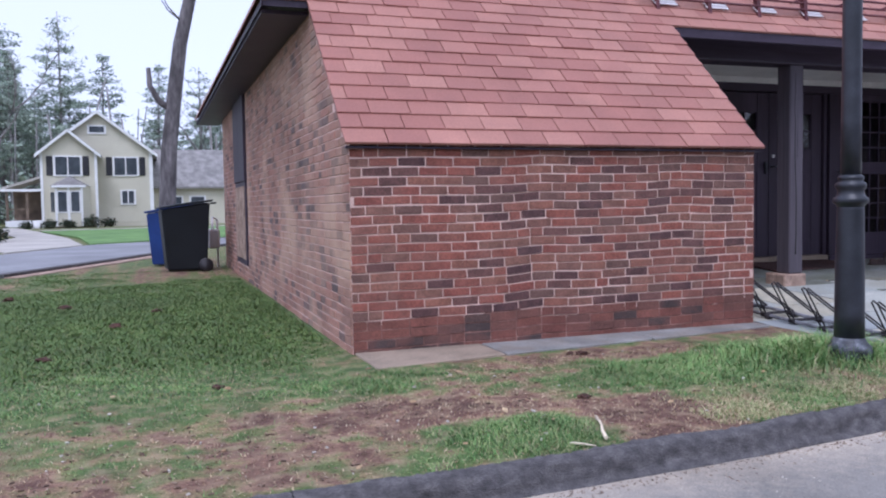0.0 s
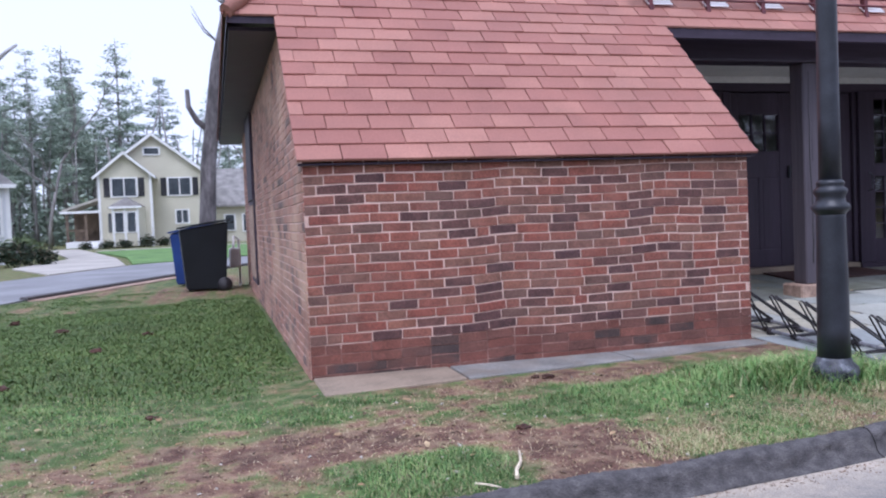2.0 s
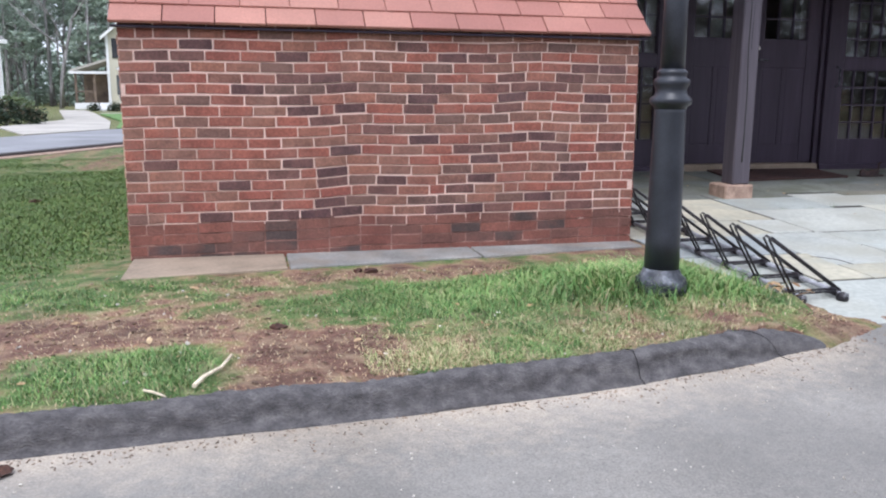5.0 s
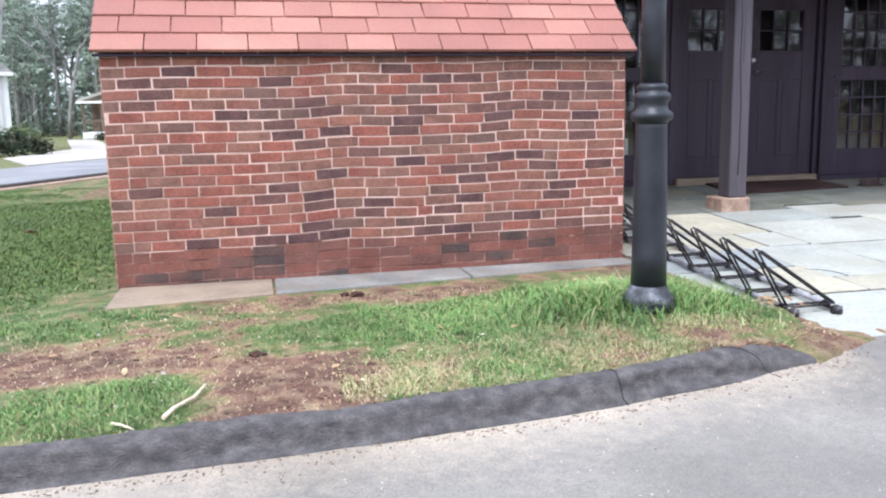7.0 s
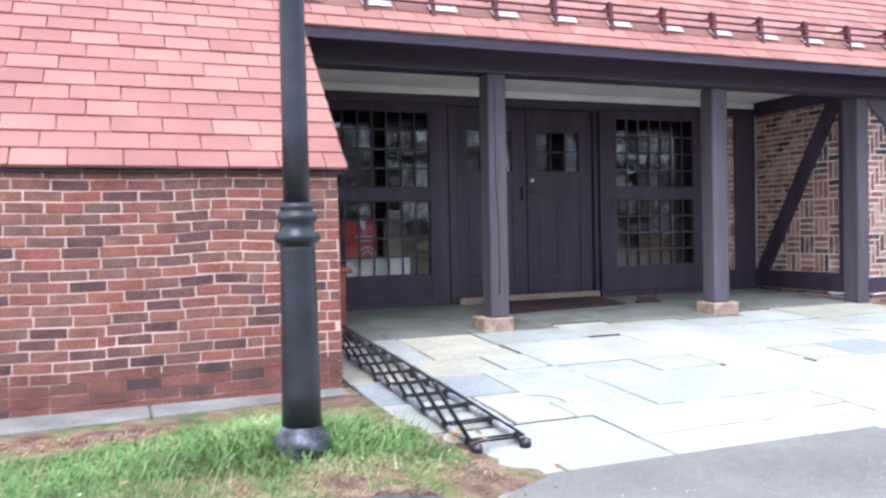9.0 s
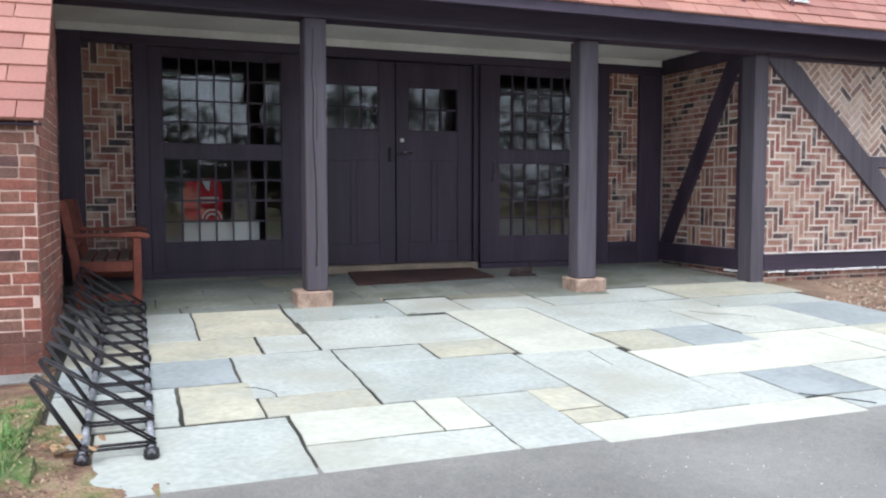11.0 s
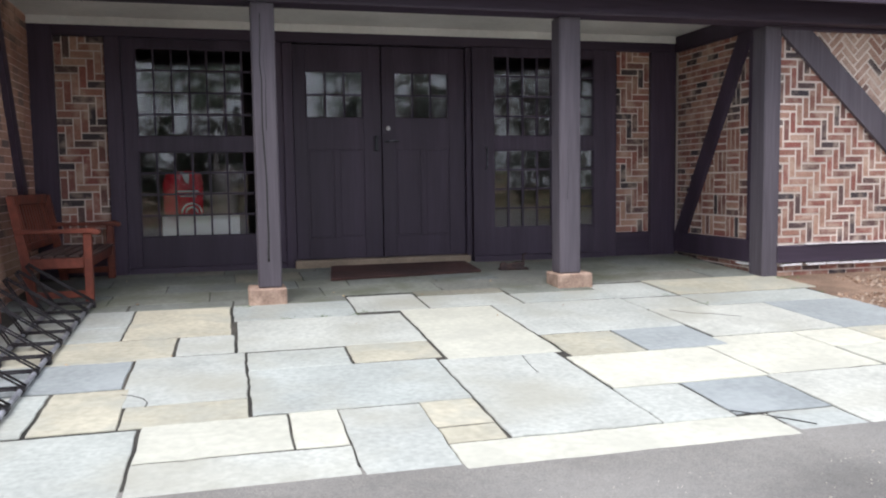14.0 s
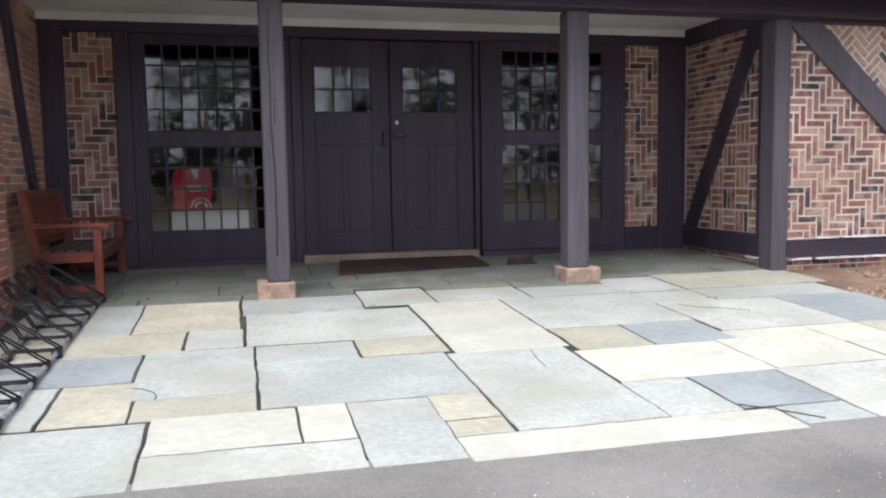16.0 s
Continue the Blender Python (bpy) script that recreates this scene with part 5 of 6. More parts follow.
sheet("verge", [(-2.2, 14.2), (-1.95, 14.1), (0.68, 20.1), (0.42, 20.4)], 0.03, M_SAND, "sandy verge along the lane", "ground", 0.03)
sheet("drive", [(-3.4, 22.6), (-1.9, 26.2), (-3.0, 34.0), (-6.2, 50.0), (-8.0, 58.0), (-9.6, 58.0), (-5.0, 36.0), (-5.4, 28.0)], 0.05, M_CONCRETE, "pale concrete drive to the yellow house", "drive", 0.05)

M_LAWN = surface("mown_lawn", [(0.3, (0.1, 0.2, 0.055)), (0.7, (0.15, 0.26, 0.075))], 0.9, big=0.9, fine=25, vary=0.2, bump=0.6, depth=0.02)
sheet("house_lawn", [(-1.75, 26.6), (2.4, 30.0), (6.0, 38.0), (6.0, 50.5), (-5.3, 46.5), (-2.6, 34.0)], 0.07, M_LAWN, "bright green mown lawn before the cream house", "lawn", 0.07)
sheet("garden_path", [(-5.35, 47.0), (6.0, 51.0), (6.0, 52.2), (-5.6, 48.2)], 0.08, M_CONCRETE, "pale path before the cream house", "path", 0.08)
M_SIDING = surface("cream_siding", [(0.3, (0.55, 0.52, 0.4)), (0.7, (0.6, 0.57, 0.45))], 0.8, big=0.4, fine=30, vary=0.06, bump=0.2)
M_SIDING_W = surface("white_siding", [(0.3, (0.68, 0.69, 0.7)), (0.7, (0.75, 0.76, 0.76))], 0.8, big=0.4, fine=30, vary=0.05, bump=0.2)
M_TRIM = surface("white_trim", [(0.3, (0.74, 0.74, 0.72)), (0.7, (0.8, 0.8, 0.78))], 0.7, vary=0.04, bump=0.05)
M_SHINGLE = surface("grey_shingle", [(0.3, (0.2, 0.19, 0.18)), (0.7, (0.28, 0.265, 0.25))], 0.9, big=2, fine=12, vary=0.15, bump=0.3)
M_SHUTTER = surface("black_shutter", [(0.3, (0.02, 0.02, 0.024)), (0.7, (0.03, 0.03, 0.035))], 0.6)
M_PANE_FAR = surface("house_window_glass", [(0.3, (0.05, 0.06, 0.07)), (0.7, (0.08, 0.09, 0.1))], 0.2, vary=0.1, bump=0, spec=0.15)
M_CEDAR = surface("brown_porch_wood", [(0.3, (0.13, 0.095, 0.07)), (0.7, (0.19, 0.14, 0.1))], 0.8)


def siding(x0, x1, y, z0, z1, peak=None, course=0.14):
    """Lapped boards on a wall that faces -y; peak: (x, z) of a gable."""
    bm = bmesh.new()
    z = z0
    top = peak[1] if peak else z1
    while z < top:
        if peak and z > z1:
            k = (z - z1) / (peak[1] - z1)
            a, b = x0 + (peak[0] - x0) * k, x1 + (peak[0] - x1) * k
        else:
            a, b = x0, x1
        if b - a > 0.1:
            prism([(a, y - 0.022, z), (a, y, z), (a, y, min(z + course, top)), (a, y - 0.006, min(z + course, top))], (b - a, 0, 0), bm)
        z += course
    return bm


def house_window(parent, x0, x1, z0, z1, y, lights=2, shutters=True):
    root = part("window", box(x0 - 0.09, x1 + 0.09, y - 0.07, y, z0 - 0.1, z1 + 0.09, 0.01), M_TRIM, parent, "white-framed window")
    w = (x1 - x0) / lights
    for i in range(lights):
        part("pane", box(x0 + i * w + 0.04, x0 + (i + 1) * w - 0.04, y - 0.085, y - 0.06, z0, z1), M_PANE_FAR, root)
    if shutters:
        for a in (x0 - 0.5, x1 + 0.12):
            part("shutter", box(a, a + 0.38, y - 0.06, y, z0 - 0.05, z1 + 0.05, 0.01), M_SHUTTER, parent, "black louvred shutter")


HY = 60.0
house = thing("yellow_house", (-3.5, HY, 0.0), "two-storey cream house with white trim, black shutters, grey roof", "house")
part("wall", prism([(-6.9, HY, -0.2), (0.0, HY, -0.2), (0.0, HY, 5.0), (-3.4, HY, 7.6), (-6.9, HY, 5.0)], (0, 11, 0)), M_SIDING, house)
part("siding", siding(-6.9, 0.0, HY, 0.3, 5.0, (-3.4, 7.6)), M_SIDING, house)
part("wing_wall", prism([(-6.75, HY - 1.6, -0.2), (-3.5, HY - 1.6, -0.2), (-3.5, HY - 1.6, 4.85), (-5.12, HY - 1.6, 6.2), (-6.75, HY - 1.6, 4.85)], (0, 3, 0)), M_SIDING, house)
part("wing_siding", siding(-6.75, -3.5, HY - 1.6, 0.3, 4.85, (-5.12, 6.2)), M_SIDING, house)
for a, b, c, d in ((-7.2, 4.8, -3.4, 7.68), (0.35, 4.78, -3.4, 7.68)):
    part("roof", prism([(a, HY - 0.3, b), (c, HY - 0.3, d), (c, HY - 0.3, d + 0.14), (a, HY - 0.3, b + 0.14)], (0, 11.6, 0)), M_SHINGLE, house)
    part("bargeboard", prism([(a, HY - 0.36, b - 0.1), (c, HY - 0.36, d - 0.08), (c, HY - 0.36, d + 0.13), (a, HY - 0.36, b + 0.13)], (0, 0.06, 0)), M_TRIM, house, "white bargeboard")
for a, b in ((-7.1, 4.62), (-3.15, 4.62)):
    part("roof", prism([(a, HY - 1.9, b), (-5.12, HY - 1.9, 6.3), (-5.12, HY - 1.9, 6.42), (a, HY - 1.9, b + 0.12)], (0, 4.2, 0)), M_SHINGLE, house)
    part("bargeboard", prism([(a, HY - 1.96, b - 0.1), (-5.12, HY - 1.96, 6.2), (-5.12, HY - 1.96, 6.4), (a, HY - 1.96, b + 0.11)], (0, 0.06, 0)), M_TRIM, house, "white bargeboard")
for x in (-6.82, -3.58):
    part("corner_board", box(x, x + 0.16, HY - 1.66, HY - 1.5, 0, 4.85), M_TRIM, house, "white corner board")
part("corner_board", box(-0.2, 0.03, HY - 0.05, HY + 0.2, 0, 5.0), M_TRIM, house, "white corner board")
house_window(house, -5.95, -4.4, 3.45, 4.6, HY - 1.62)
house_window(house, -2.45, -0.95, 3.5, 4.65, HY - 0.02)
house_window(house, -2.02, -1.2, 1.55, 2.4, HY - 0.02, 2, False)
house_window(house, -3.95, -2.95, 6.35, 6.75, HY - 0.02, 1, False)
bay_pts = [(-6.3, HY - 1.62), (-5.9, HY - 2.4), (-4.35, HY - 2.4), (-3.9, HY - 1.62)]
part("bay", prism([(x, y, 0.1) for x, y in bay_pts], (0, 0, 2.6)), M_SIDING, house, "cream three-sided bay window")
bm = bmesh.new()
ring = [bm.verts.new((x * 1.02 + 0.1, y - 0.15, 2.7)) for x, y in bay_pts]
top = bm.verts.new((-5.1, HY - 1.6, 3.4))
for i in range(3):
    bm.faces.new((ring[i], ring[i + 1], top))
bm.faces.new(ring[::-1])
part("bay_roof", bm, M_SHINGLE, house)
for x in (-5.93, -5.2, -4.42):
    part("bay_post", box(x, x + 0.13, HY - 2.47, HY - 2.38, 0.1, 2.7, 0.01), M_TRIM, house, "white bay corner board")
for x0, x1 in ((-5.75, -5.25), (-4.98, -4.5)):
    frame_ = part("bay_window", box(x0 - 0.07, x1 + 0.07, HY - 2.44, HY - 2.38, 0.98, 2.4, 0.01), M_TRIM, house, "white-framed window")
    part("pane", box(x0, x1, HY - 2.46, HY - 2.41, 1.06, 2.32, 0.01), M_PANE_FAR, frame_)
m = Matrix.Translation((-6.11, HY - 2.03, 1.68)) @ Matrix.Rotation(math.atan2(0.78, -0.4), 4, "Z")
heap = Heap()
heap.add(corners(m, 0.5, 0.06, 1.26), BOX_FACES)
part("bay_pane", heap.mesh("bay_pane", M_PANE_FAR), None, house, "dark window pane")
part("bay_fascia", box(-6.1, -4.1, HY - 2.56, HY - 2.48, 2.6, 2.74), M_TRIM, house, "white board under the bay roof")
porch = part("porch_roof", prism([(-9.1, HY - 1.5, 2.5), (-6.75, HY - 1.5, 3.25), (-6.75, HY - 1.5, 3.4), (-9.1, HY - 1.5, 2.65)], (0, 4, 0)), M_CONCRETE, house)
part("porch_fascia", box(-9.2, -6.75, HY - 1.56, HY - 1.48, 2.38, 2.54), M_TRIM, house)
part("porch_deck", box(-8.95, -6.75, HY - 1.5, HY + 2, 0.1, 0.5), M_TRIM, house, "white porch deck")
part("porch_back", box(-8.9, -6.9, HY + 1.9, HY + 2, 0.5, 2.6), M_CEDAR, house)
for x in (-8.9, -7.75):
    part("porch_post", box(x, x + 0.15, HY - 1.45, HY - 1.3, 0.5, 2.5), M_CEDAR, house)
part("porch_rail", box(-8.9, -7.75, HY - 1.42, HY - 1.34, 1.2, 1.3), M_CEDAR, house)
for i in range(3):
    part("step", box(-7.7, -6.9, HY - 2.4 + 0.3 * i, HY - 1.5, 0.0, 0.15 + 0.14 * i), M_TRIM, house, "white porch step")
part("garage_wall", box(0.0, 9.0, HY + 3, HY + 10, -0.2, 2.8), M_SIDING, house)
part("garage_roof", prism([(0.0, HY + 2.6, 2.6), (0.0, HY + 6.5, 5.6), (0.0, HY + 6.5, 5.7), (0.0, HY + 2.6, 2.75)], (9.3, 0, 0)), M_SHINGLE, house)
house_window(house, 1.3, 2.0, 0.9, 2.0, HY + 2.98, 1, False)
house_window(house, 2.6, 3.6, 0.8, 2.0, HY + 2.98, 1, False)

house.matrix_basis = Matrix.Translation((-3.25, HY, 0.0))
WY, WX = 34.0, -0.85
white_house = thing("white_house", (WX - 7.0, WY, 0.0), "white-sided house with grey roof and shrubs before it", "house")
part("wing_wall", box(WX - 6.95, WX - 5.8, WY, WY + 5, -0.2, 2.95), M_SIDING_W, white_house)
part("wing_siding", siding(WX - 6.95, WX - 5.8, WY, 0.3, 2.95), M_SIDING_W, white_house)
part("wing_roof", prism([(WX - 7.0, WY - 0.25, 2.97), (WX - 5.55, WY - 0.25, 2.97), (WX - 6.3, WY + 1.2, 3.8), (WX - 7.0, WY + 1.2, 3.8)], (0, 4, 0.1)), M_SHINGLE, white_house)
part("gutter", box(WX - 7.0, WX - 5.55, WY - 0.32, WY - 0.22, 2.86, 3.0), M_TRIM, white_house)
house_window(white_house, WX - 6.76, WX - 6.12, 1.12, 2.42, WY - 0.02, 1, False)
part("corner_board", box(WX - 5.92, WX - 5.78, WY - 0.04, WY + 0.1, 0, 2.95), M_TRIM, white_house)
part("main_wall", box(WX - 14.0, WX - 6.95, WY - 0.8, WY + 8, -0.2, 5.2), M_SIDING_W, white_house)
part("main_siding", siding(WX - 14.0, WX - 6.95, WY - 0.8, 0.3, 5.2), M_SIDING_W, white_house)
part("main_roof", prism([(WX - 14.2, WY - 1.2, 5.1), (WX - 14.2, WY + 3.6, 8.4), (WX - 14.2, WY + 3.6, 8.55), (WX - 14.2, WY - 1.2, 5.25)], (7.5, 0, 0)), M_SHINGLE, white_house)
part("downspout", rod([(WX - 6.9, WY - 0.86, 5.0), (WX - 6.9, WY - 0.86, 0.4), (WX - 6.7, WY - 1.0, 0.1)], 0.05), M_TRIM, white_house, "white downspout")
white_house.matrix_basis = Matrix.Translation((WX - 5.8, WY, 0)) @ Matrix.Rotation(radians(14), 4, "Z") @ Matrix.Translation((-1.2, 0, 0))

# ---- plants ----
# Bark lightened: distance haze of the far wood is put into its colour.
M_BARK_HAZE = surface("hazed_grey_bark", [(0.3, (0.19, 0.178, 0.17)), (0.7, (0.3, 0.285, 0.275))], 0.95, big=3, fine=14, vary=0.3, bump=1.0, depth=0.03, stretch=(1, 1, 0.3))
M_DEAD = surface("bleached_dead_wood", [(0.3, (0.34, 0.33, 0.33)), (0.7, (0.45, 0.44, 0.43))], 0.95, big=3, fine=14, vary=0.15, bump=0.8, depth=0.02, stretch=(1, 1, 0.3))
M_BARK_OLD = surface("dark_bark", [(0.3, (0.09, 0.08, 0.08)), (0.7, (0.16, 0.145, 0.145))], 0.95, big=3, fine=14, vary=0.3, bump=1.0, depth=0.03, stretch=(1, 1, 0.3))
# Needle colours paler than real foliage, standing in for haze over the wood.
M_NEEDLE_HAZE = surface("hazed_pine_needles", [(0.0, (0.22, 0.28, 0.225)), (0.5, (0.3, 0.37, 0.295)), (1.0, (0.41, 0.47, 0.38))], 0.8, rnd="island", big=0.4, fine=6, vary=0.2, bump=0)
M_SHRUB = surface("dark_shrub_leaves", [(0.0, (0.02, 0.035, 0.02)), (0.6, (0.035, 0.055, 0.03)), (1.0, (0.09, 0.07, 0.04))], 0.8, rnd="island", big=1, fine=9, vary=0.2, bump=0)
M_HEDGE = surface("light_spring_leaves", [(0.0, (0.08, 0.12, 0.05)), (1.0, (0.16, 0.19, 0.09))], 0.8, rnd="island", big=1, fine=9, vary=0.2, bump=0)


def tuft(heap, at, size, n, r):
    """Loose leaves round a place: small crossed triangles."""
    for _ in range(n):
        d = Vector((r.gauss(0, 1), r.gauss(0, 1), r.gauss(0, 0.7)))
        p = at + d * size * 0.45
        a = Vector((r.uniform(-1, 1), r.uniform(-1, 1), r.uniform(-0.6, 0.6))).normalized() * size * r.uniform(0.25, 0.5)
        b = Vector((r.uniform(-1, 1), r.uniform(-1, 1), r.uniform(-1, 1))).normalized() * size * r.uniform(0.12, 0.25)
        heap.add([p - a, p + b, p + a, p - b], [(0, 1, 2, 3)])


def pine_meshes(seed, height, crown_from, spread_):
    r = random.Random(seed)
    bm = bmesh.new()
    lean = r.uniform(-0.4, 0.4)
    rod([(lean * k * k, 0.2 * math.sin(3 * k), height * k - 0.3 * (k == 0)) for k in np.linspace(0, 1, 8)], 0.24, bm, 8, 0.15)
    heap = Heap()
    z = height * crown_from
    while z < height:
        k = (z - height * crown_from) / (height * (1 - crown_from))
        base = Vector((lean * (z / height) ** 2, 0, z))
        turn = r.uniform(0, 6.28)
        limbs = r.choice((2, 3, 3, 4)) if k < 0.85 else 2
        for i in range(limbs):
            if r.random() < 0.18:
                continue
            reach = spread_ * (1 - k) ** 0.8 * r.uniform(0.45, 1.15) + 0.3
            a = turn + 6.28 * i / limbs + r.uniform(-0.4, 0.4)
            way = Vector((math.cos(a), math.sin(a), r.uniform(-0.05, 0.3)))
            tip = base + way * reach
            rod([base, base + way * reach * 0.5 + Vector((0, 0, -0.12)), tip], 0.045, bm, 4, 0.3)
            n = max(2, int(reach * 3.3))
            for j in range(n):
                f = 0.35 + 0.7 * (j + 1) / n
                at = base + way * reach * f + Vector((r.gauss(0, 0.28), r.gauss(0, 0.28), r.gauss(0.08, 0.13)))
                for _ in range(15):
                    p = at + Vector((r.gauss(0, 0.32), r.gauss(0, 0.32), r.gauss(0, 0.14)))
                    q = Vector((r.uniform(-1, 1), r.uniform(-1, 1), r.uniform(-0.2, 0.7))).normalized() * r.uniform(0.14, 0.32)
                    w = Vector((r.uniform(-1, 1), r.uniform(-1, 1), r.uniform(-1, 1))).normalized() * r.uniform(0.05, 0.11)
                    heap.add([p - q, p + w, p + q, p - w], [(0, 1, 2, 3)])
        z += height * r.uniform(0.022, 0.05)
    trunk = mesh_of("trunk", bm, M_BARK_HAZE)
    return trunk, heap.mesh("crown", M_NEEDLE_HAZE)


def bare_meshes(seed, height):
    r = random.Random(seed)
    bm = bmesh.new()

    def limb(at, way, length, radius, level):
        pts, p = [at], at.copy()
        for _ in range(4):
            way = (way + Vector((r.gauss(0, 0.14), r.gauss(0, 0.14), r.gauss(0.04, 0.08)))).normalized()
            p = p + way * length / 4
            pts.append(p.copy())
        rod(pts, radius, bm, 6 if level == 0 else 4, 0.45)
        if level < 3:
            for _ in range(5 if level == 0 else 4):
                k = r.randint(2, 4) if level == 0 else r.randint(1, 4)
                side = Vector((r.gauss(0, 1), r.gauss(0, 1), r.uniform(0.1, 0.9))).normalized()
                limb(pts[k], (way * 0.5 + side).normalized(), length * r.uniform(0.35, 0.6), radius * 0.42, level + 1)

    limb(Vector((0, 0, -0.3)), Vector((0, 0, 1)), height * 0.75, 0.2, 0)
    return mesh_of("trunk", bm, M_BARK_HAZE)


def tree_thing(name, meshes, label, category, group):
    root = thing(name, (0, 0, 0), label, category, group)
    for nm, me in zip(("trunk", "crown"), meshes):
        ob = new(nm, me)
        ob.parent = root
    return root


PINES = [tree_thing("pine_tree", pine_meshes(11 + i, hgt, fr, sp), "tall grey-green pine with a bare lower trunk in the wood", "tree", "pines of the wood") for i, (hgt, fr, sp) in enumerate(((21, 0.42, 3.0), (18, 0.3, 3.2), (24, 0.55, 2.6)))]
BARE = [tree_thing("bare_tree", (bare_meshes(31 + i, hgt),), "leafless grey tree at the edge of the wood", "tree", "bare trees of the wood") for i, hgt in enumerate((15, 12))]
r = random.Random(5)
PINES[0].matrix_basis = pose(-7.1, 80, 0) @ Matrix.Diagonal((0.89, 0.89, 0.89, 1))
PINES[1].matrix_basis = pose(-3.6, 82, 0, 0, 0, 70) @ Matrix.Diagonal((0.85, 0.85, 0.85, 1))
PINES[2].matrix_basis = pose(-14.5, 80, 0) @ Matrix.Diagonal((0.72, 0.72, 0.72, 1))
BARE[0].matrix_basis = pose(-11.0, 66, 0) @ Matrix.Diagonal((0.8, 0.8, 0.8, 1))
BARE[1].matrix_basis = pose(2.5, 76, 0)
for i, (x, y, k, hgt) in enumerate(((-11.2, 80, 1, 16.8), (-9.6, 84, 0, 14.0), (1.2, 79, 1, 16.5), (4.9, 83, 0, 16.6), (6.9, 85, 1, 14.6), (-17.0, 76, 1, 15.0), (-19.5, 82, 0, 20.0), (-22.5, 78, 2, 19.0))):
    z = hgt / (21, 18, 24)[k]
    copy_thing(PINES[k], pose(x, y, 0, 0, 0, 47 * i) @ Matrix.Diagonal((z, z, z, 1)))
for i in range(62):
    x, y = r.uniform(-75, 22) if i < 26 else r.uniform(-36, -12), r.uniform(80, 112)
    z = r.uniform(0.5, 0.72) if x > -12 else r.uniform(0.75, 1.05)
    copy_thing(r.choice(PINES), pose(x, y, 0, 0, 0, r.uniform(0, 360)) @ Matrix.Diagonal((z, z, z, 1)))
for i in range(20):
    x, y = r.uniform(-50, 20), r.uniform(68, 92)
    if -12 < x < 10 and y < 76:
        y += 12
    z = r.uniform(0.6, 0.95)
    copy_thing(r.choice(BARE), pose(x, y, 0, 0, 0, r.uniform(0, 360)) @ Matrix.Diagonal((z, z, z, 1)))
# trees across the road, which the panes mirror
for i in range(46):
    x, y = -14 + 2.0 * i + r.uniform(-1, 1), r.uniform(-40, -25)
    z = r.uniform(0.55, 0.9)
    copy_thing(r.choice(PINES[:2] + BARE + BARE), pose(x, y, 0, 0, 0, r.uniform(0, 360)) @ Matrix.Diagonal((z, z, z, 1)))
# undergrowth and far trunks
heap, hedge, stems = Heap(), Heap(), bmesh.new()
for i in range(620):
    x, y = r.uniform(-75, 28), r.uniform(92, 118)
    for k in range(5):
        tuft(heap, Vector((x + r.gauss(0, 1.3), y, r.uniform(0.3, 11) * r.random() ** 0.4)), 1.1, 15, r)
# unseen thicket, added and sized to darken what the panes mirror
for i in range(560):
    x, y = r.uniform(-22, 80), r.uniform(-42, -30)
    tall = 5.2 + 4.5 * noise.noise(Vector((x * 0.23, 2, 0))) + 5.0 * min(max((x - 15) / 10, 0.0), 1.0)
    for k in range(5):
        tuft(hedge, Vector((x + r.gauss(0, 1), y, r.uniform(0.3, tall))), 0.8, 14, r)
for i in range(330):
    x, y = r.uniform(-70, 26), r.uniform(70, 105)
    for k in range(5):
        tuft(heap, Vector((x + r.gauss(0, 1), y, r.uniform(0.3, 4.5) * r.random() ** 0.5)), 0.85, 16, r)
    if i < 280:
        hgt = r.uniform(7, 12)
        rod([(x, y, -0.2), (x + r.gauss(0, 0.2), y, hgt / 2), (x + r.gauss(0, 0.5), y, hgt)], r.uniform(0.08, 0.17), stems, 5, 0.4)
tagged(part("undergrowth", heap.mesh("undergrowth", M_NEEDLE_HAZE), None), "dark undergrowth filling the wood", "wood", kind="stuff")
tagged(part("thicket", hedge.mesh("thicket", M_SHRUB), None), "unseen dark thicket across the drive, for the panes to mirror", "thicket", kind="stuff")
tagged(part("far_trunks", stems, M_BARK_HAZE), "thin grey trunks of the far wood", "wood", kind="stuff")

# the old trunk beside the lane, with a broken stub
old = thing("old_tree", (0.5, 27.5, 0.0), "thick bare grey trunk with a broken stub and few twigs", "tree")
part("trunk", rod([(0.5, 27.5, -0.3), (0.5, 27.5, 1.0), (0.62, 27.5, 3.0), (0.86, 27.5, 4.9), (1.05, 27.5, 6.3), (1.4, 27.5, 7.8), (1.7, 27.5, 10.5)], 0.29, steps=12, taper=0.6), M_BARK_OLD, old)
part("stub", rod([(0.72, 27.5, 4.2), (0.35, 27.45, 4.5), (0.1, 27.4, 4.95), (0.08, 27.4, 5.5)], 0.12, steps=8, taper=0.6), M_BARK_OLD, old)
for i in range(3):
    z = r.uniform(6.5, 9)
    a = Vector((0.75 + 0.13 * (z - 4), 27.5, z))
    w = Vector((r.choice((-1, 1)) * r.uniform(0.5, 1), r.uniform(-0.5, 0.5), r.uniform(0.0, 0.8)))
    part("twig", rod([a, a + w * 0.8, a + w * 1.5 + Vector((0, 0, 0.3))], 0.035, steps=4, taper=0.3), M_BARK_HAZE, old)


# pale forked dead tree before the wood
dead = thing("dead_tree", (-13.7, 58.0, 0.0), "pale dead tree with a broken fork before the wood", "tree")
part("trunk", rod([(-13.8, 58, -0.2), (-13.57, 58, 4.0), (-13.16, 58, 6.4), (-12.67, 58, 9.6), (-12.18, 58, 12.3)], 0.3, steps=9, taper=0.6), M_DEAD, dead)
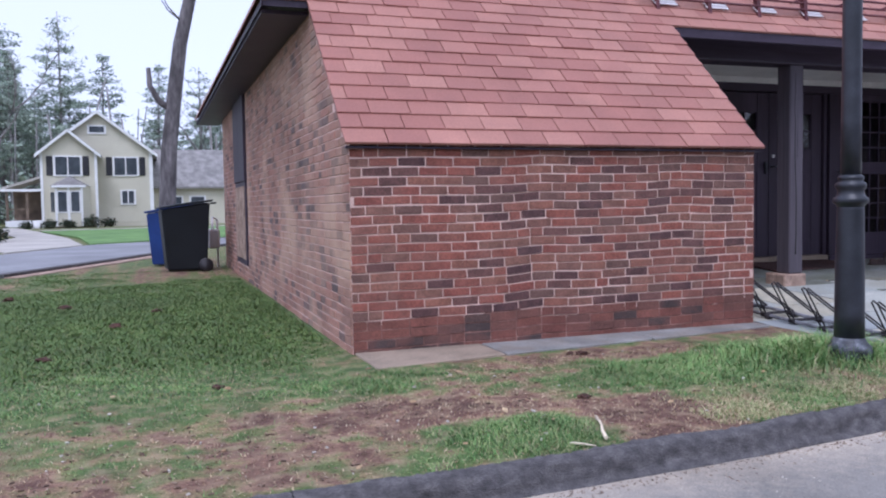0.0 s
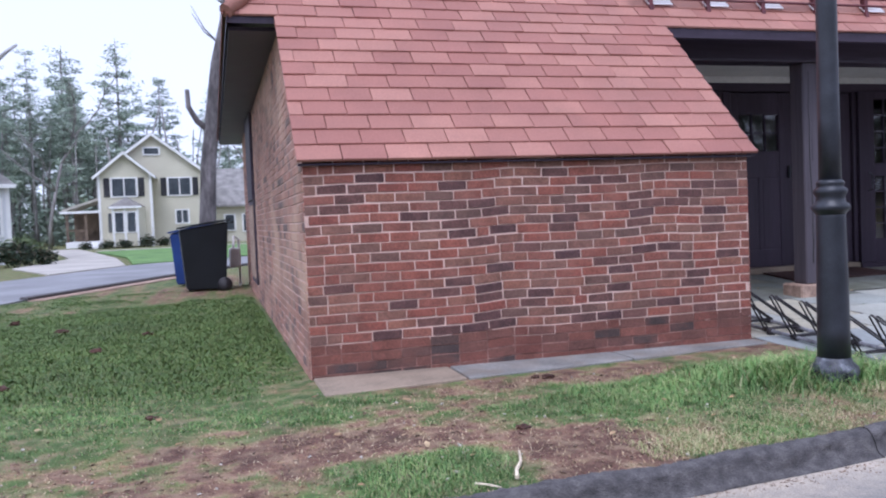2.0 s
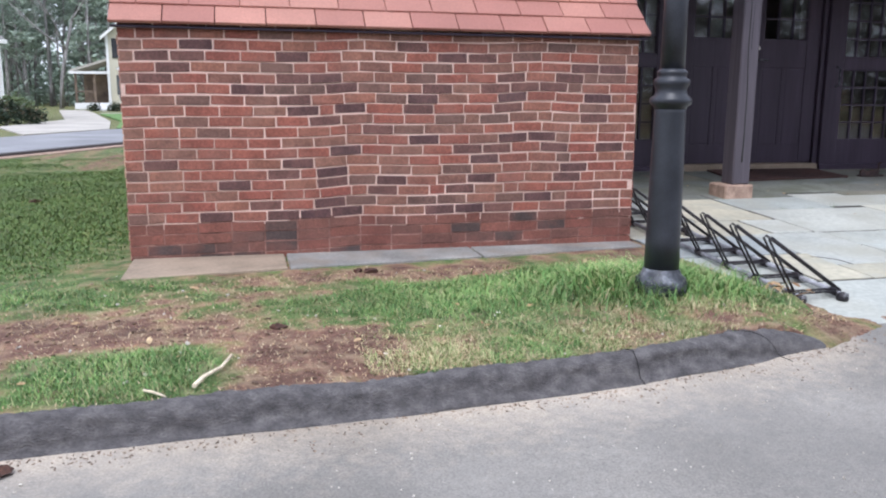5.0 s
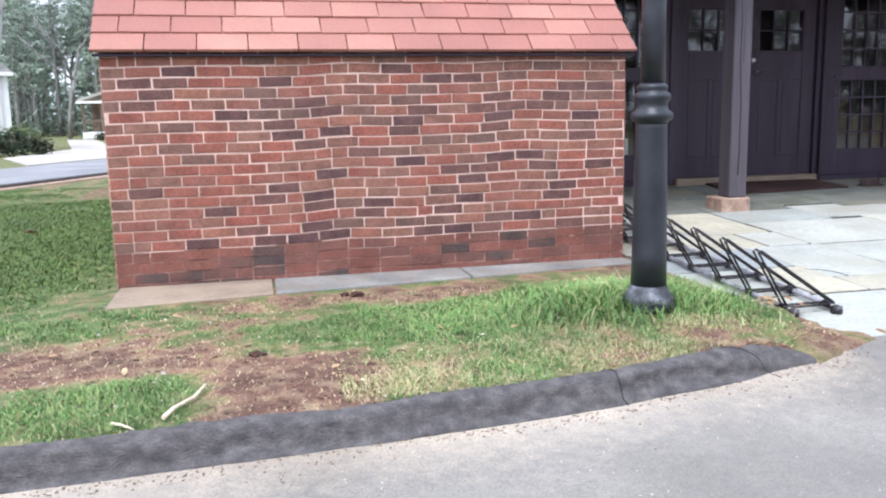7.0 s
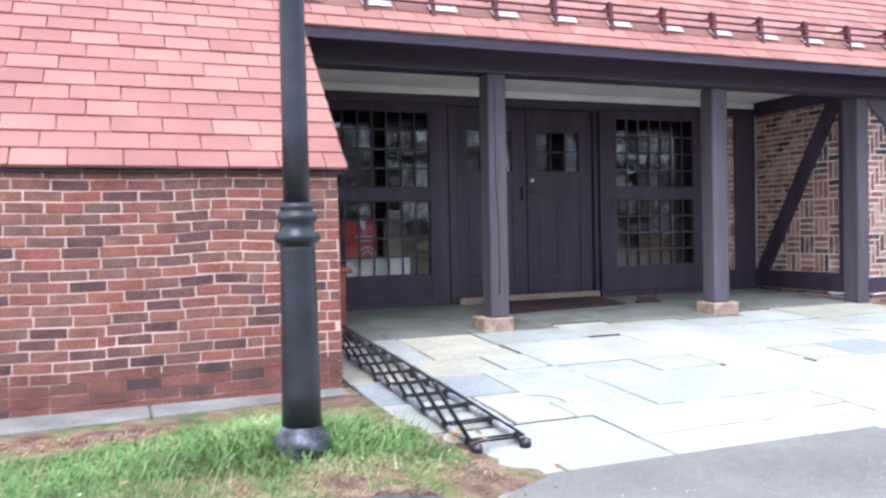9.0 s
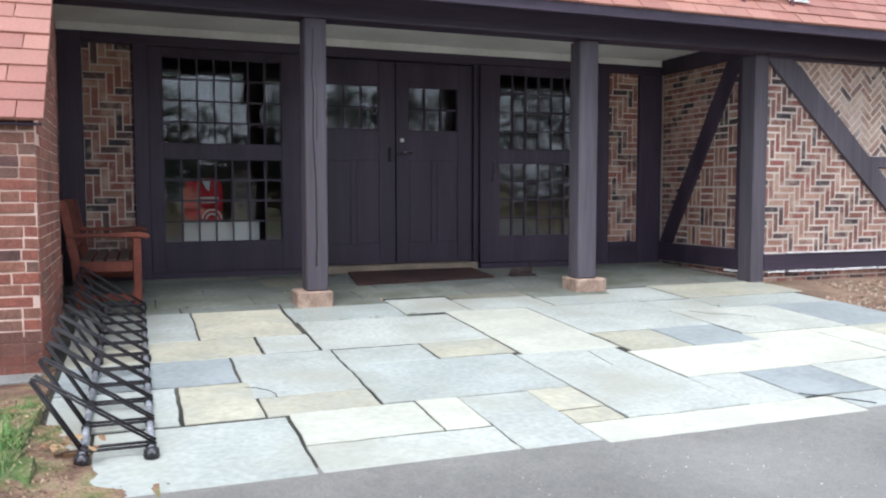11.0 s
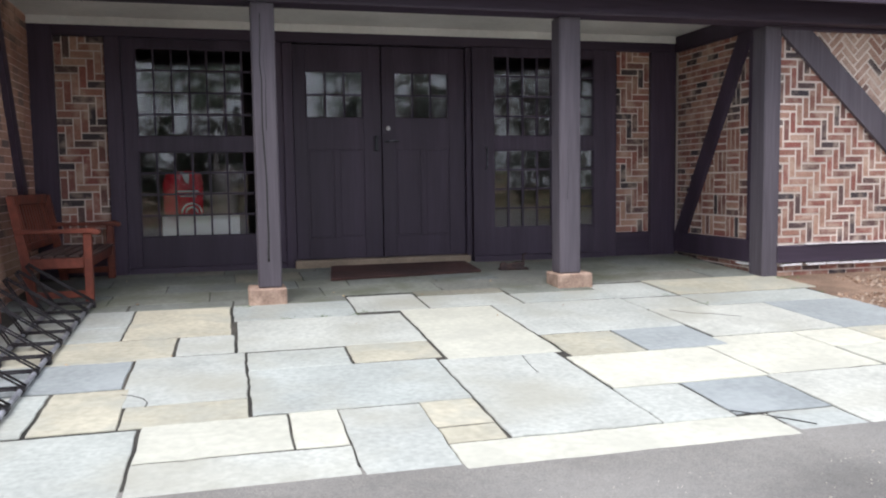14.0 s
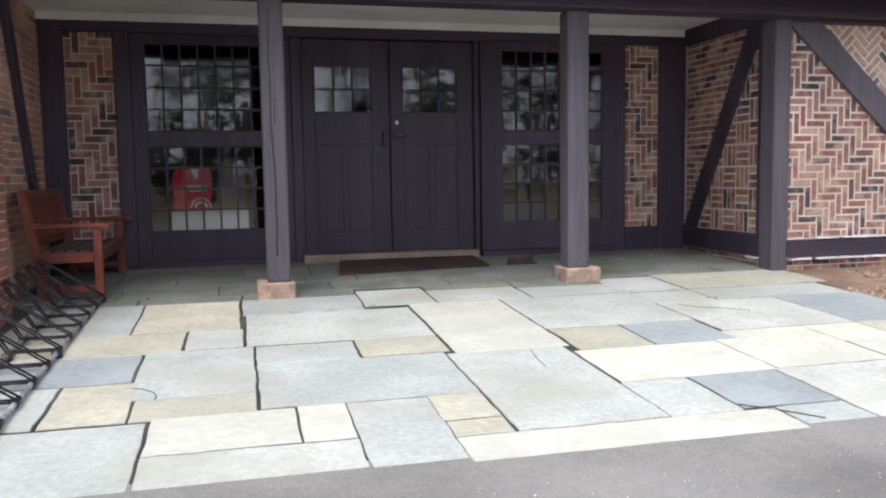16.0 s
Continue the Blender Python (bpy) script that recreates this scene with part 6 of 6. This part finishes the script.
for pts in (((-12.2, 58, 12.1), (-11.6, 58, 12.7), (-10.83, 58, 13.3)), ((-12.2, 58, 12.1), (-12.2, 58, 12.7), (-12.16, 58, 13.25)), ((-12.2, 58, 12.0), (-12.8, 58, 12.9), (-13.13, 58, 13.5)), ((-12.75, 58, 9.3), (-12.4, 58, 9.9), (-12.1, 58, 10.5))):
    part("limb", rod(pts, 0.17, steps=7, taper=0.5), M_DEAD, dead)


def shrub(x, y, size, material, label, seed):
    rr = random.Random(seed)
    root = thing("shrub", (x, y, 0), label, "shrub", "shrubs before the houses")
    heap = Heap()
    for _ in range(int(60 * size)):
        d = Vector((rr.gauss(0, 1), rr.gauss(0, 1), rr.gauss(0, 1))).normalized() * rr.uniform(0.5, 1)
        tuft(heap, Vector((x + d.x * size * 0.6, y + d.y * size * 0.6, size * 0.45 + d.z * size * 0.42)), 0.26, 9, rr)
    part("leaves", heap.mesh("leaves", material), None, root)
    bm = bmesh.new()
    for _ in range(5):
        rod([(x, y, -0.05), (x + rr.gauss(0, 0.2) * size, y + rr.gauss(0, 0.2) * size, size * 0.6)], 0.02, bm, 4, 0.5)
    part("stems", bm, M_BARK_HAZE, root)


for k, (x, y, s, m) in enumerate(((-6.7, 30.0, 1.1, M_SHRUB), (-5.7, 30.2, 1.0, M_SHRUB), (-5.0, 30.6, 0.65, M_SHRUB), (-5.9, 32.2, 1.2, M_HEDGE), (-6.0, HY - 3.2, 0.6, M_SHRUB), (-4.9, HY - 3.2, 0.55, M_SHRUB), (-3.6, HY - 2.4, 0.85, M_SHRUB), (-2.6, HY - 1.2, 0.6, M_SHRUB), (-7.3, HY - 2.9, 0.5, M_SHRUB))):
    shrub(x, y, s, m, "rounded dark shrub planted before a house", 60 + k)

# ---- gravel bed, grass, litter ----
M_GRAVEL = surface("brown_gravel", [(0.0, (0.2, 0.12, 0.08)), (0.5, (0.33, 0.22, 0.15)), (1.0, (0.45, 0.36, 0.28))], 0.9, rnd="island", big=3, fine=80, vary=0.2)
M_DIRT = surface("brown_soil", [(0.3, (0.15, 0.095, 0.065)), (0.7, (0.24, 0.16, 0.11))], 0.95, big=2, fine=60, vary=0.25, bump=0.8, depth=0.01)
bed = [(11.27, 5.3), (13.0, 4.7), (18, 4.95), (18, 7.24), (11.42, 7.24), (11.27, 6.3)]
structure("gravel_bed", prism([(x, y, paving_z(y) - 0.27) for x, y in bed], (0, 0, 0.268)), M_DIRT, "bed of brown gravel before the timbered wall", "ground")
heap = Heap()
r = random.Random(9)
for _ in range(2200):
    x, y = r.uniform(11.3, 14.5), r.uniform(5.45, 7.0)
    if y < 6.25 or x > 11.9:
        s = r.uniform(0.012, 0.035)
        m = pose(x, y, paving_z(y) - 0.008 + s * 0.2, r.uniform(0, 360), r.uniform(0, 360), r.uniform(0, 360))
        heap.add(corners(m, s, s * 0.8, s * 0.6), BOX_FACES)
tagged(part("gravel", heap.mesh("gravel", M_GRAVEL), None), "loose brown gravel", "gravel", kind="stuff")
# soil apron where the kerb runs out against the paving
ax, ay = list(np.arange(4.3, 5.25, 0.02)), list(np.arange(3.16, 4.5, 0.02))
verts = [(x, y, apron_z(x, y)) for y in ay for x in ax]
faces = [(j * len(ax) + i, j * len(ax) + i + 1, (j + 1) * len(ax) + i + 1, (j + 1) * len(ax) + i) for j in range(len(ay) - 1) for i in range(len(ax) - 1)]
me = bpy.data.meshes.new("soil_apron")
me.from_pydata(verts, [], faces)
cover = me.attributes.new("grass", "FLOAT", "POINT")
cover.data.foreach_set("value", [0.22 + 0.3 * max(0.0, min((4.75 - x) / 0.3, 1.0)) for x, y, z in verts])
me.materials.append(M_GROUND)
structure("soil_apron", me, None, "bare soil between kerb and paving", "ground")


def blades(name, material, count, region, keep, tall, label, seed, wide=0.004):
    """Grass as one mesh of bent blades."""
    r = random.Random(seed)
    heap = Heap()
    x0, x1, y0, y1 = region
    made = 0
    while made < count:
        x, y = r.uniform(x0, x1), r.uniform(y0, y1)
        made += 1
        g = keep(x, y)
        if r.random() > g or y < kerb_y(x) + 0.015 or (x > 1.2 and y > 4.9 + 0.12 * (x - 1)) or (x > 1.02 and 4.85 < y < 5.47) or x > (4.98 if tall < 0.03 else 4.72):
            continue
        z = (max(ground_z(x, y), apron_z(x, y)) if x > 4.3 else ground_z(x, y)) - 0.004
        hgt = tall * r.uniform(0.45, 1.15) * (0.55 + 0.6 * g)
        a = r.uniform(0, 6.28)
        bend = Vector((math.cos(a), math.sin(a), 0)) * hgt * r.uniform(0.3, 1.9)
        side = Vector((-math.sin(a), math.cos(a), 0)) * wide * r.uniform(0.6, 1.3)
        p = Vector((x, y, z))
        q = p + bend * 0.35 + Vector((0, 0, hgt * 0.6))
        t = p + bend + Vector((0, 0, hgt * 0.9))
        heap.add([p - side, p + side, q + side * 0.7, q - side * 0.7, t], [(0, 1, 2, 3), (3, 2, 4)])
    tagged(part(name, heap.mesh(name, material), None), label, "grass", kind="stuff")


def thick(x, y):
    return max(0.0, (lush(x, y) - (0.58 if x < 1.0 and y < 5.2 else 0.48)) * 1.5) + (0.04 if lush(x, y) > 0.2 else 0.0)


def turf(x, y):
    """Where the lush lawn beside the wall takes over from the worn grass, 0 to 1."""
    k = (y - 4.75) / 0.9 + 0.5 * noise.noise(Vector((x * 1.6, y * 1.6, 6.2))) + 0.3 * noise.noise(Vector((x * 5, y * 5, 6.2)))
    return min(max(k, 0.0), 1.0)


def sparse(x, y):
    return 0.16 if x < 0.9 else 0.34 if lush(x, y) < 0.5 or y < kerb_y(x) + 0.12 else 0.14


blades("grass", M_BLADE, 440000, (-2.6, 4.75, 2.85, 7.4), lambda x, y: thick(x, y) * (1 - turf(x, y)), 0.036, "short green lawn grass in patches", 21, 0.0018)
blades("grass_far", M_BLADE_LUSH, 260000, (-4.5, 1.2, 5.0, 14.5), lambda x, y: thick(x, y) * turf(x, y), 0.034, "thick green lawn grass beside the wall", 22, 0.0045)
blades("grass_tall", M_BLADE, 16000, (3.0, 4.75, 3.3, 4.7), lambda x, y: 1.1 * math.exp(-((x - 4.05) / 0.5) ** 2 - ((y - 4.1) / 0.33) ** 2), 0.13, "taller grass round the foot of the lamp post", 23, 0.0032)
M_STRAW = surface("dry_straw", [(0.0, (0.34, 0.22, 0.13)), (0.5, (0.5, 0.38, 0.23)), (0.75, (0.58, 0.48, 0.32)), (1.0, (0.22, 0.12, 0.075))], 0.9, rnd="island", big=2, fine=40, vary=0.15, bump=0)
blades("dry_grass", M_STRAW, 110000, (-2.6, 4.9, 2.8, 5.6), sparse, 0.022, "dry straw and pine needles on bare soil", 24, 0.003)

M_PALE_GRASS = surface("pale_spring_grass", [(0.0, (0.17, 0.24, 0.085)), (0.35, (0.26, 0.3, 0.12)), (0.6, (0.42, 0.38, 0.2)), (0.85, (0.55, 0.46, 0.28)), (1.0, (0.4, 0.28, 0.16))], 0.8, rnd="island", big=1.3, fine=6, vary=0.2, bump=0)
blades("pale_grass", M_PALE_GRASS, 60000, (2.4, 4.6, 3.0, 4.4), lambda x, y: 0.6 * math.exp(-((y - kerb_y(x) - 0.22) / 0.32) ** 2) * min(max(0.5 + 1.2 * noise.noise(Vector((x * 4, y * 4, 2.2))), 0.0), 1.0), 0.038, "pale dry grass along the kerb", 25, 0.0018)

M_CONE = surface("pine_cone", [(0.3, (0.05, 0.024, 0.018)), (0.7, (0.095, 0.046, 0.032))], 0.9, big=30, fine=90)
M_STICK = surface("peeled_wood", [(0.3, (0.6, 0.5, 0.36)), (0.7, (0.7, 0.6, 0.45))], 0.8)
M_LEAF = surface("dead_leaf", [(0.0, (0.24, 0.13, 0.07)), (0.5, (0.36, 0.23, 0.12)), (1.0, (0.42, 0.31, 0.18))], 0.8, rnd="object")
M_CHIP = surface("pale_stone_chip", [(0.3, (0.42, 0.38, 0.32)), (0.7, (0.55, 0.51, 0.45))], 0.9)


def clod(x, y, size, material, name, label, z=None, seed=1):
    bm = bmesh.new()
    bmesh.ops.create_icosphere(bm, subdivisions=2, radius=size)
    z = ground_z(x, y) if z is None else z
    for v in bm.verts:
        k = 1 + 0.75 * noise.noise(v.co * (2.6 / size) + Vector((seed, 0, 0)))
        v.co = (x + v.co.x * k * 1.3, y + v.co.y * k, z + size * 0.35 + v.co.z * k * 0.6)
    return tagged(part(name, bm, material), label, name.replace("_", " "), name.replace("_", " ") + "s on the ground")


for i, (x, y, s) in enumerate(((2.09, 3.735, 0.027), (2.67, 4.8, 0.03), (2.6, 4.83, 0.022), (0.3, 4.75, 0.024), (-0.35, 7.6, 0.05), (0.0, 8.6, 0.04), (-0.9, 9.3, 0.05), (-1.6, 10.5, 0.05), (-0.75, 6.1, 0.04))):
    clod(x, y, s, M_CONE, "pine_cone", "dark brown pine cone lying on the lawn", seed=i)
clod(1.2, 2.655, 0.035, M_CONE, "bark_clump", "dark clump of bark on the asphalt", ROAD_Z, 31)
clod(1.12, 2.66, 0.028, M_CONE, "bark_clump", "dark clump of bark on the asphalt", ROAD_Z, 32)
clod(1.055, 2.67, 0.024, M_CHIP, "stone_chip", "pale stone chip on the asphalt", ROAD_Z, 33)
stick = rod([(1.77, 2.98, 0.035), (1.8, 3.06, 0.04), (1.86, 3.17, 0.036), (1.895, 3.28, 0.045)], 0.009, steps=7, taper=0.6)
tagged(part("stick", stick, M_STICK), "pale peeled stick lying on bare soil", "stick")
stick = rod([(1.6, 2.985, 0.03), (1.64, 2.95, 0.032), (1.68, 2.91, 0.028)], 0.006, steps=6, taper=0.6)
tagged(part("stick", stick, M_STICK), "short pale stick lying beside the kerb", "stick")

r = random.Random(17)


def leaf(x, y, z, size):
    bm = bmesh.new()
    pts = [(0, -1), (0.45, -0.4), (0.5, 0.2), (0.2, 0.75), (0, 1), (-0.25, 0.7), (-0.5, 0.15), (-0.4, -0.45)]
    m = pose(x, y, z, r.uniform(-25, 25), r.uniform(-25, 25), r.uniform(0, 360))
    low = [bm.verts.new(m @ Vector((px * size, py * size, 0.25 * size * px * px))) for px, py in pts]
    high = [bm.verts.new(v.co + Vector((0, 0, 0.0015))) for v in low]
    bm.faces.new(low[::-1])
    bm.faces.new(high)
    for i in range(8):
        bm.faces.new((low[i], low[(i + 1) % 8], high[(i + 1) % 8], high[i]))
    tagged(part("dead_leaf", bm, M_LEAF), "curled dry brown leaf on the ground", "leaf", "dead leaves")


for _ in range(60):
    x, y = r.uniform(-1.6, 4.7), r.uniform(2.95, 4.9)
    if y > kerb_y(x) + 0.05:
        leaf(x, y, ground_z(x, y) + 0.02, r.uniform(0.012, 0.028))
for _ in range(16):
    x, y = r.gauss(4.9, 0.06), r.gauss(4.0, 0.12)
    leaf(x, y, 0.0, r.uniform(0.02, 0.04))
for _ in range(14):
    x, y = r.uniform(5.3, 11), r.uniform(5.5, 8.7)
    leaf(x, y, paving_z(y) + 0.008, r.uniform(0.01, 0.02))
heap = Heap()
for _ in range(2600):
    x, y = r.uniform(-1, 11), 3.6 - 2.4 * r.random() ** 1.5
    if y < kerb_y(min(x, 4.6)) - 0.15:
        s = r.uniform(0.002, 0.005) if r.random() < 0.9 else r.uniform(0.005, 0.009)
        heap.add(corners(pose(x, y, ROAD_Z + s * 0.4, r.uniform(0, 360), 0, r.uniform(0, 360)), s, s * 0.8, s * 0.7), BOX_FACES)
for _ in range(110):
    x, y = r.uniform(-2, 4.6), r.uniform(2.9, 5.0)
    if y > kerb_y(x) + 0.03:
        s = r.uniform(0.004, 0.012)
        heap.add(corners(pose(x, y, ground_z(x, y) + s * 0.4, r.uniform(0, 360), 0, r.uniform(0, 360)), s * 1.6, s * 0.8, s * 0.6), BOX_FACES)
M_DEBRIS = surface("brown_debris", [(0.0, (0.07, 0.045, 0.032)), (0.5, (0.17, 0.11, 0.075)), (1.0, (0.33, 0.25, 0.18))], 0.9, rnd="island", big=3, fine=60, vary=0.2)
bits = Heap()
for _ in range(1000):
    x = r.uniform(-1.5, 4.7)
    y = kerb_y(min(x, 4.5)) - 0.1 - abs(r.gauss(0, 0.13)) * (0.4 + 1.2 * max(0.0, noise.noise(Vector((x * 2.5, 9, 0)))))
    s = r.uniform(0.002, 0.006)
    bits.add(corners(pose(x, y, ROAD_Z + s * 0.3, r.uniform(-30, 30), 0, r.uniform(0, 360)), s * 1.8, s * 0.7, s * 0.5), BOX_FACES)
for _ in range(260):
    x, y = r.gauss(4.8, 0.13), r.gauss(3.5, 0.14)
    s = r.uniform(0.002, 0.007)
    bits.add(corners(pose(x, y, max(apron_z(x, y), ROAD_Z) + s * 0.3, r.uniform(-30, 30), 0, r.uniform(0, 360)), s * 2, s * 0.7, s * 0.5), BOX_FACES)
for _ in range(2400):
    x, y = r.uniform(-1.8, 4.6), r.uniform(2.9, 4.9)
    if y > kerb_y(x) + 0.03 and lush(x, y) < 0.5:
        s = r.uniform(0.003, 0.011)
        bits.add(corners(pose(x, y, ground_z(x, y) + s * 0.4, r.uniform(-30, 30), 0, r.uniform(0, 360)), s * 2.2, s * 0.6, s * 0.5), BOX_FACES)
tagged(part("debris", bits.mesh("debris", M_DEBRIS), None), "brown bark chips and needles along the kerb", "debris", kind="stuff")
tagged(part("grit", heap.mesh("grit", M_CHIP), None), "pale grit and wood chips scattered about", "grit", kind="stuff")
heap = Heap()
for x, y in ((6.95, 6.5), (7.2, 6.52), (6.7, 6.49), (7.3, 6.58), (11.15, 6.6), (11.3, 6.4), (10.0, 6.2), (11.35, 7.1), (11.4, 7.12), (11.45, 7.1), (11.5, 7.13), (11.38, 7.08), (11.55, 7.05), (6.42, 7.0), (9.9, 6.62)):
    for _ in range(10):
        p = Vector((x + r.gauss(0, 0.03), y + r.gauss(0, 0.012), paving_z(y)))
        d = Vector((r.gauss(0, 0.02), r.gauss(0, 0.02), r.uniform(0.006, 0.022)))
        s = Vector((0.004, 0.002, 0))
        heap.add([p - s, p + s, p + d], [(0, 1, 2)])
tagged(part("weeds", heap.mesh("weeds", M_BLADE_LUSH), None), "small weeds in the paving joints", "weeds", kind="stuff")

# ---- bricks, last ----
bm = bmesh.new()
xs = list(np.arange(WL + 0.006, WR - 0.004, 0.02))
tops = [0.225 + 0.1 * noise.noise(Vector((x * 1.9, 3, 0))) + 0.05 * noise.noise(Vector((x * 9, 3, 0))) for x in xs]
prism([(xs[-1], WF - 0.0013, -0.05), (xs[0], WF - 0.0013, -0.05)] + [(x, WF - 0.0013, z) for x, z in zip(xs, tops)], (0, 0.005, 0), bm)
part("mortar_smear", bm, M_SMEAR, wall_front, "red-brown mortar smear over the lowest courses")
brick_wall(wall_front, (WL, WF, 0.0), (1, 0, 0), (0, -1, 0), WR - WL, WT + 0.1, (0, 99, 0.28, 99), heap_material=M_WASH, lie=wave, burnt=DARK_AT)
brick_wall(wall_left, (WL, GABLE_END, 0.0), (0, -1, 0), (-1, 0, 0), GABLE_END - WF, 2.7, (7.4, 99, 0, 99), kinds=SMEARED, heap_material=M_BRICK_SMEAR_HEAP,
           skip=lambda u, z: z > min(GABLE_END - u - 4.07, 2.64) or (2.25 < u < 3.72 and 0.2 < z < 3.5))
brick_wall(wall_return, (WR, WF, 0.0), (0, 1, 0), (1, 0, 0), 1.44, 2.4, (0, 0, 0, 0), skip=lambda u, z: z > WF + u - 4.2)
brick_wall(bpy.data.objects["wall_porch_left"], (4.52, 6.9, 0.0), (0, 1, 0), (1, 0, 0), 2.0, 2.65, (0, 0, 0, 0), heap_material=M_BRICK_SMEAR_HEAP)
panel_bricks(panel_back_left, herringbone(4.735, 5.185, 0.45, 2.5), (4.735, 5.185, 0.45, 2.5), (), lambda u, z: (u, BACK, z), (0, -1, 0))
panel_bricks(panel_back_right, herringbone(10.56, 10.985, 0.465, 2.5), (10.56, 10.985, 0.465, 2.5), (), lambda u, z: (u, BACK, z), (0, -1, 0))
k = (2.5 - 0.45) / (8.75 - 7.57)
panel_bricks(wall_side, basket(7.46, 8.8, 0.45, 2.5, 0.075), (7.46, 8.87, 0.45, 2.5), ((k, 1, 2.5 + k * 7.52),), lambda u, z: (SIDE + 0.03, u, z), (-1, 0, 0), 0.019)
panel_bricks(wall_side, bond(7.46, 8.87, 0.45, 2.5), (7.46, 8.87, 0.45, 2.5), ((-k, -1, -(2.5 + k * 7.62)),), lambda u, z: (SIDE + 0.03, u, z), (-1, 0, 0))
panel_bricks(wall_side, bond(7.3, 8.87, -0.03, 0.22), (7.3, 8.87, -0.03, 0.215), (), lambda u, z: (SIDE + 0.03, u, z), (-1, 0, 0), single=False)
s = 0.908
panel_bricks(facade, herringbone(11.42, 13.43, 0.42, 2.5), (11.42, 13.43, 0.42, 2.46), ((s, 1, 2.45 + s * 11.42),), lambda u, z: (u, FACE + 0.03, z), (0, -1, 0), 0.021)
panel_bricks(facade, slanted(11.42, 13.43, 1.47, 2.5), (11.42, 13.43, 1.47, 2.46), ((-s, -1, -(2.48 + s * 11.72)),), lambda u, z: (u, FACE + 0.03, z), (0, -1, 0), 0.021, materials=M_BRICK_PALE)
panel_bricks(facade, slanted(12.4, 13.43, 0.42, 1.33), (12.4, 13.43, 0.42, 1.33), ((-s, -1, -(2.48 + s * 11.72)),), lambda u, z: (u, FACE + 0.03, z), (0, -1, 0), 0.021, materials=M_BRICK_PALE)
panel_bricks(facade, bond(13.66, 18.0, 0.42, 2.5), (13.66, 18.0, 0.42, 2.46), (), lambda u, z: (u, FACE + 0.03, z), (0, -1, 0), single=False)
panel_bricks(facade, bond(11.42, 18.0, -0.05, 0.21), (11.42, 18.0, -0.05, 0.2), (), lambda u, z: (u, FACE + 0.03, z), (0, -1, 0), single=False)
